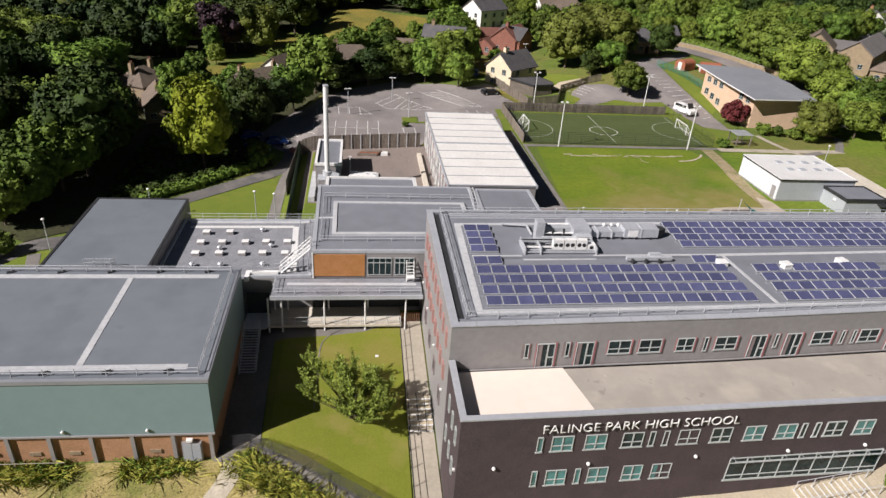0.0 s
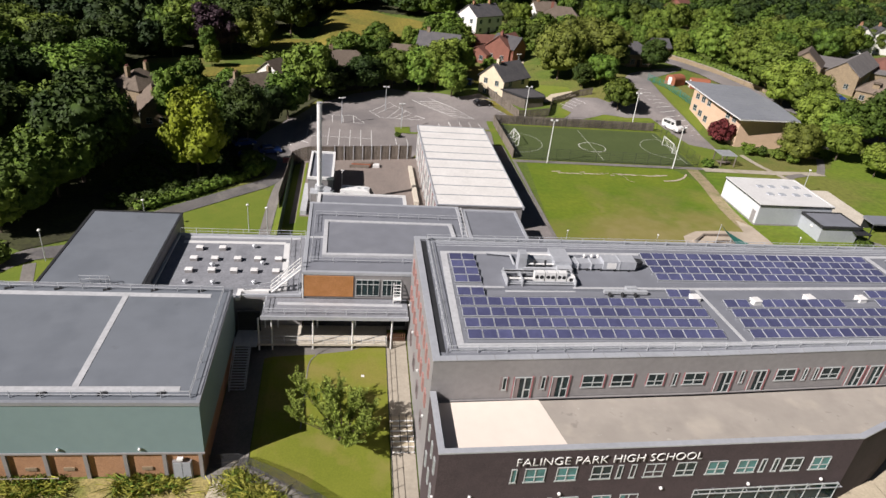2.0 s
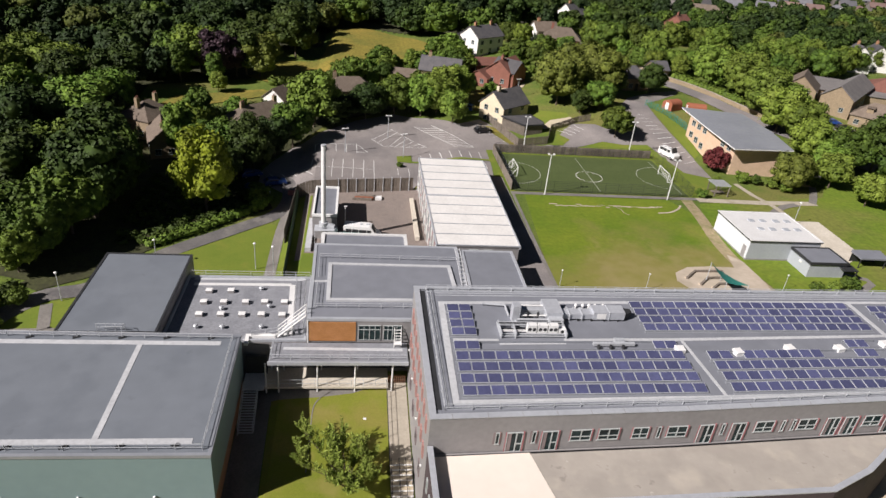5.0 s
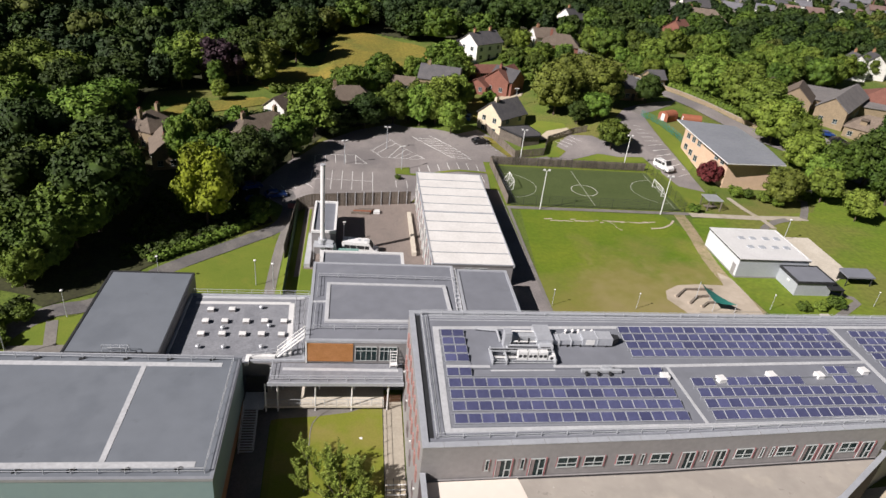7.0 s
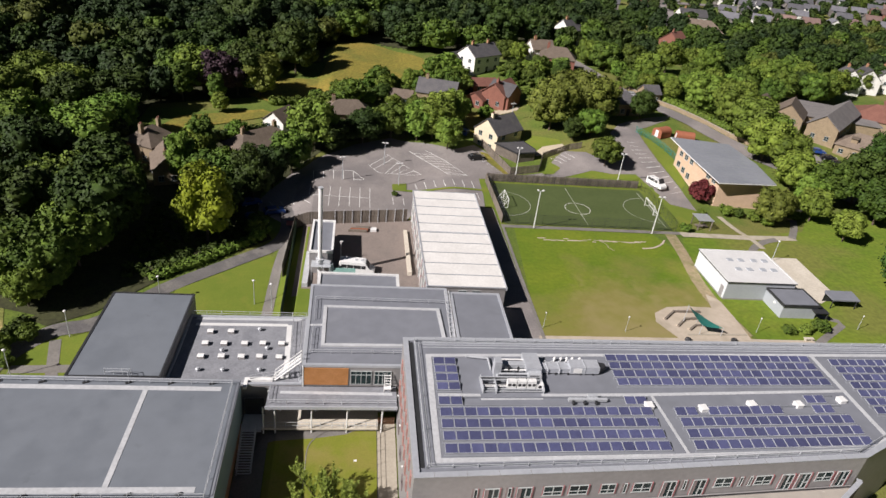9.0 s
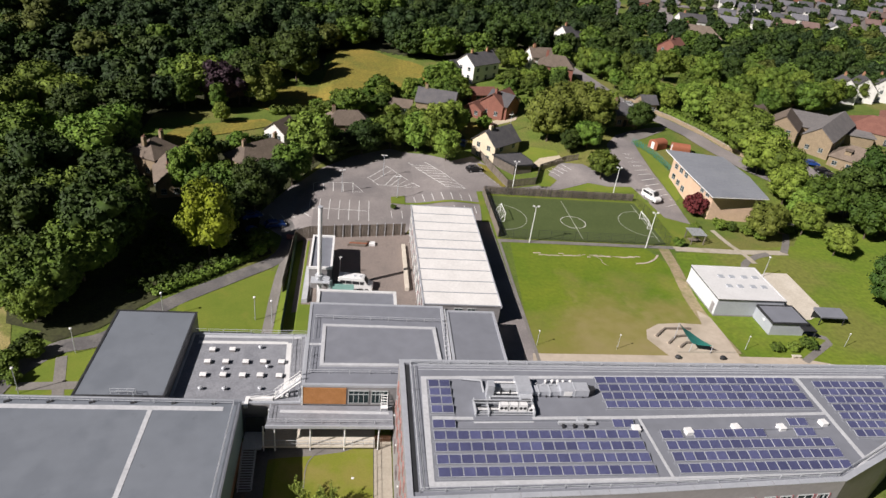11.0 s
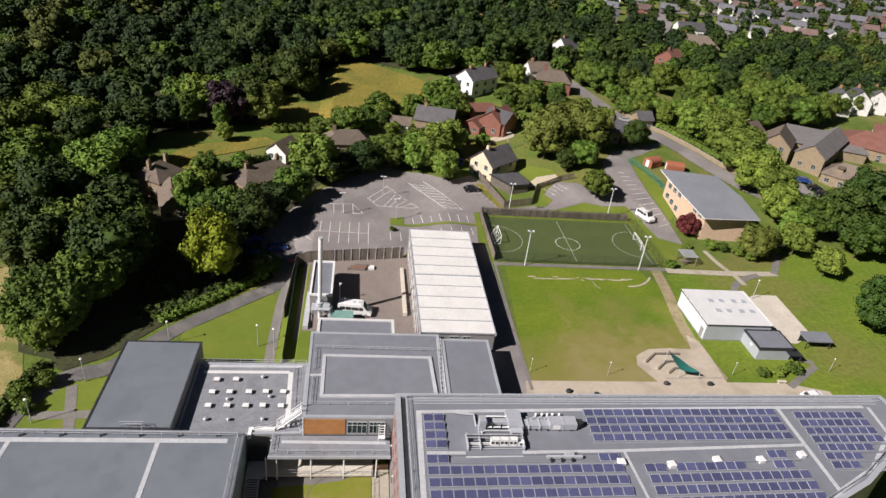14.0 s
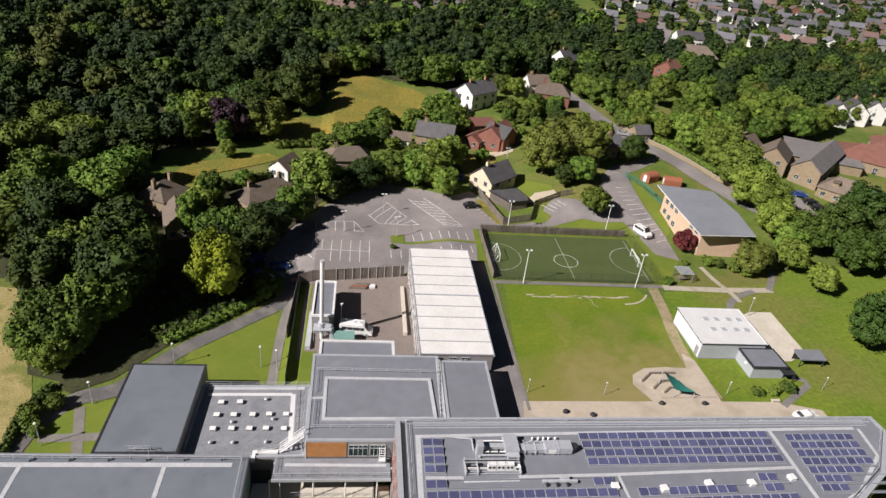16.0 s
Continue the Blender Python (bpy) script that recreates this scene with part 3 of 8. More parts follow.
drape("garden_path", ribbon(curve([(91.5, 108.6), (95, 113.5), (98.5, 119.5)]), 1.5), M["path"], 0.106, "narrow garden path", "path")
drape("garden_path", ribbon(curve([(87.5, 107.8), (83.5, 106.2), (79.2, 102.6), (77.5, 97.5)]), 1.5), M["path"], 0.11, "narrow garden path", "path")
drape("garden_steps_path", ribbon(curve([(79.5, 117.5), (80.2, 112), (81.6, 107), (82, 103.5)]), 1.2), M["trodden"], 0.114, "narrow worn garden path", "path")
drape("lawn_path", ribbon([(73.5, 72.5), (76, 74.2), (81.3, 77.7), (81.4, 78.9), (78.3, 80.5)], 1.2), M["path"], 0.1, "narrow pale path to the huts", "path")
drape("play_ground", [(50.5, 73), (62.5, 73), (62.8, 79), (62.6, 84), (61, 86), (60, 81.8), (56, 82), (52, 81.6), (49.2, 79.8), (48.4, 77.4)], M["dirtpath"], 0.13, "worn earth play area", "play area")
drape("concrete_slab", [(76.2, 97), (82.3, 100), (87, 100), (86.6, 87), (82, 84.2), (77.8, 84.2), (76.2, 86)], M["concrete"], 0.11, "pale concrete slab beside the hut", "slab")
# dark floor so that gaps between crowns read as shaded
drape("wood_floor", [(-160, 110), (-62, 110), (-51, 83), (-44, 81), (-35, 90), (-24, 100), (-18, 108), (-19, 125), (-12, 140), (-4, 151), (12, 162), (30, 162), (28, 172), (4, 168), (-8, 160), (-54, 152), (-54, 174), (-30, 184), (-28, 214), (-12, 224), (-12, 244), (6, 250), (34, 236), (76, 252), (64, 318), (-150, 318)], M["woodfloor"], 0.12, "leaf litter under the trees, darkened for their shade", "woodland floor")
random.seed(5)
for i in range(26):
    a, y = 35.2 + 0.83 * i + random.uniform(-0.3, 0.3), 103.7 + random.uniform(-0.45, 0.45)
    drape("worn_line", ribbon([(a, y), (a + random.uniform(0.7, 1.9), y + random.uniform(-0.12, 0.12))], random.uniform(0.12, 0.42)), M["dirtpath"], 0.08 + 0.0012 * i, "worn pale streak across the field", "worn grass")
drape("worn_line", ribbon(curve([(48.0, 103.4), (48.7, 102.2), (48.6, 101.2), (49.4, 100.2)], 4), 0.14), M["dirtpath"], 0.115, "worn pale streak across the field", "worn grass")
drape("bare_patch", ribbon(curve([(55.5, 101.4), (58.0, 101.9), (60.2, 103.4), (61.6, 105.2)], 4), 0.4), M["dirtpath"], 0.12, "worn bare strip at the field corner", "worn grass")
# painted shade: a dark sheet where the wood shades the verge
drape("shaded_verge", [(-46, 80.5), (-43, 78.9), (-37.6, 82.3), (-30.4, 92.0), (-24, 97.6), (-14.6, 106.3), (-16, 110), (-26, 104), (-34, 96), (-40, 88)], M["woodfloor"], 0.115, "dark sheet standing in for shade at the edge of the wood", "woodland floor")
drape("hay_meadow", [(-31, 186), (-27, 190), (-24, 203), (-13, 205), (-11, 214), (-9, 243), (2, 250), (18, 234), (25, 224), (33, 214), (22, 204), (6, 191), (-12, 182), (-24, 181)], M["hay"], 0.3, "yellow rough meadow among the trees", "meadow")
drape("house_garden", [(-49, 156), (-45.5, 166.5), (-35.5, 170.8), (-25.3, 175.3), (-21, 172), (-27.4, 167.4), (-37.6, 160.8), (-39, 151)], M["hay"], 0.2, "dry garden lawn", "garden")
drape("road", ribbon(curve([(62, 300), (76, 243), (80, 216), (82.6, 198), (85, 187), (90.2, 177), (94, 167.5), (98, 157), (104, 147.5), (114, 139), (130, 132), (165, 126)]), 6.0), M["asphalt"], 0.2, "grey asphalt road between the trees", "road")
drape("school_drive", [(109, 164), (115, 136), (120, 128), (125, 133), (123, 149), (118, 166)], M["asphalt"], 0.22, "grey parking strip beside the stone school", "road")
drape("annexe_path", [(22, 62), (28.7, 62), (28.7, 116), (22, 116)], M["asphalt"], 0.05, "asphalt coloured strip beside the annexe", "path")
drape("meadow_path", ribbon(curve([(-10.6, 43.4), (-10.9, 40), (-12.5, 36), (-13, 30), (-13.5, 20)]), 1.9), M["trodden"], 0.1, "pale trodden path across the meadow", "path")
# no path here: the strip paints the band of shadow along the mesh fence
drape("fence_path", ribbon([(-12.3, 42.7), (-9.3, 42.0), (-5.3, 39.5), (-1.7, 37.0), (4.2, 32.6)], 1.7), M["path"], 0.11, "grey strip standing in for the shadow of the mesh fence", "path")
drape("front_pavement", [(4.3, 20), (62, 20), (62, 43), (8, 38), (6.9, 34), (4.3, 34)], M["paving"], 0.06, "buff paving in front of the school", "pavement")

# ---- the main school building ----
ROOF = [(6.7, 39.2), (30, 39.95), (54.6, 41.3), (63.8, 45.4), (71.2, 50.2), (77.2, 57.6), (76.9, 60.8), (6.75, 60.05)]
FRONT = [(6.7, 32.5), (24, 32.85), (41.4, 33.3), (46.3, 35.3), (54.8, 40.6), (54.6, 41.25), (30, 39.9), (6.72, 39.15)]
school = thing("school_building", (30, 45, -4), "large grey and dark brick school block with flat roofs", "school")
part("wall", prism(bmesh.new(), ROOF, 4.0, 9.0), M["greyclad"], school, "grey cladding walls of the upper storey")
low = [(6.7, 39.2), (54.6, 41.3), (63.8, 45.4), (71.2, 50.2), (77.2, 57.6), (76.9, 60.8), (6.75, 60.05)]
part("wall", prism(bmesh.new(), inset(low, 0.03), -7.0, 4.0), M["greyclad"], school, "grey walls of the lower storeys")
OUT = [(6.7, 39.1)] + FRONT[:5] + [(55.0, 41.0)]


def lip(line, w, z0, z1, grow=0.0):
    """A wall along an open line, its thickness to the left of the line's way."""
    a = [(x, y) for x, y in line]
    b = []
    for i in range(len(line)):
        p, c, q = Vector(line[max(0, i - 1)]), Vector(line[i]), Vector(line[min(len(line) - 1, i + 1)])
        d0, d1 = (c - p), (q - c)
        n = Vector((0, 0))
        for d in (d0, d1):
            if d.length:
                n += Vector((-d.y, d.x)).normalized()
        n.normalize()
        k = w / max(0.4, n.dot(Vector((-(d1 if d1.length else d0).y, (d1 if d1.length else d0).x)).normalized()))
        b.append(tuple(c + n * k))
        a[i] = tuple(c - n * grow)
    return prism(bmesh.new(), a + b[::-1], z0, z1)


part("wall", lip(OUT, 0.35, -7.0, 6.0), M["darkbrick"], school, "dark brick walls of the front block")
part("terrace", prism(bmesh.new(), inset(FRONT, 0.35), 4.0, 5.0), M["terrace"], school, "stained buff terrace floor")
part("terrace_patch", prism(bmesh.new(), [(7.3, 33.1), (17.2, 33.2), (15.9, 39.2), (7.3, 38.9)], 5.0, 5.03), M["terracenew"], school, "clean pale patch of terrace floor")
part("coping", lip(OUT, 0.45, 6.0, 6.12, 0.06), M["coping"], school, "pale metal coping")
part("parapet", band(bmesh.new(), ROOF, 0.4, 9.0, 9.1), M["greyclad"], school)
part("coping", band(bmesh.new(), inset(ROOF, -0.06), 0.62, 9.1, 9.18), M["coping"], school, "pale metal coping")
part("roof", prism(bmesh.new(), inset(ROOF, 0.38), 9.0, 9.02), M["membrane"], school, "grey roof membrane")

# ---- sports hall in front ----
HALL = [(-60, 42.9), (-12.2, 42.2), (-12.4, 60.0), (-60, 60.7)]
hall = thing("sports_hall", (-30, 50, -6), "green clad sports hall with a flat grey roof", "hall")
part("wall", prism(bmesh.new(), HALL, -3.45, 2.1), M["greenclad"], hall, "smooth green cladding")
part("plinth", prism(bmesh.new(), inset(HALL, 0.15), -8.5, -3.45), M["brick"], hall, "buff red brick lower wall")
part("roof", prism(bmesh.new(), inset(HALL, 0.05), 2.1, 2.2), M["hallroof"], hall, "grey roof membrane")

# ---- left hall and low roofs ----
lhall = thing("rear_hall", (-27, 70, -5), "windowless grey clad hall with a flat grey roof", "hall")
LH = [(-32.6, 60.9), (-21.8, 60.9), (-21.8, 78.8), (-32.8, 78.8)]
part("wall", prism(bmesh.new(), LH, -8, 1.7), M["greyclad"], lhall)
part("roof", prism(bmesh.new(), inset(LH, 0.25), 1.7, 1.76), M["hallroof"], lhall, "plain grey roof membrane")
part("edge_trim", band(bmesh.new(), inset(LH, -0.05), 0.3, 1.7, 1.82), M["dark"], lhall, "dark roof edge")
lowb = thing("low_block", (-14, 70, -4), "low flat roofed block with small white rooflights", "building")
LOW = [(-21.7, 61.0), (-5.3, 61.5), (-5.5, 75.8), (-21.7, 75.6)]
LZ = 0.3
part("wall", prism(bmesh.new(), LOW, -8, LZ - 0.04), M["greyclad"], lowb)
part("roof", prism(bmesh.new(), inset(LOW, 0.3), LZ - 0.04, LZ), M["gravelroof"], lowb, "speckled grey roof")

mid = thing("middle_block", (3, 70, -3), "grey clad middle block with flat roofs and an orange timber panel", "building")
MID = [(-5.1, 61.4), (14.6, 61.4), (14.6, 79.6), (-5.4, 79.6)]
part("wall", prism(bmesh.new(), MID, -7, 3.5), M["greyclad"], mid)
part("roof", prism(bmesh.new(), inset(MID, 0.05), 3.5, 3.6), M["membrane"], mid, "grey roof membrane")
MID2 = [(14.7, 60.5), (22.4, 60.5), (22.4, 78), (15, 78)]
part("wall", prism(bmesh.new(), MID2, -3, 3.9), M["greyclad"], mid)
part("roof", prism(bmesh.new(), inset(MID2, 0.1), 3.9, 3.96), M["membrane"], mid)
REAR = [(-4.6, 79.6), (7.6, 79.6), (7.6, 84), (-4.6, 84)]
part("wall", prism(bmesh.new(), REAR, -5, 2.9), M["greyclad"], mid)
part("roof", prism(bmesh.new(), inset(REAR, 0.3), 2.9, 2.95), M["membrane"], mid)

link = thing("covered_link", (-1, 59.5, -4), "grey roofed open link bridge on white posts", "covered walkway")
part("roof", cube(-9.2, 6.55, 57.7, 61.3, -0.1, 0.25), M["gravelroof"], link)

# ---- annexe ----
annexe = thing("classroom_annexe", (18, 97, -2), "modular classroom annexe with a pale ribbed roof", "building")
part("wall", cube(11.9, 24.0, 80.1, 114.4, -4, 3.5), M["greyclad"], annexe)
part("roof", cube(11.8, 24.06, 80, 114.5, 3.5, 3.72), M["greyclad"], annexe)

boiler = thing("boiler_house", (-4.8, 98, -2.5), "small flat roofed boiler house", "outbuilding")
part("wall", cube(-6.7, -2.9, 92.8, 104, -4, 1.4), M["greyclad"], boiler)
flue = thing("flue", (-4.9, 91.8, -2.6), "tall white steel flue", "flue")
part("pipe", tube(bmesh.new(), (-4.9, 91.8, -3), (-4.9, 91.8, 13.6), 0.36, 16), M["white"], flue)

hut = thing("sports_hut", (70, 90, 0), "white hut with a pale flat roof", "hut")
part("wall", cube(63.5, 76, 84.7, 95.5, -0.5, 3.5), M["bluewhite"], hut)
part("roof", cube(63.4, 76.1, 84.6, 95.6, 3.5, 3.65), M["hutroof"], hut)
hut2 = thing("store_hut", (74, 82, 0), "grey hut with a dark flat roof", "hut")
part("wall", cube(71, 77.3, 79.5, 85.2, -0.5, 2.4), M["bluewhite"], hut2)
part("roof", cube(70.9, 77.5, 79.4, 84.6, 2.4, 2.6), M["membrane"], hut2)

drape("sports_pitch", [(30, 109.4), (65.4, 109.6), (65.6, 129.4), (30, 129.2)], M["turf"], 0.09, "dark green artificial turf pitch", "pitch")

office = thing("office_building", (86, 132, 1), "buff brick office with a pale metal roof", "office")
OFFICE = [(80.8, 123.2), (92.2, 122.8), (92.4, 139.8), (78.2, 140.6)]
CANOPY = [(79.2, 121.0), (86, 121.3), (93.2, 121.6), (93.8, 132), (92, 142.4), (77.6, 144.6), (78.2, 132.6)]


def office_top(x, y):
    return 6.25 + (y - 121) * 0.077


part("wall", prism(bmesh.new(), OFFICE, -1, lambda x, y: office_top(x, y) + 0.05), M["officebrick"], office)
part("roof", prism(bmesh.new(), CANOPY, lambda x, y: office_top(x, y) + 0.12, lambda x, y: office_top(x, y) + 0.42), M["palemetal"], office, "pale standing seam metal roof")
part("soffit", prism(bmesh.new(), inset(CANOPY, 0.25), lambda x, y: office_top(x, y) - 0.03, lambda x, y: office_top(x, y) + 0.12), M["white"], office)
fascia = part("fascia", band(bmesh.new(), inset(CANOPY, -0.02), 0.1, 0, 0.2), M["white"], office, "white roof edge")
for v in fascia.data.vertices:
    p = v.co + spot(office)
    v.co.z += office_top(p.x, p.y) + 0.14
for i in range(13):
    f = (i + 0.5) / 13
    a, b = Vector(CANOPY[0]).lerp(Vector(CANOPY[5]), f), Vector(CANOPY[2]).lerp(Vector(CANOPY[4]), f)
    part("seam", tube(bmesh.new(), (a.x + 0.3, a.y, office_top(a.x, a.y) + 0.42), (b.x - 0.3, b.y, office_top(b.x, b.y) + 0.42), 0.03, 4), M["palemetal"], office)



# ---- repeated building parts ----
CACHE = {}


def shared(key, build, mat):
    """A mesh that alike pieces share."""
    if key not in CACHE:
        bm = build()
        bmesh.ops.recalc_face_normals(bm, faces=bm.faces)
        me = bpy.data.meshes.new(key if isinstance(key, str) else key[0])
        bm.to_mesh(me)
        bm.free()
        me.materials.append(mat)
        CACHE[key] = me
    return CACHE[key]


def piece(name, me, parent, p, turn=0.0, tilt=0.0, label=""):
    """One of many alike pieces: p in the world, turned about z (degrees)."""
    ob = new(name, me)
    ob.parent = parent
    ob.matrix_basis = Matrix.Translation(Vector(p) - spot(parent)) @ Euler((radians(tilt), 0, radians(turn))).to_matrix().to_4x4()
    return tagged(ob, label)


def frame_mesh(w, h, style):
    """Jambs, head, sill and glazing bars as one connected mesh, cut out of a grid."""
    e, a = 0.045, w / 2
    bars = [(-a, -a + e, 0, h), (a - e, a, 0, h), (-a, a, 0, e), (-a, a, h - e, h)]
    if style == "cross":
        bars += [(-0.035, 0.035, 0, h), (-a, a, h * 0.36, h * 0.36 + 0.05), (-a - 0.08, a + 0.08, -0.08, 0)]
    if style == "narrow":
        bars += [(-a - 0.05, a + 0.05, -0.08, 0)]
    if style == "door":
        bars += [(0.1, 0.2, 0, h), (0.2, a, h * 0.4, h * 0.4 + 0.08)]
    if style == "strip":
        bars += [(-a + w * i / 9 - 0.025, -a + w * i / 9 + 0.025, 0, h) for i in range(1, 9)]
        bars += [(-a, a, h * 0.76, h * 0.76 + 0.05), (-a, a, h * 0.2, h * 0.2 + 0.05), (-a - 0.1, a + 0.1, -0.12, 0)]
    if style == "pair":
        bars += [(-a + w * i / 4 - 0.035, -a + w * i / 4 + 0.035, 0, h) for i in (1, 2, 3)]
        bars += [(-a, a, h * 0.7, h * 0.7 + 0.07)]
    xs = sorted({round(v, 4) for b in bars for v in b[:2]})
    zs = sorted({round(v, 4) for b in bars for v in b[2:]})
    solid = {(i, j) for i in range(len(xs) - 1) for j in range(len(zs) - 1)
             if any(b[0] - 1e-3 < xs[i] and xs[i + 1] < b[1] + 1e-3 and b[2] - 1e-3 < zs[j] and zs[j + 1] < b[3] + 1e-3 for b in bars)}
    bm, seen = bmesh.new(), {}

    def at(i, j, k):
        if (i, j, k) not in seen:
            seen[i, j, k] = bm.verts.new((xs[i], (-0.08, 0.1)[k], zs[j]))
        return seen[i, j, k]

    for i, j in solid:
        for k in (0, 1):
            bm.faces.new([at(i, j, k), at(i + 1, j, k), at(i + 1, j + 1, k), at(i, j + 1, k)])
        for (p, q), n in (((0, 0), (1, 0)), (0, -1)), (((1, 0), (1, 1)), (1, 0)), (((1, 1), (0, 1)), (0, 1)), (((0, 1), (0, 0)), (-1, 0)):
            if (i + n[0], j + n[1]) not in solid:
                bm.faces.new([at(i + p[0], j + p[1], 0), at(i + q[0], j + q[1], 0), at(i + q[0], j + q[1], 1), at(i + p[0], j + p[1], 1)])
    return bm


def window(parent, style, w, h, p, turn=0.0, fmat="frame", gmat="glass", kind="window"):
    """A window or door on a wall; it faces -y before the turn. p: the middle of its lower edge."""
    f = piece("door" if style == "door" else kind, shared((f"{kind}_frame", w, h, style, fmat), lambda: frame_mesh(w, h, style), M[fmat]), parent, p, turn)
    g = new("pane", shared(("pane", w, h, gmat), lambda: cube(-w / 2 + 0.05, w / 2 - 0.05, -0.015, 0.09, 0.05, h - 0.05), M[gmat]))
    g.parent = f
    return f


def railing(name, pts, h, gap, mat, label, rails=2, thick=0.035, category="railing", group=""):
    """Posts and level rails along a line of points in space."""
    t = thing(name, pts[0], label, category, group)
    for r in range(rails):
        bm = bmesh.new()
        z = Vector((0, 0, h * (r + 1) / rails))
        for a, b in zip(pts, pts[1:]):
            tube(bm, Vector(a) + z, Vector(b) + z, thick, 5)
        part("rail", bm, M[mat], t)
    me = shared(("post", h, mat, thick), lambda: tube(bmesh.new(), (0, 0, 0), (0, 0, h), thick * 1.15, 6), M[mat])
    for a, b in zip(pts, pts[1:]):
        a, b = Vector(a), Vector(b)
        k = max(1, round((b - a).length / gap))
        for i in range(k):
            piece("post", me, t, a + (b - a) * i / k)
    piece("post", me, t, pts[-1])
    return t


def strip(name, parent, pts, w, z, mat, thick=0.03, label=""):
    """A flat strip along a line on a roof."""
    return part(name, prism(bmesh.new(), ribbon(pts, w), z, z + thick), M[mat], parent, label)


# ---- school: windows, sign, roof ----
def front_y(x):
    return 32.5 + (x - 6.7) * 0.0225


def upper_y(x):
    return 39.2 + (x - 6.7) * 0.0322 if x < 30 else 39.95 + (x - 30) * 0.0549


for x in (14.23, 16.73, 19.54, 23.9, 26.52, 29.19, 31.8, 35.89, 38.41):
    window(school, "cross", 1.6, 1.4, (x, front_y(x) - 0.02, 2.8), 1.3, gmat="glass" if x in (19.54, 23.9, 26.52, 35.89) else "teal")
for x in (12.57, 21.03, 22.12, 33.24, 34.36):
    window(school, "narrow", 0.42, 1.4, (x, front_y(x) - 0.02, 2.8), 1.3, gmat="teal" if x < 20 else "glass")
for x in (14.2, 17.44, 20.16, 22.47):
    window(school, "cross", 1.55, 1.5, (x, front_y(x) - 0.02, -0.6), 1.3, gmat="teal")
for x in (12.55, 15.87):
    window(school, "narrow", 0.42, 1.5, (x, front_y(x) - 0.02, -0.6), 1.3, gmat="teal")
window(school, "strip", 13.2, 2.3, (34.6, front_y(34.6) - 0.02, -1.3), 1.3, gmat="glass")
shade_bar = tube(bmesh.new(), (28.1, front_y(28.1) - 0.5, 1.05), (41.2, front_y(41.2) - 0.5, 1.05), 0.03, 6)
part("shade_bar", shade_bar, M["steel"], school, "thin steel bar over the long window")
for i in range(10):
    x = 28.2 + 1.43 * i
    part("bracket", tube(bmesh.new(), (x, front_y(x), 1.1), (x, front_y(x) - 0.52, 1.05), 0.02, 5), M["steel"], school)
for x, s in ((12.68, "n"), (14.34, "d"), (16.0, "n"), (17.56, "d"), (20.43, "w"), (23.05, "w"), (26.09, "v"), (27.79, "n"), (29.68, "w"), (32.62, "d"), (34.2, "n"), (35.91, "d"), (38.63, "w"),
             (40.51, "n"), (41.62, "n"), (43.2, "w"), (46.0, "d"), (47.98, "d"), (50.4, "w"), (52.6, "d")):
    turn = 1.85 if x < 30 else 3.15
    y = upper_y(x) - 0.02
    if s == "w" or s == "v":
        w = 1.9 if s == "w" else 1.5
        window(school, "cross", w, 1.25, (x, y, 6.05), turn)
        part("panel", cube(x + w / 2 + 0.02, x + w / 2 + 0.13, y - 0.06, y + 0.1, 6.0, 7.35), M["redframe"], school, "red facing panel")
        part("panel", cube(x - w / 2 - 0.09, x - w / 2 - 0.02, y - 0.05, y + 0.1, 6.0, 7.35), M["redframe"], school, "red facing panel")
    elif s == "d":
        window(school, "door", 1.45, 2.25, (x, y, 5.02), turn)
        part("panel", cube(x + 0.75, x + 0.87, y - 0.06, y + 0.1, 5.0, 7.35), M["redframe"], school, "red facing panel")
        part("panel", cube(x - 0.72, x - 0.3, y - 0.055, y + 0.1, 5.03, 7.25), M["reveal"], school, "brown side panel of the door")
        part("panel", cube(x - 0.82, x - 0.74, y - 0.05, y + 0.1, 5.0, 7.3), M["redframe"], school, "red facing panel")
    else:
        window(school, "narrow", 0.34, 1.3, (x + 0.1, y, 6.0), turn)
        part("panel", cube(x + 0.29, x + 0.36, y - 0.05, y + 0.1, 5.95, 7.35), M["redframe"], school, "red facing panel")
        part("panel", cube(x - 0.3, x - 0.1, y - 0.04, y + 0.1, 5.95, 7.35), M["reveal"], school, "brown side panel")
part("plinth", prism(bmesh.new(), [(6.9, 39.0), (30, 39.75), (54.4, 41.1), (54.4, 41.2), (30, 39.9), (6.9, 39.15)], 5.0, 5.06), M["greyclad"], school, "low base strip")
# side wall facing the courtyard
for k in range(9):
    y = 40.9 + 2.05 * k
    for z, off in ((6.0, 0.0), (2.4, 0.5)):
        window(school, "slit", 0.4, 1.55, (6.68, y + off, z), -90, fmat="coral")
        part("panel", cube(6.6, 6.75, y + off + 0.24, y + off + 0.62, z - 0.05, z + 1.6), M["coral"], school, "coral red facing panel")
    if k % 2:
        window(school, "slit", 1.0, 1.6, (6.70, y, -1.4), -90, fmat="reveal")
for y in (33.8, 35.4, 37.2):
    window(school, "slit", 0.5, 1.5, (6.68, y, 2.7), -90, fmat="frame")
    window(school, "slit", 0.5, 1.5, (6.68, y + 0.5, -0.7), -90, fmat="frame")
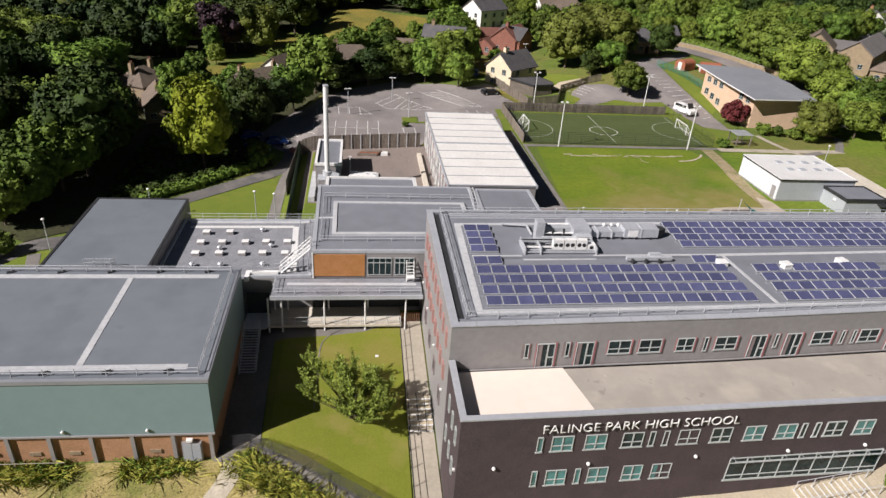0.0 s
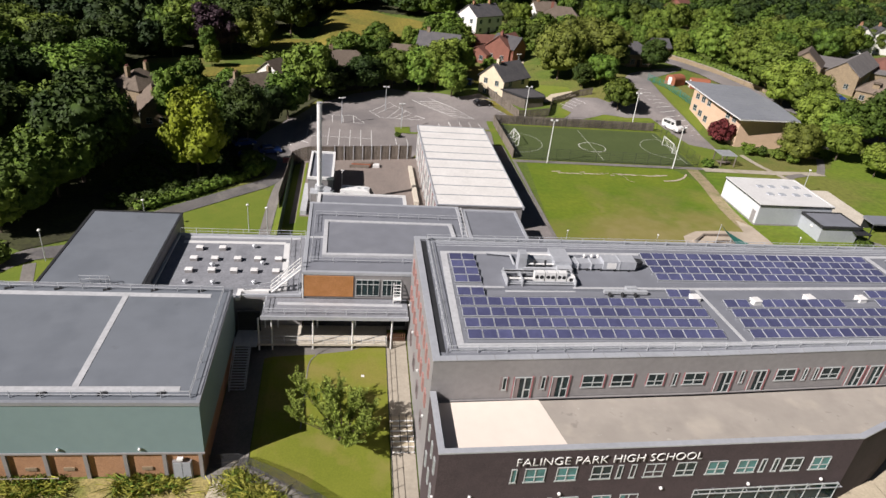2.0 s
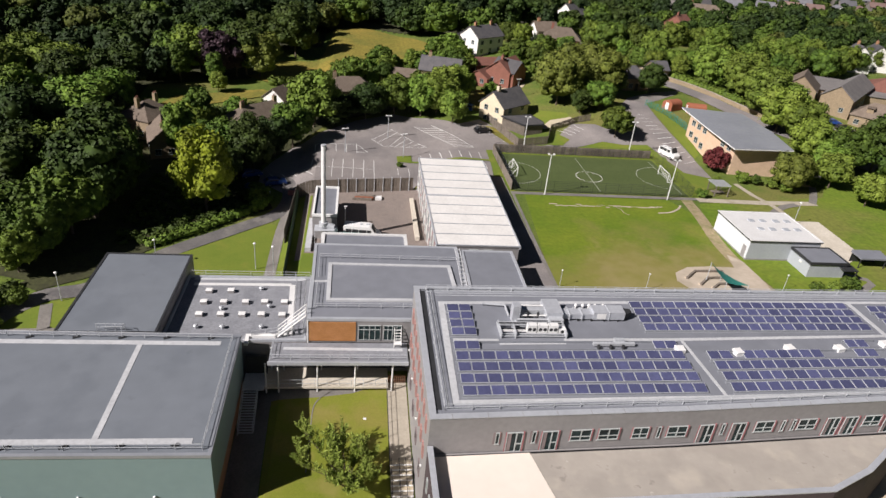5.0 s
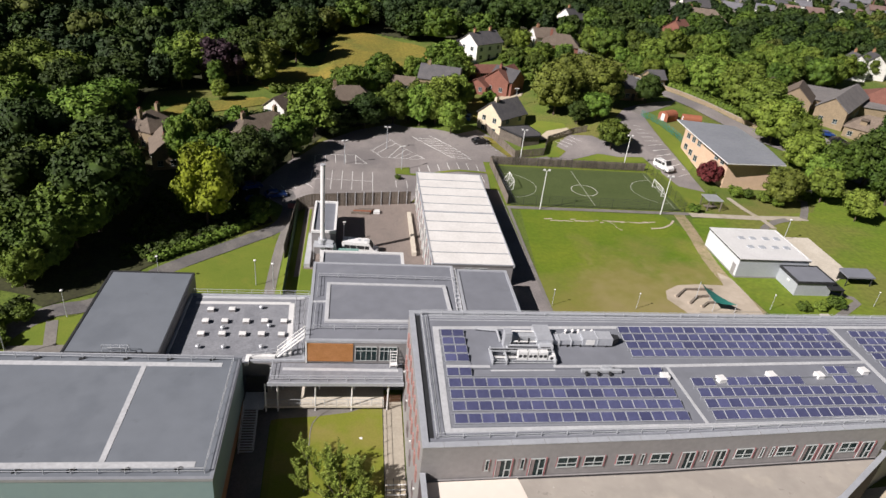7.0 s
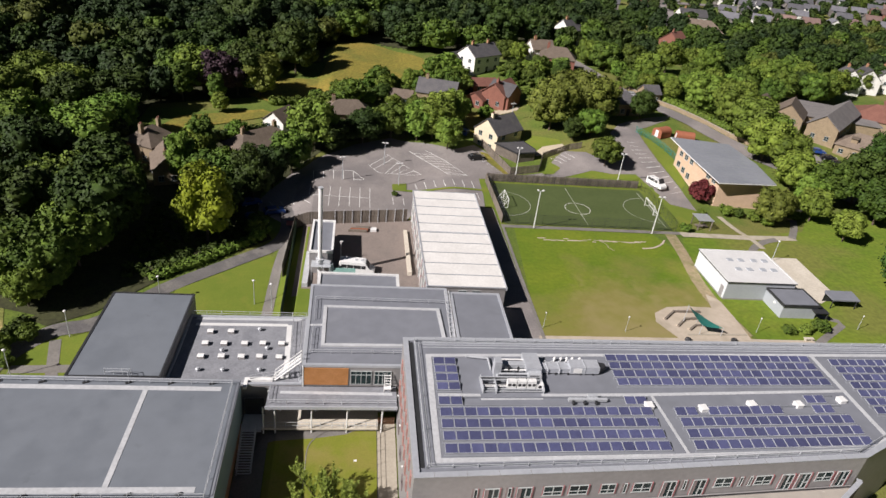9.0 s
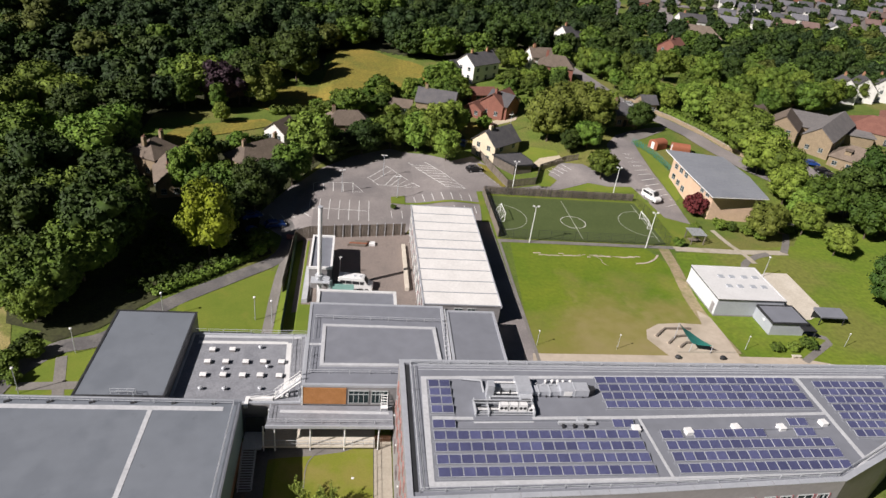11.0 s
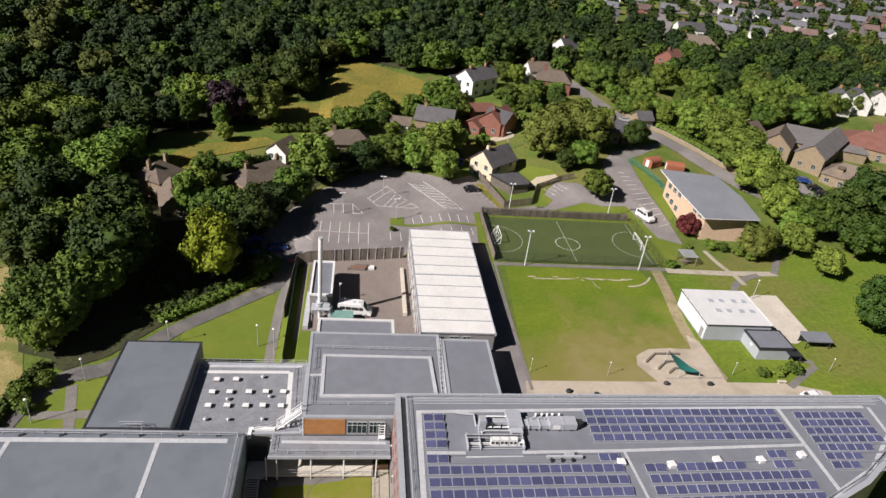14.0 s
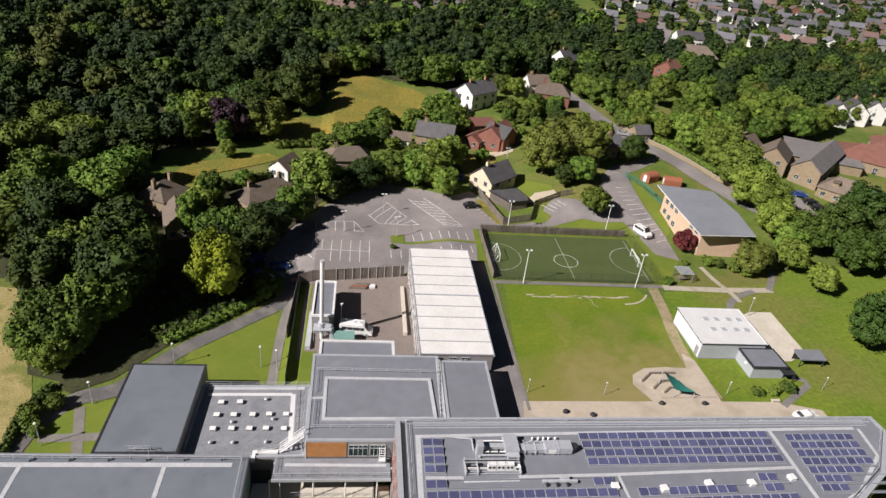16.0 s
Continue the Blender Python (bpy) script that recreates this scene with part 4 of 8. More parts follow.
for x, z in ((9.41, 1.48), (16.52, 1.4), (24.96, 1.5), (32.6, 1.5), (39.2, 1.65)):
    lamp = thing("wall_lamp", (x, front_y(x), z), "small round white wall lamp", "lamp", "wall lamps")
    bm = bmesh.new()
    bmesh.ops.create_uvsphere(bm, u_segments=10, v_segments=6, radius=0.15, matrix=Matrix.Translation((x, front_y(x) - 0.12, z)))
    part("globe", bm, M["white"], lamp, smooth=True)
    part("bracket", cube(x - 0.05, x + 0.05, front_y(x) - 0.1, front_y(x) + 0.02, z - 0.05, z + 0.05), M["steel"], lamp)
for y, z in ((33.0, 1.0), (41.5, 1.2), (47.5, 1.3), (53.5, 1.4), (58.5, 1.4)):
    lamp = thing("wall_lamp", (6.7, y, z), "small white wall lamp on the side wall", "lamp", "wall lamps")
    part("globe", cube(6.5, 6.68, y - 0.09, y + 0.09, z - 0.08, z + 0.08), M["white"], lamp)
    part("bracket", cube(6.6, 6.72, y - 0.04, y + 0.04, z - 0.2, z - 0.12), M["steel"], lamp)

WORDS = "FALINGE PARK HIGH SCHOOL"


def text_mesh(body):
    text = bpy.data.curves.new("sign_text", "FONT")
    text.body, text.size, text.extrude, text.offset = body, 1.12, 0.03, -0.02
    ob = new("sign_text", text)
    bpy.context.view_layer.update()
    me = bpy.data.meshes.new_from_object(ob.evaluated_get(bpy.context.evaluated_depsgraph_get()))
    bpy.data.objects.remove(ob)
    return me, max((v.co.x for v in me.vertices), default=0.0)


sign = thing("school_sign", (12.5, front_y(12.5) - 0.12, 4.68), "white raised capital letters on dark brick wall", "sign")
sign.matrix_basis = pose(12.5, front_y(12.5) - 0.2, 4.68, 90, 0, 1.3)
wide = 15.0 / text_mesh(WORDS)[1]
for i, char in enumerate(WORDS):
    if char != " ":
        me, own = text_mesh(char)
        reach = text_mesh(WORDS[:i + 1])[1]
        me.materials.append(M["sign"])
        me.name = "letter"
        ob = new("letter", me)
        ob.parent = sign
        ob.matrix_basis = Matrix.Translation(((reach - own) * wide, 0, 0)) @ Matrix.Diagonal((wide, 1, 1, 1))

# roof edges: outer gutter, pale strips, rails
strip("roof_strip", school, [(9.15, 41.25), (9.5, 57.0)], 0.65, 9.02, "lightroof")
strip("roof_strip", school, [(8.9, 41.3), (34.7, 41.75), (57.2, 42.9), (59.2, 44.2)], 0.55, 9.025, "lightroof", label="pale walkway strip on the roof")
strip("roof_strip", school, [(9.2, 56.95), (30, 57.55), (58.6, 58.3), (72.5, 58.6)], 0.5, 9.025, "lightroof", label="pale walkway strip on the roof")
strip("roof_strip", school, [(10.0, 50.35), (14.6, 50.3), (14.62, 49.8), (21.5, 49.95), (21.5, 50.4), (34, 50.65), (59, 51.6)], 0.45, 9.03, "lightroof", label="pale walkway strip on the roof")
strip("roof_strip", school, [(34.3, 50.6), (34.9, 41.7)], 0.35, 9.035, "lightroof")
strip("roof_strip", school, [(59.1, 58.2), (59.2, 44.2)], 0.55, 9.035, "lightroof")
strip("roof_strip", school, [(59.2, 44.4), (66, 47.8), (72.6, 53.5), (73.2, 58.5)], 0.5, 9.04, "lightroof")
strip("gutter", school, [(7.55, 40.4), (7.62, 59.3)], 0.5, 9.02, "dark", label="dark gutter inside the parapet")
strip("gutter", school, [(8.4, 40.6), (8.45, 59.2)], 0.18, 9.03, "steel")
for z, n0 in ((9.02, "roof_kerb"),):
    strip(n0, school, [(8.2, 40.45), (30, 40.95), (54.0, 42.1)], 0.12, z, "coping", 0.1)
    strip(n0, school, [(8.2, 59.2), (76, 59.9)], 0.12, z, "coping", 0.1)
    for y in (59.45, 58.9, 58.45):
        strip("cable_tray", school, [(9, y), (40, y + 0.3), (75, y + 0.75)], 0.1, z, "steel", 0.06)
    for y in (40.75, 41.05):
        strip("cable_tray", school, [(9, y - 0.1), (30, y + 0.45), (54, y + 1.5)], 0.08, z, "steel", 0.06)
for pts in ([(8.0, 40.3, 9.02), (30, 40.85, 9.02), (54.2, 42.0, 9.02)], [(8.0, 40.3, 9.02), (8.0, 59.4, 9.02)], [(8.0, 59.4, 9.02), (40, 59.75, 9.02), (75.5, 60.2, 9.02)], [(54.2, 42.0, 9.02), (63.4, 46.3, 9.02), (70.6, 51.0, 9.02), (76.2, 57.9, 9.02)]):
    railing("guard_rail", pts, 0.75, 2.4, "steel", "low galvanised roof edge guard rail", thick=0.03, group="roof guard rails")
# coping joints
joint = shared("coping_joint", lambda: cube(-0.015, 0.015, -0.36, 0.36, 0, 0.012), M["greyclad"])
for i in range(15):
    x = 8.6 + i * 3.1
    piece("coping_joint", joint, school, (x, upper_y(x) + 0.24, 9.18), 2)


# ---- solar panels ----
def panel_mesh(w, d):
    bm = bmesh.new()
    box(bm, -w / 2, w / 2, -d / 2, d / 2, -0.03, 0.03)
    n0 = len(bm.faces)
    box(bm, -w / 2 + 0.035, w / 2 - 0.035, -d / 2 + 0.035, d / 2 - 0.035, 0.03, 0.036)
    return bm


def panel(w, d):
    key = ("panel", w, d)
    if key not in CACHE:
        me = shared(key, lambda: panel_mesh(w, d), M["steel"])
        me.materials.append(M["pvcell"])
        for p in me.polygons:
            if p.center.z > 0.0295 and abs(p.normal.z) > 0.5 and p.center.z > 0.032:
                p.material_index = 1
    return CACHE[key]


def solar_array(x0, y0, cols, rows, pitch, slope, label, skip=(), shear=0.0, w=1.3, d=1.22):
    """Rows of tilted panels on ballast rails. x0, y0: the front left corner."""
    t = thing("solar_array", (x0, y0, 9.02), label, "solar panels", "roof solar arrays")
    me = panel(w - 0.05, d - 0.1)
    for r in range(rows):
        for c in range(cols):
            if (r, c) in skip:
                continue
            x = x0 + w * (c + 0.5) + shear * r
            y = y0 + pitch * r + d / 2 + slope * (x - x0)
            piece("solar_panel", me, t, (x, y, 9.25), math.degrees(math.atan(slope)), 11)
        bm = bmesh.new()
        a = min(c for c in range(cols) if (r, c) not in skip)
        for yy, z in ((0.05, 9.1), (d - 0.08, 9.3)):
            ya = y0 + pitch * r + yy + slope * (w * a)
            bm2 = prism(bm, [(x0 + w * a, ya), (x0 + w * cols, ya + slope * w * (cols - a)), (x0 + w * cols, ya + slope * w * (cols - a) + 0.06), (x0 + w * a, ya + 0.06)], 9.02, z)
        yb = y0 + pitch * r - 0.3 + slope * (w * a)
        prism(bm, [(x0 + w * a - 0.15, yb), (x0 + w * cols + 0.1, yb + slope * w * (cols - a)), (x0 + w * cols + 0.1, yb + slope * w * (cols - a) + 0.26), (x0 + w * a - 0.15, yb + 0.26)], 9.02, 9.09)
        part("ballast_rail", bm, M["palemetal"], t, "grey ballast rail")
    return t


solar_array(9.95, 50.95, 2, 4, 1.42, 0.01, "small block of dark blue solar panels", d=1.12)
solar_array(9.9, 42.0, 18, 5, 1.66, 0.012, "long block of dark blue solar panels in rows", skip={(4, c) for c in range(2, 16)}, d=1.18)
solar_array(30.9, 52.0, 20, 4, 1.42, 0.016, "long block of dark blue solar panels in rows", d=1.12, w=1.36)
solar_array(35.9, 42.35, 16, 5, 1.62, 0.028, "block of dark blue solar panels with gaps for rooflights", d=1.2, skip={(4, c) for c in range(13)} | {(3, 2), (3, 11), (3, 12), (3, 10), (3, 15), (4, 15)})
solar_array(60.6, 47.6, 8, 7, 1.42, 0.012, "block of dark blue solar panels", d=1.12, skip={(0, 5), (0, 6), (0, 7), (0, 4), (0, 3), (1, 6), (1, 7), (1, 5), (2, 7), (1, 4), (2, 6)})


# ---- roof plant ----
plant_unit = thing("roof_plant", (22, 54, 9.02), "grey air handling ducts and boxes on the school roof", "air handling unit")
part("duct", cube(22.1, 25.6, 54.6, 55.7, 9.25, 9.85), M["coping"], plant_unit, "pale grey duct box")
part("duct", cube(25.6, 29.1, 54.5, 56.0, 9.25, 10.15), M["coping"], plant_unit, "pale grey duct box")
bm = bmesh.new()
prism(bm, [(29.1, 54.5), (30.0, 55.0), (30.0, 55.6), (29.1, 55.8)], 9.3, 9.95)
part("cowl", bm, M["dark"], plant_unit, "dark outlet cowl")
part("duct", cube(20.3, 22.1, 54.2, 57.0, 9.45, 10.2), M["coping"], plant_unit, "pale grey duct box")
part("duct", cube(20.5, 22.0, 53.5, 54.2, 9.2, 9.8), M["steel"], plant_unit, "duct end grille")
part("duct", cube(16.6, 17.4, 54.2, 55.2, 9.02, 10.95), M["coping"], plant_unit, "upright duct")
part("duct", cube(17.6, 20.3, 54.9, 55.6, 9.6, 10.1), M["steel"], plant_unit)
bm = bmesh.new()
for y in (53.0, 53.4, 54.2):
    tube(bm, (17.2, y, 9.4), (20.6, y, 9.4), 0.13, 8)
tube(bm, (13.9, 57.3, 9.3), (16.4, 57.0, 9.3), 0.14, 8)
tube(bm, (16.4, 57.0, 9.3), (16.4, 55.0, 9.3), 0.12, 8)
part("pipe", bm, M["steel"], plant_unit)
for x in np.arange(22.4, 29.8, 1.5):
    part("support", cube(x, x + 0.12, 54.5, 56.0, 9.02, 9.3), M["dark"], plant_unit)
for x in (22.9, 24.3, 27.3):
    part("flange", cube(x, x + 0.09, 54.45, 55.85 if x < 25 else 56.05, 9.2, 9.92 if x < 25 else 10.2), M["steel"], plant_unit)
part("access_panel", cube(26.0, 27.0, 54.47, 54.52, 9.35, 10.0), M["white"], plant_unit, "white access panel")
part("grille", cube(20.65, 21.85, 53.46, 53.52, 9.28, 9.72), M["dark"], plant_unit, "dark intake grille")
part("cowl", cube(17.4, 18.0, 54.95, 55.55, 9.55, 10.25), M["coping"], plant_unit)
for z, y in ((9.75, 54.45), (9.9, 56.1), (9.6, 56.4)):
    part("pipe", tube(bmesh.new(), (17.0, y, z), (20.4, y, z), 0.1, 8), M["white"], plant_unit, "thin white pipe")
for x in (18.3, 19.4):
    part("valve", tube(bmesh.new(), (x, 54.45, 9.45), (x, 54.45, 10.15), 0.12, 8), M["dark"], plant_unit)
for x in (24.4, 25.2, 25.9, 26.6, 27.5):
    bm = tube(bmesh.new(), (x, 57.0, 9.02), (x, 57.0, 9.5), 0.1, 8)
    tube(bm, (x, 57.0, 9.42), (x, 57.0, 9.6), 0.19, 10, 0.1)
    part("vent_pipe", bm, M["white"], plant_unit)
bm = bmesh.new()
for i in range(7):
    tube(bm, (22.6 + 0.9 * i, 56.3, 9.2), (23.2 + 0.9 * i, 56.6, 9.45), 0.07, 6)
tube(bm, (20.0, 56.4, 9.3), (29.0, 56.5, 9.3), 0.07, 6)
tube(bm, (17.4, 55.9, 9.35), (20.3, 55.9, 9.35), 0.09, 6)
tube(bm, (17.0, 53.6, 9.25), (17.0, 56.2, 9.25), 0.11, 6)
part("pipe", bm, M["steel"], plant_unit)
plant_unit.location.y -= 0.7
condensers = thing("condenser_rack", (18, 51.5, 9.02), "rack of white condenser units and pipes", "air conditioner")
for i in range(4):
    x = 17.7 + i * 1.12
    part("condenser", cube(x, x + (1.0 if i < 3 else 0.75), 51.2, 51.75, 9.2, 10.25 if i < 3 else 9.8), M["white"], condensers, "white condenser unit")
    for u in ((0.26, 0.74) if i < 3 else (0.37,)):
        fan = tube(bmesh.new(), (x + u, 51.19, 9.75 if i < 3 else 9.5), (x + u, 51.24, 9.75 if i < 3 else 9.5), 0.2, 12)
        part("fan_grille", fan, M["dark"], condensers, "round dark fan grille")
    part("lid_seam", cube(x + 0.05, x + 0.12, 51.22, 51.73, 10.2 if i < 3 else 9.75, 10.27 if i < 3 else 9.82), M["steel"], condensers)
for y, z, r in ((51.25, 9.5, 0.05), (51.45, 9.5, 0.05), (51.7, 9.45, 0.07), (52.3, 9.78, 0.06), (52.65, 9.5, 0.05)):
    part("pipe", tube(bmesh.new(), (14.9, y, z), (17.7 if y < 52 else 21.6, y, z), r, 8), M["white"] if r < 0.06 else M["dark"], condensers, "thin lagged pipe")
bm = bmesh.new()
for y, z in ((50.7, 9.2), (51.0, 9.25), (52.1, 9.6), (52.5, 9.65), (52.8, 9.3)):
    box(bm, 14.8, 21.9, y, y + 0.1, z, z + 0.12)
for x in (14.9, 16.4, 21.7):
    box(bm, x, x + 0.1, 50.6, 52.9, 9.02, 9.75)
part("frame", bm, M["steel"], condensers)
vent = thing("roof_duct", (26, 49.4, 9.02), "low grey branching roof duct", "duct")
part("duct", cube(24.2, 28.6, 49.25, 49.6, 9.2, 9.5), M["steel"], vent)
bm = bmesh.new()
for x in (24.6, 25.9, 27.2):
    box(bm, x, x + 0.2, 48.8, 49.25, 9.02, 9.4)
part("leg", bm, M["dark"], vent)
part("head", cube(26.5, 27.6, 49.6, 50.0, 9.1, 9.7), M["steel"], vent)
rl = thing("rooflight", (33.2, 48.7, 9.02), "white raised rooflight on the school roof", "rooflight", "school rooflights")
bm = bmesh.new()
prism(bm, [(32.8, 48.3), (33.65, 48.3), (33.65, 49.1), (32.8, 49.1)], 9.02, 9.4)
part("kerb", bm, M["white"], rl)
bm = cube(32.75, 33.7, 48.25, 49.15, 9.4, 9.5)
bmesh.ops.bevel(bm, geom=bm.edges[:], offset=0.04, segments=1, affect="EDGES")
part("dome", bm, M["white"], rl)
for x, y in ((39.4, 48.3), (45.6, 49.0), (51.4, 49.0), (57.4, 49.8)):
    copy_thing(rl, pose(x, y, 9.02, 0, 0, 8))

# ---- sports hall ----
for x in [-12.55, -15.6] + [-18.85 - 3.25 * i for i in range(13)]:
    part("pilaster", cube(x - 0.16, x + 0.16, 42.1 - (x + 12) * 0.0146, 42.6 - (x + 12) * 0.0146, -8, -3.5), M["greyclad"], hall, "grey steel pilaster")
part("edge_trim", band(bmesh.new(), inset(HALL, -0.08), 0.35, 1.95, 2.3), M["palemetal"], hall, "pale roof edge trim")
part("drip_trim", prism(bmesh.new(), [(-60, 42.8), (-12.15, 42.08), (-12.15, 42.2), (-60, 42.9)], -3.55, -3.4), M["greyclad"], hall)
strip("roof_strip", hall, [(-58, 58.8), (-14.3, 58.5)], 0.7, 2.2, "lightroof", label="pale walkway strip on the roof")
strip("roof_strip", hall, [(-58, 44.3), (-14.1, 43.95)], 0.7, 2.2, "lightroof", label="pale walkway strip on the roof")
for x in (-22.6, -40.0):
    strip("roof_strip", hall, [(x, 44.2), (x - 0.1, 58.6)], 0.55, 2.205, "lightroof")
railing("guard_rail", [(-60, 43.5, 2.2), (-13.0, 42.85, 2.2), (-13.15, 59.2, 2.2), (-60, 59.9, 2.2)], 0.75, 2.35, "steel", "galvanised roof edge guard rail", thick=0.032, group="roof guard rails")
foot = shared("ballast_foot", lambda: cube(-0.35, 0.35, -0.16, 0.16, 0, 0.12), M["dark"])
for i in range(10):
    piece("ballast_foot", foot, hall, (-15.5 - i * 4.7, 43.4, 2.2), 25, label="dark rail counterweight")
    piece("ballast_foot", foot, hall, (-15.5 - i * 4.7, 59.4, 2.2), 25, label="dark rail counterweight")
part("door", cube(-14.95, -13.35, 42.0, 42.3, -6.55, -4.35), M["greyclad"], hall, "pale grey steel door frame")
for x in (-14.85, -14.12):
    part("door_leaf", cube(x, x + 0.68, 41.96, 42.03, -6.5, -4.45), M["bluewhite"], hall, "pale blue grey door leaf")
part("door_light", cube(-14.5, -14.0, 41.85, 42.2, -4.1, -3.9), M["white"], hall, "white bulkhead light")
for i, x in enumerate((-17.5, -24.1, -30.6, -37.2, -43.8)):
    lamp = thing("wall_lamp", (x, 42.2, -2.9), "round white wall lamp on the green cladding", "lamp", "wall lamps")
    bm = bmesh.new()
    bmesh.ops.create_uvsphere(bm, u_segments=10, v_segments=6, radius=0.14, matrix=Matrix.Translation((x, 42.07 - (x + 12) * 0.0146, -2.9)))
    part("globe", bm, M["white"], lamp, smooth=True)
    part("bracket", cube(x - 0.05, x + 0.05, 42.1 - (x + 12) * 0.0146, 42.35 - (x + 12) * 0.0146, -3.15, -3.0), M["steel"], lamp)
for x in (-17.2, -23.65, -26.75, -30.0, -33.2):
    part("air_brick", cube(x - 0.45, x + 0.45, 42.24 - (x + 12) * 0.0146, 42.5 - (x + 12) * 0.0146, -5.6, -5.25), M["sandstone"], hall, "pale vent panel")
bar = thing("wall_rail", (-30, 41.9, -6), "thin pale handrail along the brick wall", "railing")
part("rail", tube(bmesh.new(), (-36, 41.9, -5.75), (-24.3, 41.75, -5.75), 0.03, 6), M["courtpath"], bar)
for x in (-35.8, -32, -28.2, -24.4):
    part("post", tube(bmesh.new(), (x, 41.85, land(x, 41.8) - 0.1), (x, 41.85, -5.75), 0.03, 6), M["courtpath"], bar)

# ---- rear hall, low block ----
part("hatch_rail", cube(-27.6, -25.4, 61.2, 61.28, 2.3, 2.36), M["steel"], lhall)
bridge = railing("roof_walkway", [(-28.2, 61.3, 1.8), (-25.2, 61.3, 1.8), (-25.2, 60.3, 2.2)], 0.9, 0.9, "steel", "galvanised step over the roof edge", thick=0.03, category="walkway")
part("kerb", band(bmesh.new(), LOW, 0.3, LZ - 0.04, LZ + 0.25), M["coping"], lowb, "pale roof kerb")
strip("roof_strip", lowb, [(-20.6, 73.7), (-8.2, 73.9)], 0.6, LZ, "hutroof")
strip("roof_strip", lowb, [(-8.0, 73.9), (-7.4, 63.2)], 0.7, LZ + 0.004, "hutroof")
strip("roof_strip", lowb, [(-11.3, 62.6), (-7.0, 62.8)], 0.6, LZ + 0.008, "hutroof")
strip("roof_strip", lowb, [(-20.8, 75.0), (-6.3, 75.2)], 0.5, LZ, "lightroof")
low_light = thing("rooflight", (-18.3, 71.8, LZ), "small white square rooflight", "rooflight", "low block rooflights")
part("kerb", cube(-18.70, -17.90, 71.47, 72.13, LZ, LZ + 0.36), M["greyclad"], low_light)
bm = cube(-18.74, -17.86, 71.43, 72.17, LZ + 0.36, LZ + 0.46)
bmesh.ops.bevel(bm, geom=bm.edges[:], offset=0.05, segments=1, affect="EDGES")
part("dome", bm, M["white"], low_light)
for x, y in ((-15.6, 71.9), (-18.45, 69.2), (-16.05, 69.25), (-13.4, 69.3), (-11.05, 69.4), (-8.6, 69.4), (-18.45, 66.5), (-15.9, 66.55), (-13.4, 66.55), (-11.1, 66.6), (-8.6, 66.55)):
    copy_thing(low_light, pose(x, y, LZ))
cowl = thing("roof_vent", (-11.9, 72.5, LZ), "small grey roof vent", "vent", "low block vents")
bm = bmesh.new()
tube(bm, (-11.9, 72.5, LZ), (-11.9, 72.5, LZ + 0.4), 0.14, 8)
tube(bm, (-11.9, 72.5, LZ + 0.4), (-11.9, 72.5, LZ + 0.54), 0.3, 10, 0.18)
part("cap", bm, M["steel"], cowl)
for x, y in ((-18.3, 63.9), (-15.3, 63.9), (-10.8, 64.0), (-16.1, 67.8), (-10.4, 68.4)):
    copy_thing(cowl, pose(x, y, LZ))
railing("guard_rail", [(-21.4, 75.4, LZ + 0.25), (-5.8, 75.5, LZ + 0.25)], 0.8, 2.0, "steel", "galvanised roof edge guard rail", thick=0.03, group="roof guard rails")
railing("guard_rail", [(-6.3, 75.0, LZ), (-5.7, 62.2, LZ)], 0.95, 1.4, "steel", "galvanised roof guard rail", thick=0.035, group="roof guard rails")
railing("guard_rail", [(-7.5, 74.6, LZ), (-6.9, 63.4, LZ), (-11.6, 62.1, LZ)], 0.95, 1.4, "steel", "galvanised roof guard rail", thick=0.035, group="roof guard rails")
steps = thing("roof_steps", (-7, 62.6, LZ), "white steel steps up to the middle roof", "steps")
for i in range(11):
    x = -8.5 + i * 0.29
    part("tread", cube(x, x + 0.24, 62.25, 63.05, LZ + 0.2 + i * 0.29, LZ + 0.24 + i * 0.29), M["steel"], steps)
for y in (62.2, 63.1):
    part("stringer", tube(bmesh.new(), (-8.7, y, LZ + 0.05), (-5.35, y, 3.5), 0.09, 6), M["white"], steps)
    for k in (0.5, 1.0):
        part("handrail", tube(bmesh.new(), (-8.7, y, LZ + k), (-5.35, y, 3.5 + k), 0.045, 6), M["white"], steps)
    for i in range(5):
        f = i / 4
        part("baluster", tube(bmesh.new(), (-8.7 + 3.35 * f, y, LZ + 0.05 + 3.15 * f), (-8.7 + 3.35 * f, y, LZ + 1.05 + 3.15 * f), 0.035, 5), M["white"], steps)
trunk_tray = thing("pipe_tray", (-10, 62.2, LZ), "white pipe trunking along the low roof edge", "pipe")
part("tray", cube(-12.3, -8.9, 62.0, 62.45, LZ, LZ + 0.35), M["white"], trunk_tray)
part("tray", cube(-12.3, -11.85, 60.6, 62.0, LZ, LZ + 0.35), M["white"], trunk_tray)

# ---- middle block ----
part("edge_trim", band(bmesh.new(), inset(MID, -0.06), 0.4, 3.35, 3.68), M["coping"], mid, "pale roof edge trim")
part("edge_trim", band(bmesh.new(), inset(MID2, -0.06), 0.35, 3.8, 4.1), M["coping"], mid, "pale roof edge trim")
part("edge_trim", band(bmesh.new(), inset(REAR, -0.06), 0.45, 2.8, 3.15), M["hutroof"], mid, "pale roof edge trim")
INNER = [(-3.2, 65.0), (13.3, 65.2), (13.0, 74.0), (-3.3, 74.1)]
part("roof_kerb", band(bmesh.new(), INNER, 0.5, 3.6, 3.85), M["lightroof"], mid, "pale kerb round the raised roof")
part("roof", prism(bmesh.new(), inset(INNER, 0.48), 3.6, 3.75), M["membrane"], mid, "grey roof membrane")
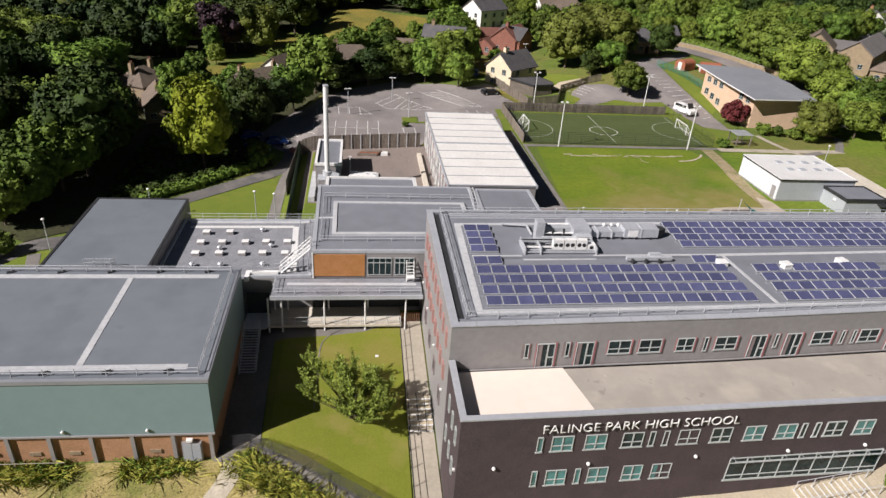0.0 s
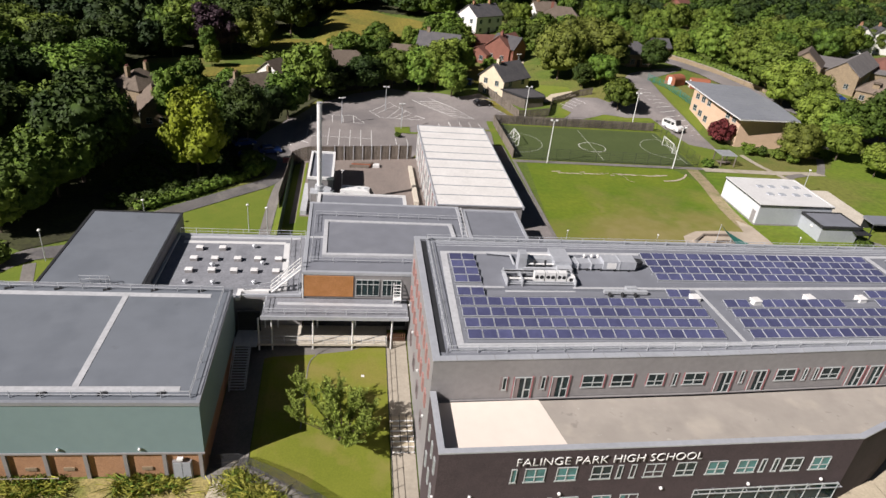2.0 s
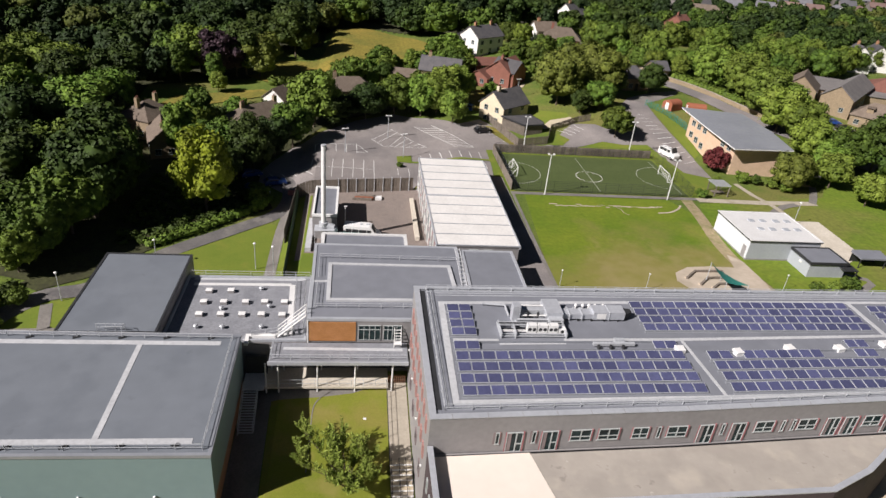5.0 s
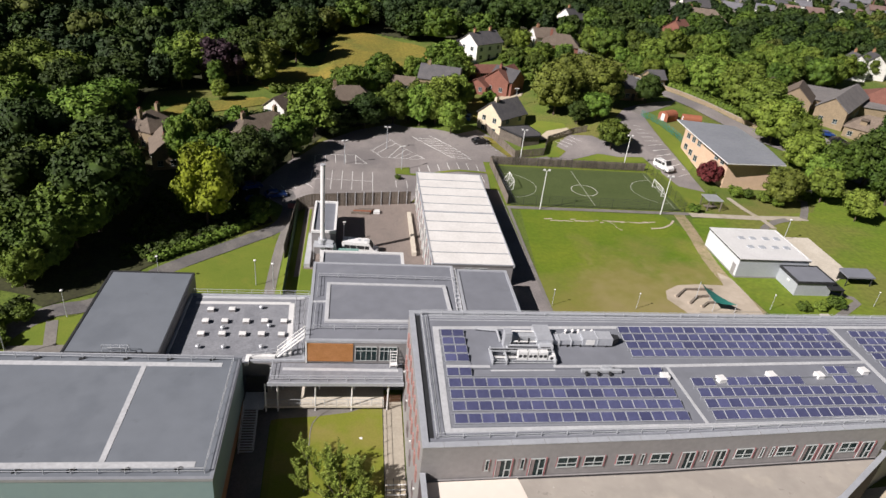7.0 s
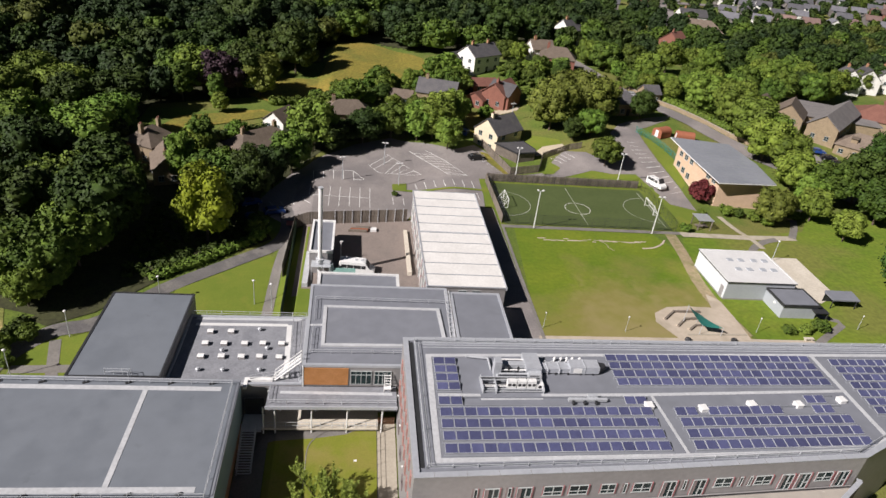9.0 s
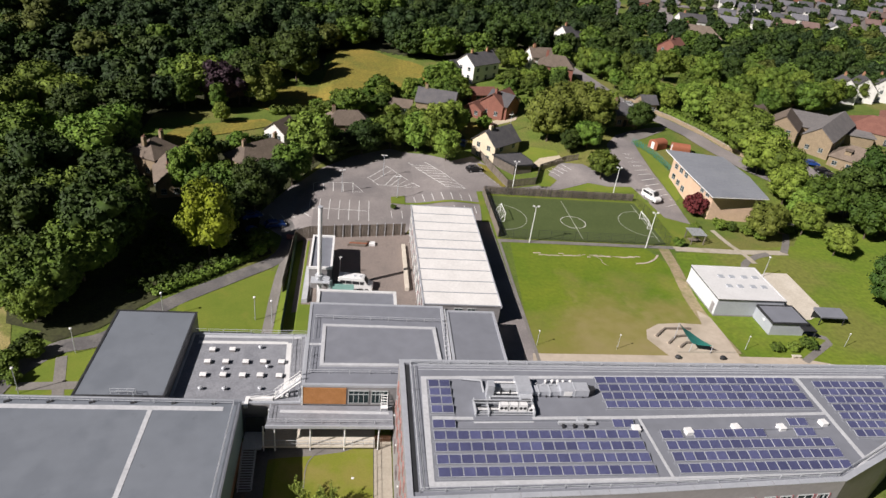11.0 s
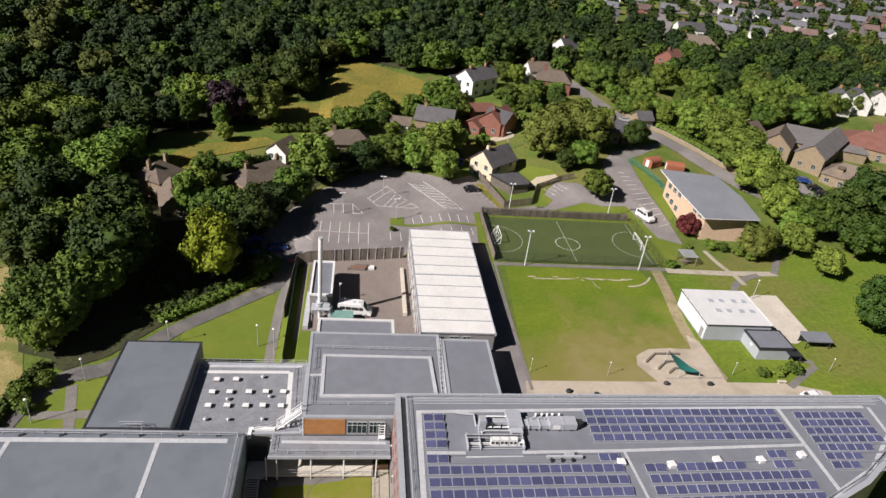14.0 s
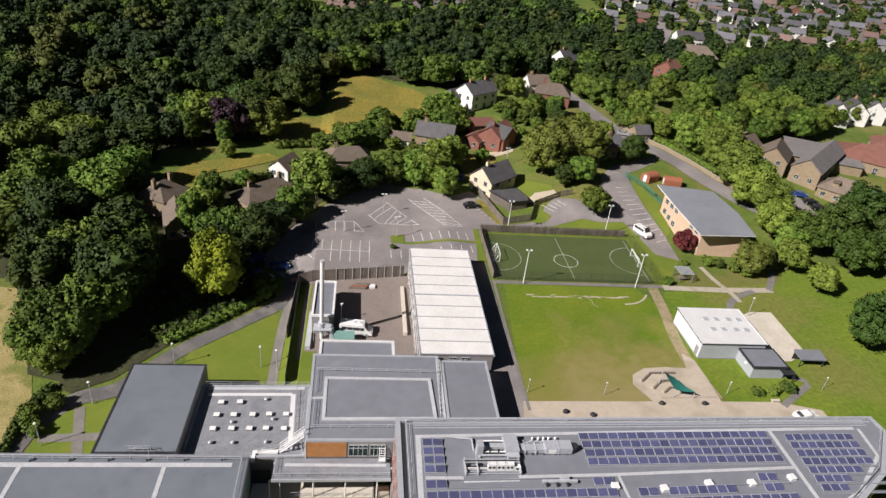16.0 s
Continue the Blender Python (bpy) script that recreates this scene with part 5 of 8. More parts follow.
strip("roof_strip", mid, [(-5, 69.6), (-3.2, 69.7)], 0.4, 3.62, "lightroof")
railing("guard_rail", [(-4.5, 63.6, 3.6), (14, 63.8, 3.6)], 0.7, 2.6, "steel", "galvanised roof edge guard rail", thick=0.03, group="roof guard rails")
railing("guard_rail", [(-4.4, 63.6, 3.6), (-4.4, 68.8, 3.6)], 0.7, 2.0, "steel", "galvanised roof edge guard rail", thick=0.03, group="roof guard rails")
railing("guard_rail", [(-4.4, 70.8, 3.6), (-4.5, 75.6, 3.6), (14.2, 75.4, 3.6)], 0.7, 2.6, "steel", "galvanised roof edge guard rail", thick=0.03, group="roof guard rails")
ladder = thing("roof_ladder", (14.3, 68, 3.6), "pale galvanised ladder walkway up the side roof", "ladder")
bm = bmesh.new()
for x in (13.9, 14.55):
    tube(bm, (x, 66.0, 3.7), (x + 0.2, 78.0, 4.3), 0.06, 5)
part("stringer", bm, M["lightroof"], ladder)
rung = shared("rung", lambda: cube(-0.3, 0.3, -0.08, 0.08, 0, 0.05), M["lightroof"])
for i in range(12):
    piece("rung", rung, ladder, (14.28 + i * 0.017, 66.6 + i, 3.72 + 0.05 * i))
part("timber_panel", cube(-5.0, 0.45, 61.3, 61.42, 0.55, 3.2), M["cedar"], mid, "orange brown timber panel")
window(mid, "pair", 2.6, 2.1, (2.05, 61.36, 0.7), 0)
window(mid, "pair", 2.1, 2.1, (4.75, 61.36, 0.7), 0)
part("corner_trim", cube(-5.2, -5.05, 61.25, 61.5, 0.3, 3.4), M["white"], mid)
access = thing("access_ladder", (5.4, 61, 0.3), "short white ladder stand at the window", "ladder")
bm = bmesh.new()
for x in (5.0, 5.8):
    tube(bm, (x, 60.6, 0.25), (x, 61.2, 2.6), 0.05, 5)
    tube(bm, (x, 60.5, 0.25), (x, 60.5, 1.3), 0.05, 5)
for i in range(6):
    box(bm, 5.0, 5.8, 60.62 + 0.1 * i, 60.72 + 0.1 * i, 0.5 + 0.35 * i, 0.54 + 0.35 * i)
part("frame", bm, M["white"], access)
part("platform", cube(4.95, 5.85, 60.1, 60.75, 0.9, 1.0), M["white"], access)
for x, w in ((13.6, 1.2), (18.0, 1.4)):
    window(mid, "cross", w, 1.2, (x, 79.7, 1.5), 180)

# ---- covered link ----
part("edge_trim", cube(-9.3, 6.6, 57.6, 57.75, -0.15, 0.3), M["coping"], link)
strip("roof_strip", link, [(-7.8, 60.2), (6.0, 60.0)], 0.5, 0.25, "lightroof")
part("soffit", cube(-9.0, 6.5, 57.8, 61.2, -0.25, -0.12), M["dark"], link)
post = shared("link_post", lambda: tube(bmesh.new(), (0, 0, -4.4), (0, 0, -0.15), 0.09, 8), M["white"])
for x in (-9.6, -8.2, -3.8, 0.5, 4.8):
    piece("post", post, link, (x, 57.95, 0))
    piece("post", post, link, (x + 0.3, 60.9, 0))
part("deck", cube(-9.8, 4.4, 57.85, 61.35, -3.75, -3.5), M["concrete"], link, "pale concrete walkway floor")
part("back_wall", cube(-5.1, 6.6, 61.35, 61.4, -3.5, 0.3), M["dark"], link, "dark glazed back wall")
railing("guard_rail", [(-9.7, 57.9, -3.5), (4.3, 57.9, -3.5)], 1.0, 1.4, "steel", "thin galvanised walkway railing", thick=0.025, group="roof guard rails")
railing("guard_rail", [(-9.0, 58.1, 0.25), (6.4, 58.1, 0.25)], 0.75, 2.1, "steel", "galvanised roof edge guard rail", thick=0.032, group="roof guard rails")
railing("guard_rail", [(-9.0, 58.1, 0.25), (-9.0, 61, 0.25)], 0.75, 1.4, "steel", "galvanised roof edge guard rail", thick=0.032, group="roof guard rails")
gate = thing("timber_gate", (5.4, 59.3, -4.2), "brown timber gate across the path", "gate")
for i in range(9):
    x = 4.45 + i * 0.24
    part("slat", cube(x, x + 0.1, 59.25, 59.32, -4.1, -2.9), M["gatewood"], gate)
for z in (-3.9, -3.2):
    part("rail", cube(4.4, 6.5, 59.32, 59.38, z, z + 0.1), M["gatewood"], gate)
# outside stair
stair = thing("outside_stair", (-11.2, 57, -5.6), "grey steel stair beside the hall", "stairs")
tread = shared("stair_tread", lambda: cube(-0.75, 0.75, -0.075, 0.075, -0.03, 0.02), M["steel"])
for i in range(16):
    piece("tread", tread, stair, (-11.2, 52.6 + i * 0.29, -5.4 + i * 0.13))
bm = bmesh.new()
for x in (-12.0, -10.4):
    tube(bm, (x, 52.4, -5.5), (x, 57.4, -3.3), 0.07, 5)
    tube(bm, (x, 52.4, -4.5), (x, 57.4, -2.3), 0.04, 5)
    for i in range(5):
        tube(bm, (x, 52.6 + 1.15 * i, -5.4 + 0.5 * i), (x, 52.6 + 1.15 * i, -4.4 + 0.5 * i), 0.03, 5)
part("balustrade", bm, M["steel"], stair)
part("landing", cube(-12.2, -9.8, 57.3, 60.2, -3.55, -3.4), M["steel"], stair)
# dark instead of grey cladding, to paint in the deep shade behind the landing
part("landing_wall", cube(-12.1, -9.7, 60.2, 60.4, -7, -0.9), M["dark"], stair)

# ---- courtyard ----
railing("path_rail", [(4.25, 47.2, land(4.3, 47.2)), (4.25, 58.8, land(4.3, 58.8))], 1.05, 2.0, "dark", "dark steel handrail beside the path", thick=0.028, group="path rails", rails=2)
railing("path_rail", [(4.3, 30, land(4.3, 30)), (4.3, 43.2, land(4.3, 43.2))], 1.05, 2.0, "dark", "dark steel handrail beside the path", thick=0.028, group="path rails", rails=2)
court_steps = thing("courtyard_steps", (5.4, 45, -5.1), "flight of buff steps with white nosings", "steps")
for i in range(7):
    y = 43.4 + i * 0.55
    z = land(5.4, 43.4) + 0.1 + i * 0.14
    part("step", cube(4.3, 6.6, y, 47.4, z - 0.14, z), M["paving"], court_steps)
    part("nosing", cube(4.32, 6.58, y - 0.01, y + 0.16, z, z + 0.015), M["marking"], court_steps, "white step nosing")
for x in (4.4, 5.2, 5.9, 6.5):
    railing("step_rail", [(x, 43.3, land(x, 43.3) + 0.1), (x, 47.3, land(x, 47.3) + 0.15)], 0.95, 1.4, "dark", "dark steel stair handrail", thick=0.03, rails=1, group="step rails")
mesh_line = [(-12.1, 43.0), (-9.4, 42.5), (-5.4, 40.3), (-1.6, 37.6), (4.4, 33.4)]
mesh = railing("mesh_fence", [(x, y, land(x, y)) for x, y in mesh_line], 1.75, 2.4, "dark", "dark mesh security fence and gate", rails=15, thick=0.014, category="fence")
bm = bmesh.new()
for a, b in zip(mesh_line, mesh_line[1:]):
    a, b = Vector(a), Vector(b)
    k = round((b - a).length / 0.16)
    for i in range(k):
        p = a.lerp(b, i / k)
        z = land(p.x, p.y)
        tube(bm, (p.x, p.y, z), (p.x, p.y, z + 1.75), 0.012, 3)
part("mesh_panel", bm, M["dark"], mesh)
drape("lawn_kerb", ribbon(curve([(0.8, 59.0), (-1.0, 58.5), (-2.3, 57.9), (-3.6, 56.6), (-4.15, 55.0), (-4.2, 51.1), (-4.3, 46.5)], 5), 0.12), M["path"], 0.14, "thin pale kerb round the lawn", "kerb")
lawn_light = single("manhole_cover", cube(1.5, 1.85, 53.5, 53.8, land(1.7, 53.6), land(1.7, 53.6) + 0.13), M["white"], "small white cover on the lawn", "cover")

# ---- front entrance: sloping paving and a flight of steps ----
def front_rise(x):
    return ramp(x, (14, -4.0), (22, -3.25), (29.6, -2.85), (34.2, -2.6), (40.4, -1.6), (47, -1.35))


bm = bmesh.new()
cuts = (14, 22, 29.6, 34.2, 40.4, 47)
for a, b in zip(cuts, cuts[1:]):
    back = [min(front_y(v) + 0.1, 33.3) if v < 41.4 else 35.4 for v in (a, b)]
    prism(bm, [(a, 26), (b, 26), (b, back[1]), (a, back[0])], -6.5, lambda x, y: front_rise(x))
part("front_paving", bm, M["paving"], None, "sloping buff paving under the school front")
tagged(bpy.data.objects["front_paving"], "sloping buff paving under the school front", "pavement", kind="structure")
entry = thing("entrance_steps", (37, 31.5, -2.4), "wide buff entrance steps with white nosings", "steps")
for i in range(12):
    x, z = 34.2 + i * 0.5, -2.54 + i * 0.085
    part("step", cube(x, x + 0.5, 28.5, front_y(x) - 0.35, z - 0.5, z + 0.03), M["paving"], entry)
    part("nosing", cube(x - 0.01, x + 0.11, 28.52, front_y(x) - 0.37, z + 0.03, z + 0.045), M["marking"], entry, "white step nosing")
for k in (0, 1):
    y = front_y(37) - 0.55 - 1.6 * k
    railing("step_rail", [(34.3, y, -2.5), (40.1, y, -1.5)], 0.95, 1.45, "steel", "steel handrail of the entrance steps", thick=0.028, rails=1, group="step rails")

# ---- annexe ----
for i in range(10):
    y0 = 80.0 + 3.45 * i
    bm = prism(bmesh.new(), [(11.85, y0 + 0.14), (24.0, y0 + 0.14), (24.0, y0 + 3.31), (11.85, y0 + 3.31)], 3.7, lambda x, y, y0=y0: 3.76 + 0.06 * math.sin(math.pi * (y - y0) / 3.45) + 0.012 * (y - y0))
    part("roof_panel", bm, M["cream"], annexe, "cream roof panel of one module")
for i in range(11):
    y0 = 80.0 + 3.45 * i
    part("roof_rib", cube(11.7, 24.16, max(79.95, y0 - 0.06), min(114.55, y0 + 0.06), 3.7, 3.86 if i != 5 else 4.02), M["coping"], annexe, "raised joint between modules")
part("verge", cube(11.68, 11.85, 79.9, 114.6, 3.4, 3.86), M["coping"], annexe, "pale roof edge")
part("verge", cube(24.0, 24.2, 79.9, 114.6, 3.4, 3.86), M["coping"], annexe, "pale roof edge")
for i in range(10):
    y = 81.7 + 3.45 * i
    for z in (-2.0, 1.1):
        window(annexe, "cross", 1.3, 1.5, (11.88, y, z), -90)
        part("panel", cube(11.82, 11.95, y + 0.75, y + 1.25, z - 0.1, z + 1.6), M["redframe"], annexe, "red facing panel")
        part("panel", cube(11.82, 11.95, y - 1.2, y - 0.75, z - 0.1, z + 1.6), M["render"], annexe, "white facing panel")
        window(annexe, "cross", 1.4, 1.3, (24.02, y, z + 0.2), 90)
for x in (17.3, 19.4):
    window(annexe, "cross", 1.3, 0.8, (x, 80.08, 2.3), 0)
pipe = shared("annexe_pipe", lambda: tube(bmesh.new(), (0, 0, -2.8), (0, 0, 3.4), 0.04, 5), M["white"])
for i in range(12):
    piece("downpipe", pipe, annexe, (11.75, 81 + 2.9 * i, 0))

# ---- boiler house, flue, yard ----
part("roof", cube(-6.5, -3.1, 93.0, 103.8, 1.4, 1.46), M["membrane"], boiler)
part("edge_trim", band(bmesh.new(), [(-6.8, 92.7), (-2.8, 92.7), (-2.8, 104.1), (-6.8, 104.1)], 0.35, 1.35, 1.75), M["white"], boiler, "pale roof edge")
part("door", cube(-2.92, -2.82, 95, 97.4, -2.6, -0.2), M["dark"], boiler)
part("lean_to", cube(-7.6, -6.7, 88.5, 99, -3.6, -2.0), M["lightroof"], boiler, "pale concrete plinth")
bm = bmesh.new()
tube(bm, (-4.9, 91.8, 0.2), (-4.9, 91.8, 0.9), 0.7, 14)
tube(bm, (-4.9, 91.8, 13.6), (-4.9, 91.8, 13.75), 0.42, 14)
tube(bm, (-4.9, 91.8, 0.5), (-3.2, 91.6, 0.1), 0.5, 10)
tube(bm, (-3.2, 91.6, 0.1), (-2.9, 91.5, -2.7), 0.5, 10)
part("collar", bm, M["steel"], flue)
bm = bmesh.new()
for x in (-6.2, -5.2, -4.2, -3.2):
    tube(bm, (x, 90.6, -2.8), (x, 90.6, 0.0), 0.05, 5)
box(bm, -6.3, -3.1, 90.5, 92.6, -0.1, 0.0)
part("support_frame", bm, M["steel"], flue)

wood_fence = thing("timber_fence", (2, 112, -2.4), "tall weathered timber board fence round the yard", "fence")
board = shared("fence_board", lambda: cube(-0.24, 0.24, -0.02, 0.02, -0.4, 2.7), M["timber"])
line = [((-11.2, 93), (-10.6, 109.6)), ((-10.6, 109.6), (-4, 110.6)), ((-4, 110.6), (10.9, 113.0))]
for a, b in line:
    a, b = Vector(a), Vector(b)
    k = round((b - a).length / 0.5)
    for i in range(k):
        p = a + (b - a) * (i + 0.5) / k
        piece("board", board, wood_fence, (p.x, p.y, land(p.x, p.y)), math.degrees(math.atan2(b.y - a.y, b.x - a.x)))
fpost = shared("fence_post", lambda: cube(-0.07, 0.07, -0.12, -0.02, -0.4, 2.9), M["lightroof"])
for i in range(9):
    p = Vector((-4, 110.6)).lerp(Vector((10.9, 113.0)), (i + 0.5) / 9)
    piece("post", fpost, wood_fence, (p.x, p.y, land(p.x, p.y)), 9)
green_fence = thing("green_fence", (-10, 92, -4), "dark green board fence beside the lawn strip", "fence")
gboard = shared("green_board", lambda: cube(-0.5, 0.5, -0.02, 0.02, -0.3, 2.3), M["greenfence"])
for i in range(28):
    piece("board", gboard, green_fence, (-10.0 - 0.01 * i, 80.6 + 1.02 * i, land(-10, 80.6 + i)), 90)
box_unit = single("storage_box", cube(-2.6, 1.0, 89.2, 91.6, land(-1, 90), land(-1, 90) + 2.0), M["canvas"], "pale green storage container beside the van", "container")
box_unit.data.materials[0] = material("pale green container paint", (0.16, 0.30, 0.26), (0.19, 0.34, 0.30), 0.5, 0.6)
kerb_wall = single("yard_wall", cube(10.0, 10.7, 93, 108.5, -3, -1.9), M["concrete"], "low pale wall along the annexe", "wall", kind="structure")
pile = thing("pallet_stack", (1.5, 108.3, -2.4), "stack of orange timber and pallets by the fence", "pallets")
for i in range(5):
    part("plank", cube(-0.5 + 0.35 * i, 3.0 + 0.2 * i, 107.6 + 0.28 * i, 107.85 + 0.28 * i, -2.4, -1.9 + 0.12 * (i % 3)), M["orange"] if i % 2 else M["timber"], pile)
part("pallet", cube(3.6, 4.8, 108.0, 109.1, -2.4, -1.95), M["white"], pile)
yard_lamp = thing("yard_lamp", (-1.6, 97.2, land(-1.6, 97.2)), "short white lamp post in the service yard", "lamp post")
part("pole", tube(bmesh.new(), (-1.6, 97.2, -2.7), (-1.6, 97.2, 1.2), 0.08, 8), M["white"], yard_lamp)
part("head", cube(-1.8, -1.3, 97.1, 97.3, 1.15, 1.3), M["white"], yard_lamp)

# ---- lamps and poles ----
street = thing("street_lamp", (7.0, 140.6, land(7, 140.6)), "grey lamp post with a pale twin lantern", "street lamp", "car park lamps")
z = land(7, 140.6)
part("pole", tube(bmesh.new(), (7, 140.6, z - 0.2), (7, 140.6, z + 5.2), 0.09, 8, 0.06), M["steel"], street)
part("lantern", cube(6.3, 6.9, 140.45, 140.75, z + 5.2, z + 5.35), M["white"], street)
part("lantern", cube(7.1, 7.7, 140.45, 140.75, z + 5.2, z + 5.35), M["white"], street)
for x, y in ((-2.4, 130.9), (9.9, 129.3), (42.5, 168)):
    copy_thing(street, pose(x, y, land(x, y), 0, 0, 20))
walk_lamp = thing("path_lamp", (-14.7, 85.7, land(-14.7, 85.7)), "slim path lamp with a round white head", "lamp post", "path lamps")
z = land(-14.7, 85.7)
part("pole", tube(bmesh.new(), (-14.7, 85.7, z - 0.2), (-14.7, 85.7, z + 4.4), 0.07, 8, 0.05), M["steel"], walk_lamp)
bm = bmesh.new()
bmesh.ops.create_uvsphere(bm, u_segments=10, v_segments=6, radius=0.23, matrix=Matrix.Translation((-14.7, 85.7, z + 4.5)) @ Matrix.Diagonal((1, 1, 0.6, 1)))
part("head", bm, M["white"], walk_lamp, smooth=True)
for x, y in ((-11.9, 84.6), (-38.9, 76.8), (-43.2, 68.7), (-29.0, 86.0), (80.9, 98.6)):
    copy_thing(walk_lamp, pose(x, y, land(x, y)))
for x, y in ((42.3, 74.7), (64.4, 75.2), (83.4, 76.7), (29.4, 75.2)):
    copy_thing(walk_lamp, pose(x, y, land(x, y)) @ Matrix.Scale(0.62, 4))
flood = thing("floodlight_mast", (35.47, 108.0, 0), "tall pale floodlight mast beside the pitch", "floodlight", "pitch floodlights")
part("mast", tube(bmesh.new(), (35.47, 108, -0.2), (35.47, 108, 8.0), 0.11, 8, 0.07), M["white"], flood)
part("crossbar", cube(34.9, 36.05, 107.95, 108.05, 7.95, 8.05), M["steel"], flood)
for x in (35.0, 35.95):
    part("floodlight", cube(x - 0.18, x + 0.18, 107.85, 108.2, 8.05, 8.25), M["white"], flood)
for x, y in ((60.1, 108.0), (36.2, 130.6), (60.6, 131.0)):
    copy_thing(flood, pose(x, y, land(x, y)))

# ---- car park markings ----
marks = thing("bay_markings", (5, 130, -2), "white painted parking bay lines", "road marking", kind="structure")


def stroke(a, b, w=0.11, mat="marking", lift=0.07, parent=marks):
    ob = drape("line", ribbon([a, b], w), M[mat], lift, "", parent=parent)
    ob.matrix_parent_inverse = Matrix.Translation(-spot(parent))
    return ob


for i in range(8):
    x = -11.1 + 2.1 * i
    stroke((x, 122.6 - 0.02 * i), (x + 0.05, 127.0))
    if i > 2:
        stroke((x, 118.0), (x, 122.2))
stroke((-11.1, 122.7), (3.7, 122.4))
for i in range(4):
    stroke((-17.0 + 2.2 * i, 121.6 + 0.2 * i), (-15.0 + 2.2 * i, 118.2 + 0.2 * i))
for i in range(5):
    stroke((-8.9 + 2.2 * i, 135.1 + 0.17 * i), (-8.7 + 2.2 * i, 131.0))
stroke((-8.9, 135.1), (-0.1, 135.8))
stroke((-0.1, 135.8), (2.4, 131.3))
stroke((2.4, 131.3), (-0.1, 131.1))
A0, A1, A2, A3 = (Vector(p) for p in ((3.3, 139.5), (5.7, 135.5), (15.4, 134.9), (7.8, 146.6)))
for a, b in ((A0, A1), (A1, A2), (A2, A3)):
    stroke(tuple(a), tuple(b))
for i in range(6):
    p = A2.lerp(A3, 0.2 + 0.15 * i)
    q = A2.lerp(A1, 0.45 + 0.13 * i) if i < 4 else A1.lerp(A0, (i - 3) * 0.45)
    stroke(tuple(p), tuple(q))
B0, B1, B2, B3 = (Vector(p) for p in ((13.1, 149.8), (21.2, 133.0), (25.6, 132.2), (17.4, 148.3)))
for a, b in ((B0, B1), (B1, B2), (B2, B3)):
    stroke(tuple(a), tuple(b))
for i in range(8):
    stroke(tuple(B0.lerp(B1, 0.12 + 0.115 * i)), tuple(B3.lerp(B2, 0.2 + 0.11 * i)))
for i in range(8):
    stroke((13.6 + 2.08 * i, 131.2 - 0.32 * i), (13.9 + 2.05 * i, 127.6 - 0.32 * i))
for i in range(9):
    stroke((8.4 + 2.25 * i, 123.3), (8.5 + 2.25 * i, 119.9))
for i in range(6):
    stroke((30.4 + 0.85 * i, 141.4 - 1.5 * i), (33.0 + 0.55 * i, 142.0 - 1.5 * i))
for i in range(4):
    stroke((47.6 + 1.4 * i, 143.4 + 0.7 * i), (49.9 + 1.2 * i, 140.2 + 0.8 * i))
for i in range(12):
    f = i / 11
    stroke((69.2 + 4.0 * f * f, 150.6 - 22 * f), (71.2 + 5.6 * f, 150.4 - 20 * f))
island = drape("planted_island", [(8.5, 129.6), (11.7, 130.4), (11.6, 127.2), (20, 126.1), (29.0, 125.0), (28.9, 124.2), (20, 125.2), (11.5, 126.3), (8.5, 126.6)], M["lawn"], 0.14, "low grass strip between bays", "grass")
drape("grass_corner", [(27.4, 116), (29, 116), (29.2, 131), (28, 131)], M["lawn"], 0.13, "grass strip beside the pitch", "grass")

# ---- sports pitch ----
lines = thing("pitch_lines", (47, 119, 0), "white painted pitch lines", "road marking", kind="structure")


def pstroke(pts, tone="pitchline"):
    stroke2 = drape("line", ribbon(pts, 0.12), M[tone], 0.105, "", parent=lines)
    stroke2.matrix_parent_inverse = Matrix.Translation(-spot(lines))


for pts in ([(31.2, 110.6), (31.2, 128.2)], [(64.4, 110.8), (64.5, 128.4)], [(47.4, 110.6), (47.5, 128.4)]):
    pstroke(pts)
ring = [(47.4 + 2.7 * math.cos(a), 117.9 + 2.7 * math.sin(a)) for a in np.linspace(0, 2 * math.pi, 33)]
for a, b in zip(ring, ring[1:]):
    pstroke([a, b], "marking")
for cx, s in ((31.2, 1), (64.4, -1)):
    arc = [(cx + s * 6 * math.cos(a), 119.0 + 6 * math.sin(a)) for a in np.linspace(-math.pi / 2, math.pi / 2, 15)]
    for a, b in zip(arc, arc[1:]):
        pstroke([a, b])
goal = thing("football_goal", (63.9, 119, 0), "small white metal football goal", "goal", "football goals")
bm = bmesh.new()
for y in (116.6, 121.4):
    tube(bm, (63.8, y, 0.05), (63.8, y, 2.0), 0.07, 6)
    tube(bm, (63.8, y, 2.0), (65.0, y, 0.1), 0.05, 6)
    tube(bm, (63.8, y, 0.1), (65.0, y, 0.1), 0.05, 6)
tube(bm, (63.8, 116.6, 2.0), (63.8, 121.4, 2.0), 0.07, 6)
tube(bm, (65.0, 116.6, 0.1), (65.0, 121.4, 0.1), 0.05, 6)
part("frame", bm, M["white"], goal)
bm = bmesh.new()
for i in range(13):
    y = 116.6 + 0.4 * i
    tube(bm, (63.85, y, 1.95), (65.0, y, 0.15), 0.01, 3)
for i in range(1, 5):
    f = i / 5
    tube(bm, (63.8 + 1.2 * f, 116.6, 2 - 1.9 * f), (63.8 + 1.2 * f, 121.4, 2 - 1.9 * f), 0.01, 3)
part("net", bm, M["white"], goal)
copy_thing(goal, pose(31.8, 119, 0, 0, 0, 180))
ball_fence = [(29.7, 109.0), (65.7, 109.2), (66.0, 129.9), (29.8, 129.7), (29.7, 109.0)]
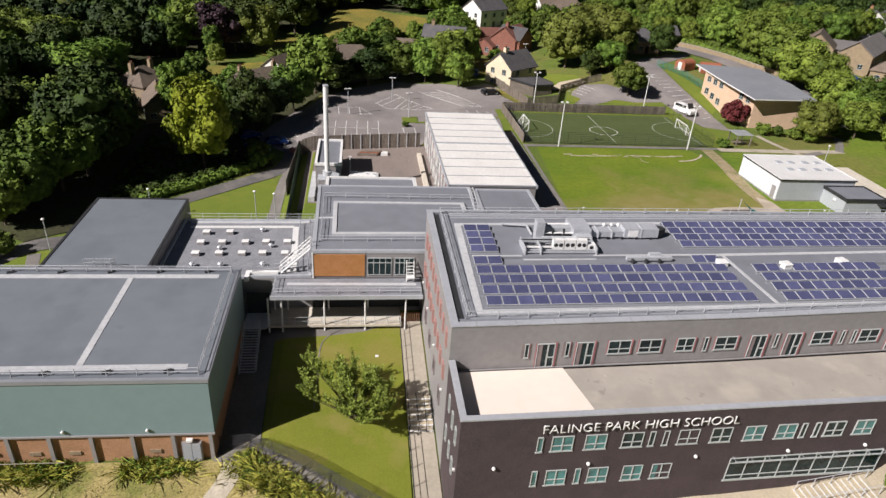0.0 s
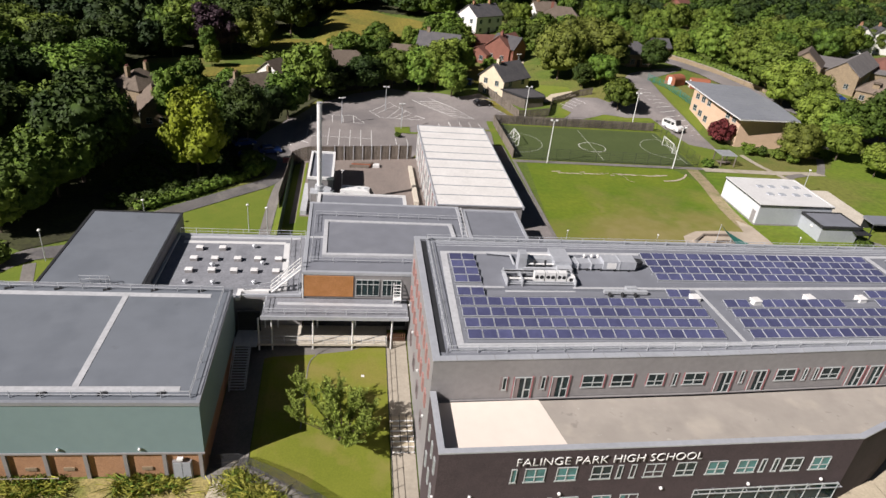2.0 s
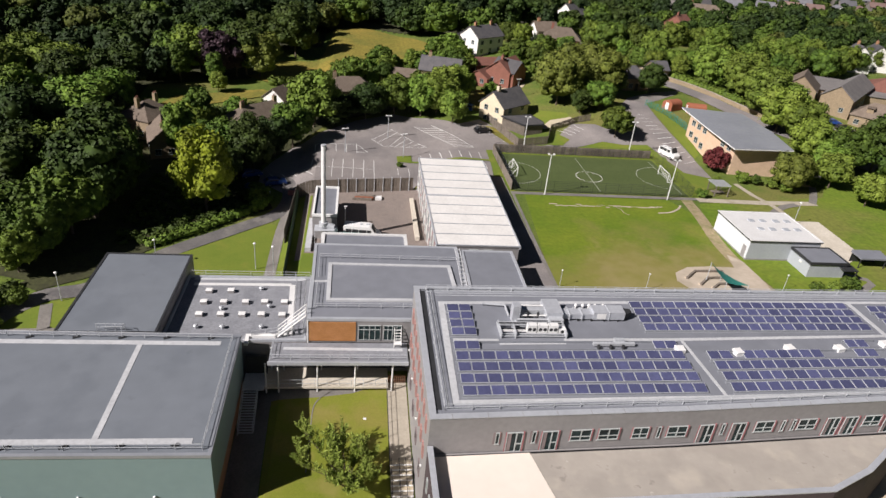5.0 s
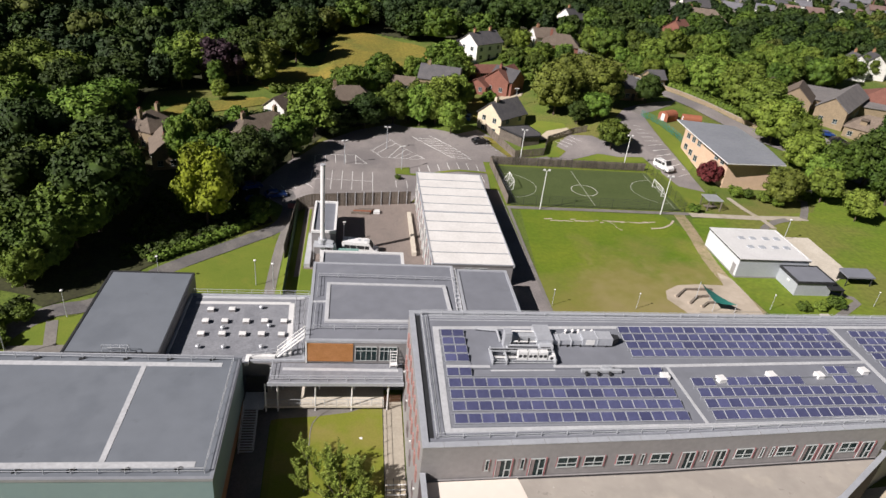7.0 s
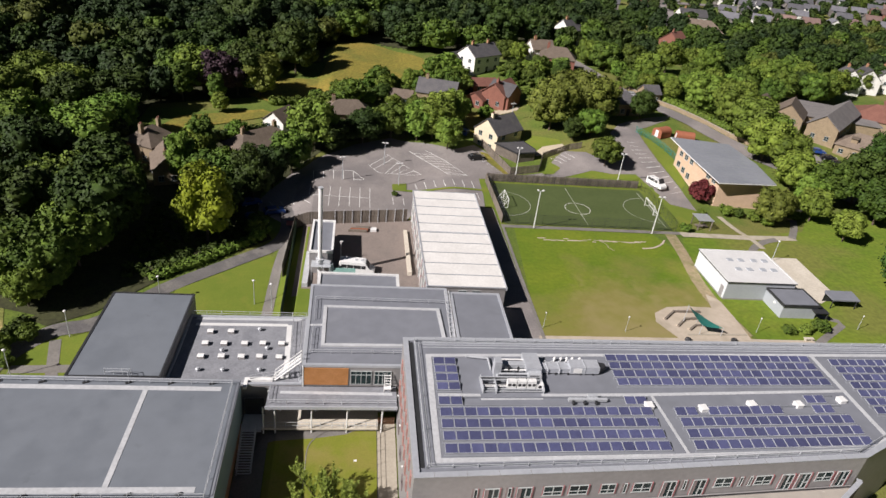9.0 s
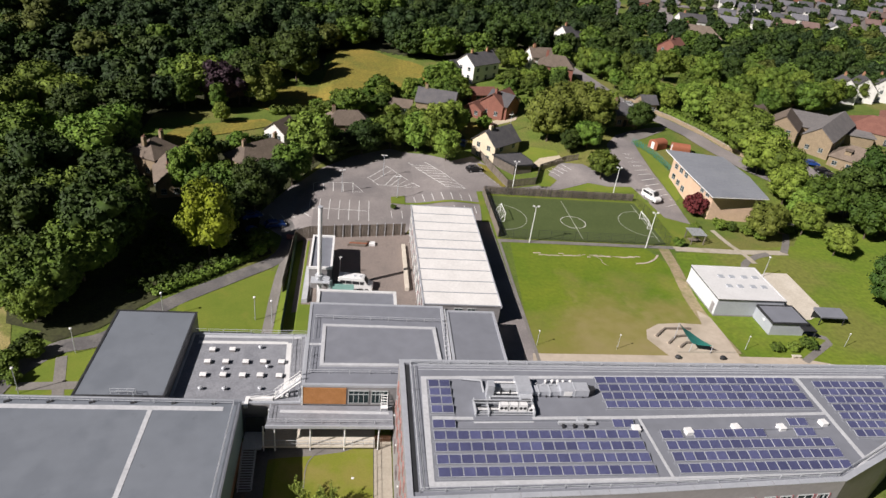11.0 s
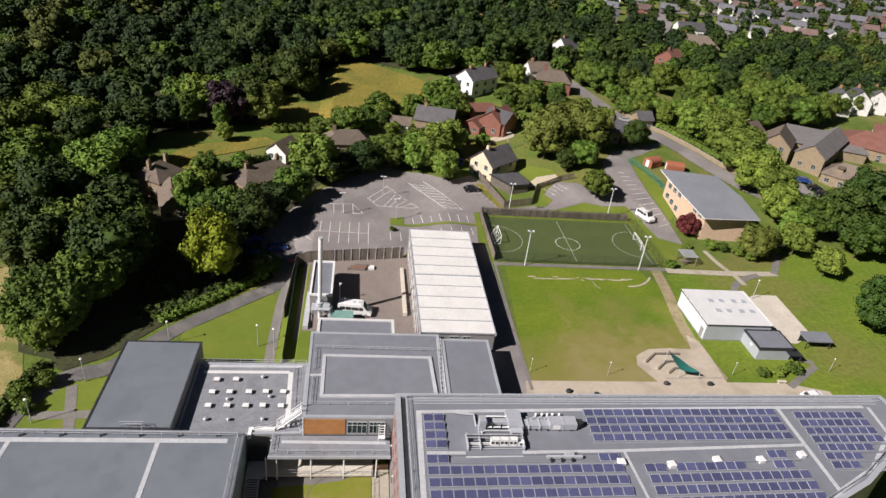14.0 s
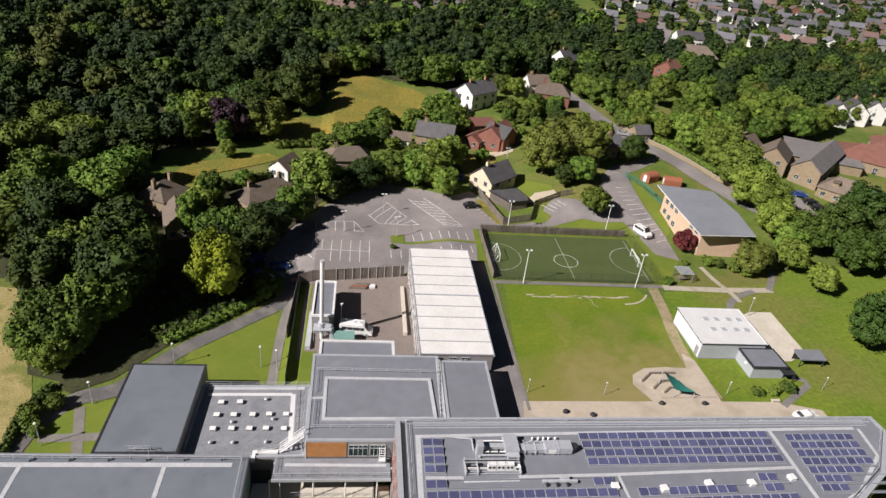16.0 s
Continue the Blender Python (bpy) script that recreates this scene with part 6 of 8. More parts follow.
railing("pitch_fence", [(x, y, land(x, y)) for x, y in ball_fence], 2.4, 2.5, "dark", "dark mesh fence round the pitch", rails=7, thick=0.022, category="fence")
kick = thing("board_fence", (48, 130.6, 0), "weathered board fence behind the pitch", "fence")
kboard = shared("kick_board", lambda: cube(-0.45, 0.45, -0.03, 0.03, -0.2, 1.9), M["timber"])
for i in range(38):
    piece("board", kboard, kick, (30.0 + 0.95 * i, 130.3 + 0.008 * i, land(30 + 0.95 * i, 130.3)), 0.5)
for i in range(21):
    piece("board", kboard, kick, (29.3, 110 + 0.97 * i, land(29.3, 110 + i)), 90)

# ---- playing field clutter ----
sail = thing("shade_sail", (55, 75.6, 0), "green fabric shade sail on posts", "canopy")
bm = bmesh.new()
c = [(53.0, 77.4, 3.4), (55.4, 77.6, 1.7), (57.7, 74.0, 1.6), (54.2, 74.2, 1.9)]
n = 8
grid = []
for i in range(n + 1):
    row = []
    for j in range(n + 1):
        u, v = i / n, j / n
        p = (1 - u) * (1 - v) * Vector(c[0]) + u * (1 - v) * Vector(c[1]) + u * v * Vector(c[2]) + (1 - u) * v * Vector(c[3])
        p.z -= 0.35 * (math.sin(math.pi * u) + math.sin(math.pi * v)) * 0.5
        row.append(bm.verts.new(p))
    grid.append(row)
for i in range(n):
    for j in range(n):
        bm.faces.new((grid[i][j], grid[i + 1][j], grid[i + 1][j + 1], grid[i][j + 1]))
part("fabric", bm, M["canvas"], sail)
for p in c:
    part("mast", tube(bmesh.new(), (p[0], p[1], -0.1), (p[0], p[1], p[2] + 0.05), 0.05, 8), M["steel"], sail)
for k, line in enumerate(([(50.2, 78.0), (52.6, 80.2), (57.2, 80.3)], [(51.6, 76.2), (53.7, 78.2), (56.2, 78.3)], [(53.2, 75.3), (54.7, 76.5), (57.1, 76.6)], [(52.2, 74.1), (62.4, 74.4)])):
    b = thing("terrace_seat", (*line[0], 0.1), "low kinked timber seat edge cut into worn earth", "bench", "timber seat edges")
    part("edge", prism(bmesh.new(), ribbon(line, 0.32), 0, 0.42 if k < 3 else 0.2), M["timber" if k < 3 else "courtpath"], b)
    part("top", prism(bmesh.new(), ribbon([(x - 0.1, y + 0.16) for x, y in line], 0.5), 0, 0.38 if k < 3 else 0.15), M["dirtpath"], b, "packed earth step")
for x, y in ((51.6, 72.7), (59.2, 72.7), (34.6, 70.6), (38.9, 69.9)):
    bl = thing("boulder", (x, y, 0.1), "dark rounded boulder on the path edge", "rock", "boulders")
    bm = bmesh.new()
    bmesh.ops.create_icosphere(bm, subdivisions=2, radius=0.5, matrix=Matrix.Translation((x, y, 0.35)) @ Matrix.Diagonal((1, 0.85, 0.75, 1)))
    for v in bm.verts:
        v.co += Vector((noise.noise(v.co * 2), noise.noise(v.co * 2 + Vector((5, 0, 0))), 0)) * 0.12
    part("stone", bm, M["dark"], bl)

# ---- huts ----
part("edge_trim", band(bmesh.new(), [(63.3, 84.5), (76.2, 84.5), (76.2, 95.7), (63.3, 95.7)], 0.25, 3.62, 3.72), M["hutroof"], hut)
part("fascia", band(bmesh.new(), [(63.32, 84.52), (76.18, 84.52), (76.18, 95.68), (63.32, 95.68)], 0.2, 3.4, 3.6), M["dark"], hut, "dark fascia under the roof edge")
for r in range(2):
    for i in range(4):
        x = 67.0 + i * 2.1 + (0.4 if i > 1 else 0)
        part("rooflight", cube(x, x + 1.0, 88.4 + 3.2 * r, 89.3 + 3.2 * r, 3.65, 3.8), M["bluewhite"], hut, "pale roof window")
part("wall_facing", cube(63.4, 63.5, 84.72, 95.48, 0.3, 3.4), M["hutwall"], hut, "white end wall")
part("door", cube(63.36, 63.52, 85.2, 86.2, 0.05, 2.2), M["greyclad"], hut, "grey door")
part("base_course", cube(63.4, 76.1, 84.62, 95.6, -0.4, 0.3), M["greyclad"], hut)
part("edge_trim", band(bmesh.new(), [(70.8, 79.3), (77.6, 79.3), (77.6, 84.65), (70.8, 84.65)], 0.2, 2.35, 2.75), M["dark"], hut2, "dark roof edge")
part("vent_box", cube(70.85, 71.02, 81.5, 82.0, 1.5, 1.8), M["white"], hut2)
part("porch_roof", cube(76.2, 78.6, 78.2, 80.3, 1.9, 2.05), M["dark"], hut2, "dark porch roof")
part("porch_post", cube(78.4, 78.55, 78.3, 78.45, 0, 1.9), M["dark"], hut2)
shelter = thing("bike_shelter", (85, 84, 0), "dark grey covered shelter on the lawn", "shelter")
part("roof", prism(bmesh.new(), [(82.4, 82.6), (87.4, 82.5), (87.6, 85.2), (82.5, 85.3)], 1.7, lambda x, y: 1.95 + (y - 82.5) * 0.08), M["membrane"], shelter)
part("back", cube(82.6, 87.3, 85.0, 85.1, 0, 1.8), M["dark"], shelter)
for x in (82.6, 87.2):
    for y in (82.8, 85.0):
        part("post", cube(x - 0.06, x + 0.06, y - 0.06, y + 0.06, 0, 1.8), M["dark"], shelter)
picnic = thing("pergola", (72.6, 112, 0), "weathered silver grey timber slatted pergola seat", "pergola")
for x in (71.2, 74.0):
    for y in (110.6, 113.6):
        part("post", cube(x - 0.08, x + 0.08, y - 0.08, y + 0.08, -0.1, 2.2), M["timber"], picnic)
for i in range(8):
    part("slat", cube(70.9, 74.3, 110.5 + 0.45 * i, 110.7 + 0.45 * i, 2.2, 2.32), M["coping"], picnic, "silver grey slat")
part("seat", cube(71.3, 73.9, 111.5, 112.6, 0.4, 0.5), M["timber"], picnic)
bench = thing("garden_bench", (72.5, 73.6, 0), "pale concrete bench beside shrubs", "bench")
part("seat", cube(71.6, 73.2, 73.2, 73.7, 0.42, 0.52), M["concrete"], bench)
part("leg", cube(71.8, 72.0, 73.25, 73.65, 0, 0.42), M["concrete"], bench)
part("leg", cube(72.8, 73.0, 73.25, 73.65, 0, 0.42), M["concrete"], bench)

# ---- office ----
for y in (125.2, 127.4, 134.3, 136.5, 138.7):
    x = 80.78 - (y - 123.2) * 0.1494
    window(office, "cross", 1.3, 1.35, (x, y, land(x, y) + 0.9), -81.5, gmat="glass")
    window(office, "cross", 1.3, 1.2, (x, y, office_top(x, y) - 1.75), -81.5, gmat="glass")
window(office, "pair", 3.2, 4.4, (79.9, 131.3, 1.4), -81.5, gmat="teal", fmat="white")
part("panel", prism(bmesh.new(), [(80.32, 128.6), (80.5, 128.6), (80.38, 129.5), (80.2, 129.5)], 0.5, 6.6), M["redframe"], office, "red facing panel")
side_shed = thing("flat_shed", (98, 120.5, 0), "dark flat roofed shed behind the office", "shed")
part("wall", prism(bmesh.new(), [(94.6, 117.9), (98.0, 117.5), (101.6, 122.5), (97.7, 123.4)], -0.5, 2.4), M["sandstone"], side_shed)
part("roof", prism(bmesh.new(), [(94.2, 117.5), (98.2, 117.1), (102.2, 122.8), (97.5, 123.8)], 2.4, 2.6), M["greyroof"], side_shed)
for x, y, w, d, turn, name in ((80.6, 155.6, 4.2, 3.0, 28, "round"), (86.2, 153.6, 4.6, 2.8, -12, "long")):
    shed = thing("garden_shed", (x, y, land(x, y)), "orange red curved roofed shelter beside the office", "shed", "orange shelters")
    bm = bmesh.new()
    c, s2 = math.cos(radians(turn)), math.sin(radians(turn))
    ends = []
    for u in (-w / 2, w / 2):
        ends.append([bm.verts.new((u * c - v * s2, u * s2 + v * c, z)) for v, z in [(d / 2 * math.cos(a), 1.5 + 1.0 * math.sin(a)) for a in np.linspace(0, math.pi, 9)] + [(-d / 2, 0), (d / 2, 0)]])
    bm.faces.new(ends[0])
    bm.faces.new(ends[1][::-1])
    for i in range(11):
        j = (i + 1) % 11
        bm.faces.new((ends[0][i], ends[1][i], ends[1][j], ends[0][j]))
    part("shell", bm, M["orange"], shed, local=True)
    part("door", prism(bmesh.new(), [(-w / 2 * c + 0.5 * s2 - 0.04 * c, -w / 2 * s2 - 0.5 * c - 0.04 * s2), (-w / 2 * c - 0.5 * s2 - 0.04 * c, -w / 2 * s2 + 0.5 * c - 0.04 * s2), (-w / 2 * c - 0.5 * s2, -w / 2 * s2 + 0.5 * c), (-w / 2 * c + 0.5 * s2, -w / 2 * s2 - 0.5 * c)], 0.05, 1.9), M["white"], shed, "white door", local=True)
railing("green_fence", [(x, y, land(x, y)) for x, y in ((73.9, 157), (76.6, 152), (78.4, 147), (79.4, 142.2))], 1.7, 2.2, "canvas", "green mesh fence beside the drive", rails=7, thick=0.035, category="fence")


# ---- vehicles ----
def extrude_profile(profile, y0, y1, taper=0.0, waist=0.9):
    """A side outline (x, z) drawn across the width, drawn in above the waist."""
    bm = bmesh.new()
    sides = []
    for y, s in ((y0, 1), (y1, -1)):
        sides.append([bm.verts.new((x, y + s * taper * max(0, z - waist), z)) for x, z in profile])
    k = len(profile)
    bm.faces.new(sides[0])
    bm.faces.new(sides[1][::-1])
    for i in range(k):
        j = (i + 1) % k
        bm.faces.new((sides[0][i], sides[1][i], sides[1][j], sides[0][j]))
    return bm


def wheels(t, xs, w, r=0.33):
    for x in xs:
        for y in (-w / 2 + 0.1, w / 2 - 0.1):
            wheel = part("wheel", tube(bmesh.new(), (x, y - 0.11, r), (x, y + 0.11, r), r, 14), M["black"], t, local=True)
            part("rim", tube(bmesh.new(), (x, y - 0.12, r), (x, y + 0.12, r), r * 0.6, 10), M["silver"], wheel, local=True)


def van(name, label, paint, x, y, turn, length=5.6, w=2.0, h=2.5):
    t = thing(name, (0, 0, 0), label, "van")
    L = length / 2
    body = extrude_profile([(-L, 0.35), (-L, h - 0.1), (-L + 0.15, h), (L - 1.9, h), (L - 1.5, h - 0.12), (L - 0.85, 1.35), (L - 0.1, 1.05), (L, 0.75), (L, 0.35)], -w / 2, w / 2, 0.06, 1.0)
    bmesh.ops.bevel(body, geom=body.edges[:], offset=0.05, segments=2, affect="EDGES")
    part("body", body, paint, t, local=True)
    part("windscreen", prism(bmesh.new(), [(L - 1.46, -w / 2 + 0.2), (L - 0.9, -w / 2 + 0.2), (L - 0.9, w / 2 - 0.2), (L - 1.46, w / 2 - 0.2)], lambda a, b: 2.42 - (a - L + 1.46) * 1.75, lambda a, b: 2.46 - (a - L + 1.46) * 1.75), M["dark"], t, "dark windscreen", local=True)
    for s in (-1, 1):
        bm = bmesh.new()
        for a, b in ((-L + 0.4, -L + 1.3), (-L + 1.4, -L + 2.4), (-L + 2.5, L - 2.3), (L - 2.2, L - 1.5)):
            ya, yb = sorted((s * (w / 2 - 0.075), s * (w / 2 - 0.02)))
            box(bm, a, b, ya, yb, 1.35, 1.95)
        part("side_window", bm, M["dark"], t, "dark side windows", local=True)
        part("headlight", cube(L - 0.06, L + 0.015, s * 0.75 - 0.15, s * 0.75 + 0.15, 0.75, 0.98), M["white"], t, local=True)
    for a in (-L + 0.9, -0.2, L - 2.2):
        part("roof_vent", cube(a - 0.2, a + 0.2, -0.22, 0.22, h, h + 0.08), M["steel"], t, local=True)
    wheels(t, (-L + 1.1, L - 0.95), w)
    t.matrix_basis = pose(x, y, land(x, y) + 0.06, 0, 0, turn)
    return t


def car_thing(label, paint, x, y, turn, lift=0.06, estate=False):
    t = thing("car", (0, 0, 0), label, "car", "parked cars")
    L, w = 2.1, 1.75
    back = [(-L, 0.3), (-L, 0.85), (-L + 0.1, 0.95), (-1.75, 1.0), (-1.35, 1.42), (0.35, 1.45), (1.05, 0.98), (L - 0.15, 0.82), (L, 0.6), (L, 0.3)]
    if estate:
        back[3:5] = [(-L + 0.15, 1.05), (-1.85, 1.5)]
    body = extrude_profile(back, -w / 2, w / 2, 0.32, 0.95)
    bmesh.ops.bevel(body, geom=body.edges[:], offset=0.045, segments=2, affect="EDGES")
    part("body", body, paint, t, local=True)
    part("windscreen", prism(bmesh.new(), [(0.4, -0.62), (0.98, -0.72), (0.98, 0.72), (0.4, 0.62)], lambda a, b: 1.4 - (a - 0.4) * 0.67, lambda a, b: 1.46 - (a - 0.4) * 0.67), M["dark"], t, "dark windscreen", local=True)
    part("rear_window", prism(bmesh.new(), [(-1.72, -0.68), (-1.36, -0.6), (-1.36, 0.6), (-1.72, 0.68)], lambda a, b: 1.0 + (a + 1.75) * 1.0, lambda a, b: 1.07 + (a + 1.75) * 1.0), M["dark"], t, local=True)
    for s in (-1, 1):
        bm = bmesh.new()
        for a, b in ((-1.3, -0.5), (-0.42, 0.5)):
            ya, yb = sorted((s * (w / 2 - 0.16), s * (w / 2 - 0.03)))
            box(bm, a, b, ya, yb, 1.0, 1.3)
        part("side_window", bm, M["dark"], t, local=True)
        part("headlight", cube(L - 0.1, L + 0.01, s * 0.6 - 0.15, s * 0.6 + 0.15, 0.62, 0.76), M["white"], t, local=True)
    wheels(t, (-1.3, 1.3), w, 0.31)
    t.matrix_basis = pose(x, y, land(x, y) + lift, 0, 0, turn)
    return t


van("minibus", "white minibus parked in the service yard", M["white"], 1.3, 93.4, -6, 6.0)
car_thing("blue car parked beside the cottage garden", M["blue"], 28.4, 158.9, 70)
van("van", "white and black van parked beside the drive", M["white"], 70.6, 131.8, -68, 4.9, h=1.95)
car_thing("small black car parked at the car park edge", M["carblack"], 29.2, 142.6, 15)
car_thing("blue car under the trees", M["blue"], -15.3, 116.6, 20)
car_thing("dark blue car in the shade of the trees", M["blue"], -20.4, 119.9, 30)
car_thing("white car parked behind the school", M["white"], 75.6, 69.6, 10)
for x, y, p in ((124.6, 147.5, "carblack"), (125.5, 144.6, "carblack"), (123.3, 150.9, "blue"), (84.6, 189, "silver")):
    car_thing("car parked along the road", M[p], x, y, -15, 0.3)
for i, (x, y) in enumerate(((140, 170), (138, 166), (128, 139.5))):
    car_thing("car parked in the yard", M[("white", "carblack", "blue")[i]], x, y, -20, 0.2)
barrier = thing("barrier", (-10.5, 110.6, -3), "red and yellow plastic barriers by the fence", "barrier")
part("panel", cube(-12.4, -10.6, 111.2, 111.35, land(-11, 111), land(-11, 111) + 1.0), M["redframe"], barrier)
part("panel", cube(-10.4, -9.2, 110.9, 111.05, land(-10, 111), land(-10, 111) + 1.0), M["sandstone"], barrier)
tarp = thing("covered_heap", (-18, 112, -4), "blue and white covered heaps under the trees", "heap")
for i, (x, y, m) in enumerate(((-18.5, 113, "blue"), (-17, 112.4, "white"), (-19.6, 114.5, "blue"))):
    bm = bmesh.new()
    bmesh.ops.create_icosphere(bm, subdivisions=2, radius=1.0, matrix=Matrix.Translation((x, y, land(x, y) + 0.4)) @ Matrix.Diagonal((1.3, 1, 0.8, 1)))
    part("cover", bm, M[m], tarp)


# ---- houses ----
def house(name, label, x, y, w, d, h, turn, wall, roof, rise=2.4, hip=False, chimneys=1, lift=0.0, windows=2, floors=2, dormer=False, porch=False, far=False):
    """A pitched house: its ridge runs along its own x. w along the ridge, d across."""
    t = thing(name, (0, 0, 0), label, "house")
    a, b, e = w / 2, d / 2, 0.35
    bm = bmesh.new()
    box(bm, -a, a, -b, b, -1.5, h)
    if not hip:
        for s in (-1, 1):
            v = [bm.verts.new(p) for p in ((s * a, -b, h), (s * a, b, h), (s * a, 0, h + rise))]
            u = [bm.verts.new(p) for p in ((s * (a - 0.3), -b, h), (s * (a - 0.3), b, h), (s * (a - 0.3), 0, h + rise))]
            bm.faces.new(v)
            bm.faces.new(u[::-1])
            for i in range(3):
                j = (i + 1) % 3
                bm.faces.new((v[i], v[j], u[j], u[i]))
    part("wall", bm, M[wall], t, local=True)
    for s in (-1, 1):
        bm = bmesh.new()
        k = d * 0.42 if hip else 0
        low = h - e * rise / b
        top = [(-a - e, s * (b + e), low), (a + e, s * (b + e), low), (a + e - (k + e if hip else 0), 0, h + rise), (-a - e + (k + e if hip else 0), 0, h + rise)]
        hi = [bm.verts.new((p[0], p[1], p[2] + 0.16)) for p in top]
        lo = [bm.verts.new(p) for p in top]
        bm.faces.new(hi)
        bm.faces.new(lo[::-1])
        for i in range(4):
            j = (i + 1) % 4
            bm.faces.new((hi[i], lo[i], lo[j], hi[j]))
        part("roof", bm, M[roof], t, local=True)
        if hip:
            bm = bmesh.new()
            tri = [(s * (a + e), -b - e, low), (s * (a + e), b + e, low), (s * (a - k), 0, h + rise)]
            hi = [bm.verts.new((p[0], p[1], p[2] + 0.16)) for p in tri]
            lo = [bm.verts.new(p) for p in tri]
            bm.faces.new(hi)
            bm.faces.new(lo[::-1])
            for i in range(3):
                j = (i + 1) % 3
                bm.faces.new((hi[i], lo[i], lo[j], hi[j]))
            part("roof", bm, M[roof], t, local=True)
    for i in range(chimneys):
        cx = (-a * 0.6, a * 0.6, 0)[i]
        stack = part("chimney", cube(cx - 0.45, cx + 0.45, -0.35, 0.35, h + rise - 0.9, h + rise + 1.1), M[wall if wall != "render" else "brick"], t, local=True)
        bm = bmesh.new()
        for q in (-0.22, 0.22):
            tube(bm, (cx + q, 0, h + rise + 1.1), (cx + q, 0, h + rise + 1.5), 0.13, 7)
        part("pot", bm, M["redtile"], stack, local=True)
    if far:
        bm = bmesh.new()
        for z in (0.8, 3.2):
            for cx in (-a * 0.5, a * 0.5):
                for s in (-1, 1):
                    ya, yb = sorted((s * b, s * (b + 0.06)))
                    box(bm, cx - 0.8, cx + 0.8, ya, yb, z, z + 1.2)
        tagged(part("glazing", bm, M["glass"], t, local=True), kind="stuff")
        t.matrix_basis = pose(x, y, land(x, y) + lift, 0, 0, turn)
        return t
    for f in range(floors):
        z = 0.8 + f * 2.6
        if z + 1.2 > h:
            break
        for i in range(windows):
            cx = -a + w * (i + 0.5) / windows
            window(t, "cross", 1.2, 1.2, (cx, -b - 0.02, z), 0)
            window(t, "cross", 1.2, 1.2, (cx, b + 0.02, z), 180)
        window(t, "cross", 1.1, 1.2, (-a - 0.02, -b * 0.45, z), -90)
        window(t, "cross", 1.1, 1.2, (-a - 0.02, b * 0.45, z), -90)
        window(t, "cross", 1.1, 1.2, (a + 0.02, 0, z), 90)
    part("door", cube(-0.5, 0.5, -b - 0.06, -b + 0.02, -0.1, 2.0), M["dark"], t, local=True)
    if porch:
        part("porch", cube(-1.4, 1.4, -b - 1.6, -b, -0.5, 2.3), M[wall], t, local=True)
        part("porch_roof", cube(-1.6, 1.6, -b - 1.8, -b, 2.3, 2.5), M[roof], t, local=True)
    if dormer:
        for cx in (-a * 0.45, a * 0.45):
            dm = part("dormer", cube(cx - 0.8, cx + 0.8, -b * 0.75, 0, h + 0.3, h + rise * 0.72), M[wall], t, local=True)
            part("dormer_roof", cube(cx - 1.0, cx + 1.0, -b * 0.85, 0.1, h + rise * 0.72, h + rise * 0.72 + 0.14), M[roof], dm, local=True)
    t.matrix_basis = pose(x, y, land(x, y) + lift, 0, 0, turn)
    return t


house("cottage", "cream rendered cottage with a slate roof by the car park", 36.2, 154.4, 10, 7.5, 4.9, 40.5, "creamwall", "slate", 3.2, chimneys=1, lift=-0.9)
ext = thing("single_storey_house", (39.5, 145.5, 0), "flat roofed dark house extension beside the cottage", "extension")
EXT = [(34.2, 147.6), (38.6, 141.1), (43.6, 142.4), (43.9, 144.6), (42, 150), (38.4, 148.8)]
part("wall", prism(bmesh.new(), inset(EXT, 0.25), -1.5, 2.75), M["timber"], ext)
part("roof", prism(bmesh.new(), EXT, 2.75, 2.95), M["slate"], ext, "dark felt roof")
part("roof_edge", band(bmesh.new(), inset(EXT, -0.05), 0.2, 2.7, 3.03), M["dark"], ext)
for x in (40.0, 41.6):
    window(ext, "cross", 1.3, 1.1, (x, 141.45 + (x - 38.6) * 0.26 + 0.28, 1.0), 14.6)


def boards(name, line, h, label, mat="timber", gap=0.34):
    """Upright boards with narrow gaps, on two rails."""
    t = thing(name, (*line[0], land(*line[0])), label, "fence")
    me = shared((name + "_slat", h, mat), lambda: cube(-0.13, 0.13, -0.02, 0.02, -0.2, h), M[mat])
    for a, b in zip(line, line[1:]):
        a, b = Vector(a), Vector(b)
        turn = math.degrees(math.atan2(b.y - a.y, b.x - a.x))
        k = round((b - a).length / gap)
        for i in range(k):
            p = a.lerp(b, (i + 0.5) / k)
            piece("board", me, t, (p.x, p.y, land(p.x, p.y)), turn)
        for z in (0.4, h - 0.3):
            part("rail", tube(bmesh.new(), (a.x, a.y, land(a.x, a.y) + z), (b.x, b.y, land(b.x, b.y) + z), 0.05, 4), M[mat], t)
    return t


boards("cottage_fence", [(31.6, 152.6), (32.8, 147), (35.8, 134.4), (43.1, 136.3)], 1.9, "weathered pale board fence round the cottage")
boards("cottage_fence", [(43.1, 136.3), (45.6, 143.3), (53, 146.8), (56.4, 147.4)], 1.7, "weathered board garden fence beside the drive")
house("brick_house", "red brick house with a tiled roof", 42.0, 183.5, 10, 7.5, 4.0, 52, "redbrick", "redtile", 2.9, chimneys=1)
house("brick_house", "red brick gabled house with solar panels", 42.6, 182.2, 7.4, 7, 4.1, -42, "redbrick", "slate", 2.7, chimneys=0)
house("brick_garage", "low red tiled brick outbuilding", 35.8, 183.6, 7, 6, 2.4, 52, "redbrick", "redtile", 1.8, chimneys=0, floors=1)
house("brick_garage", "low red tiled brick outbuilding", 38.5, 196, 8, 5, 2.4, 15, "redbrick", "redtile", 1.7, chimneys=0, floors=1)
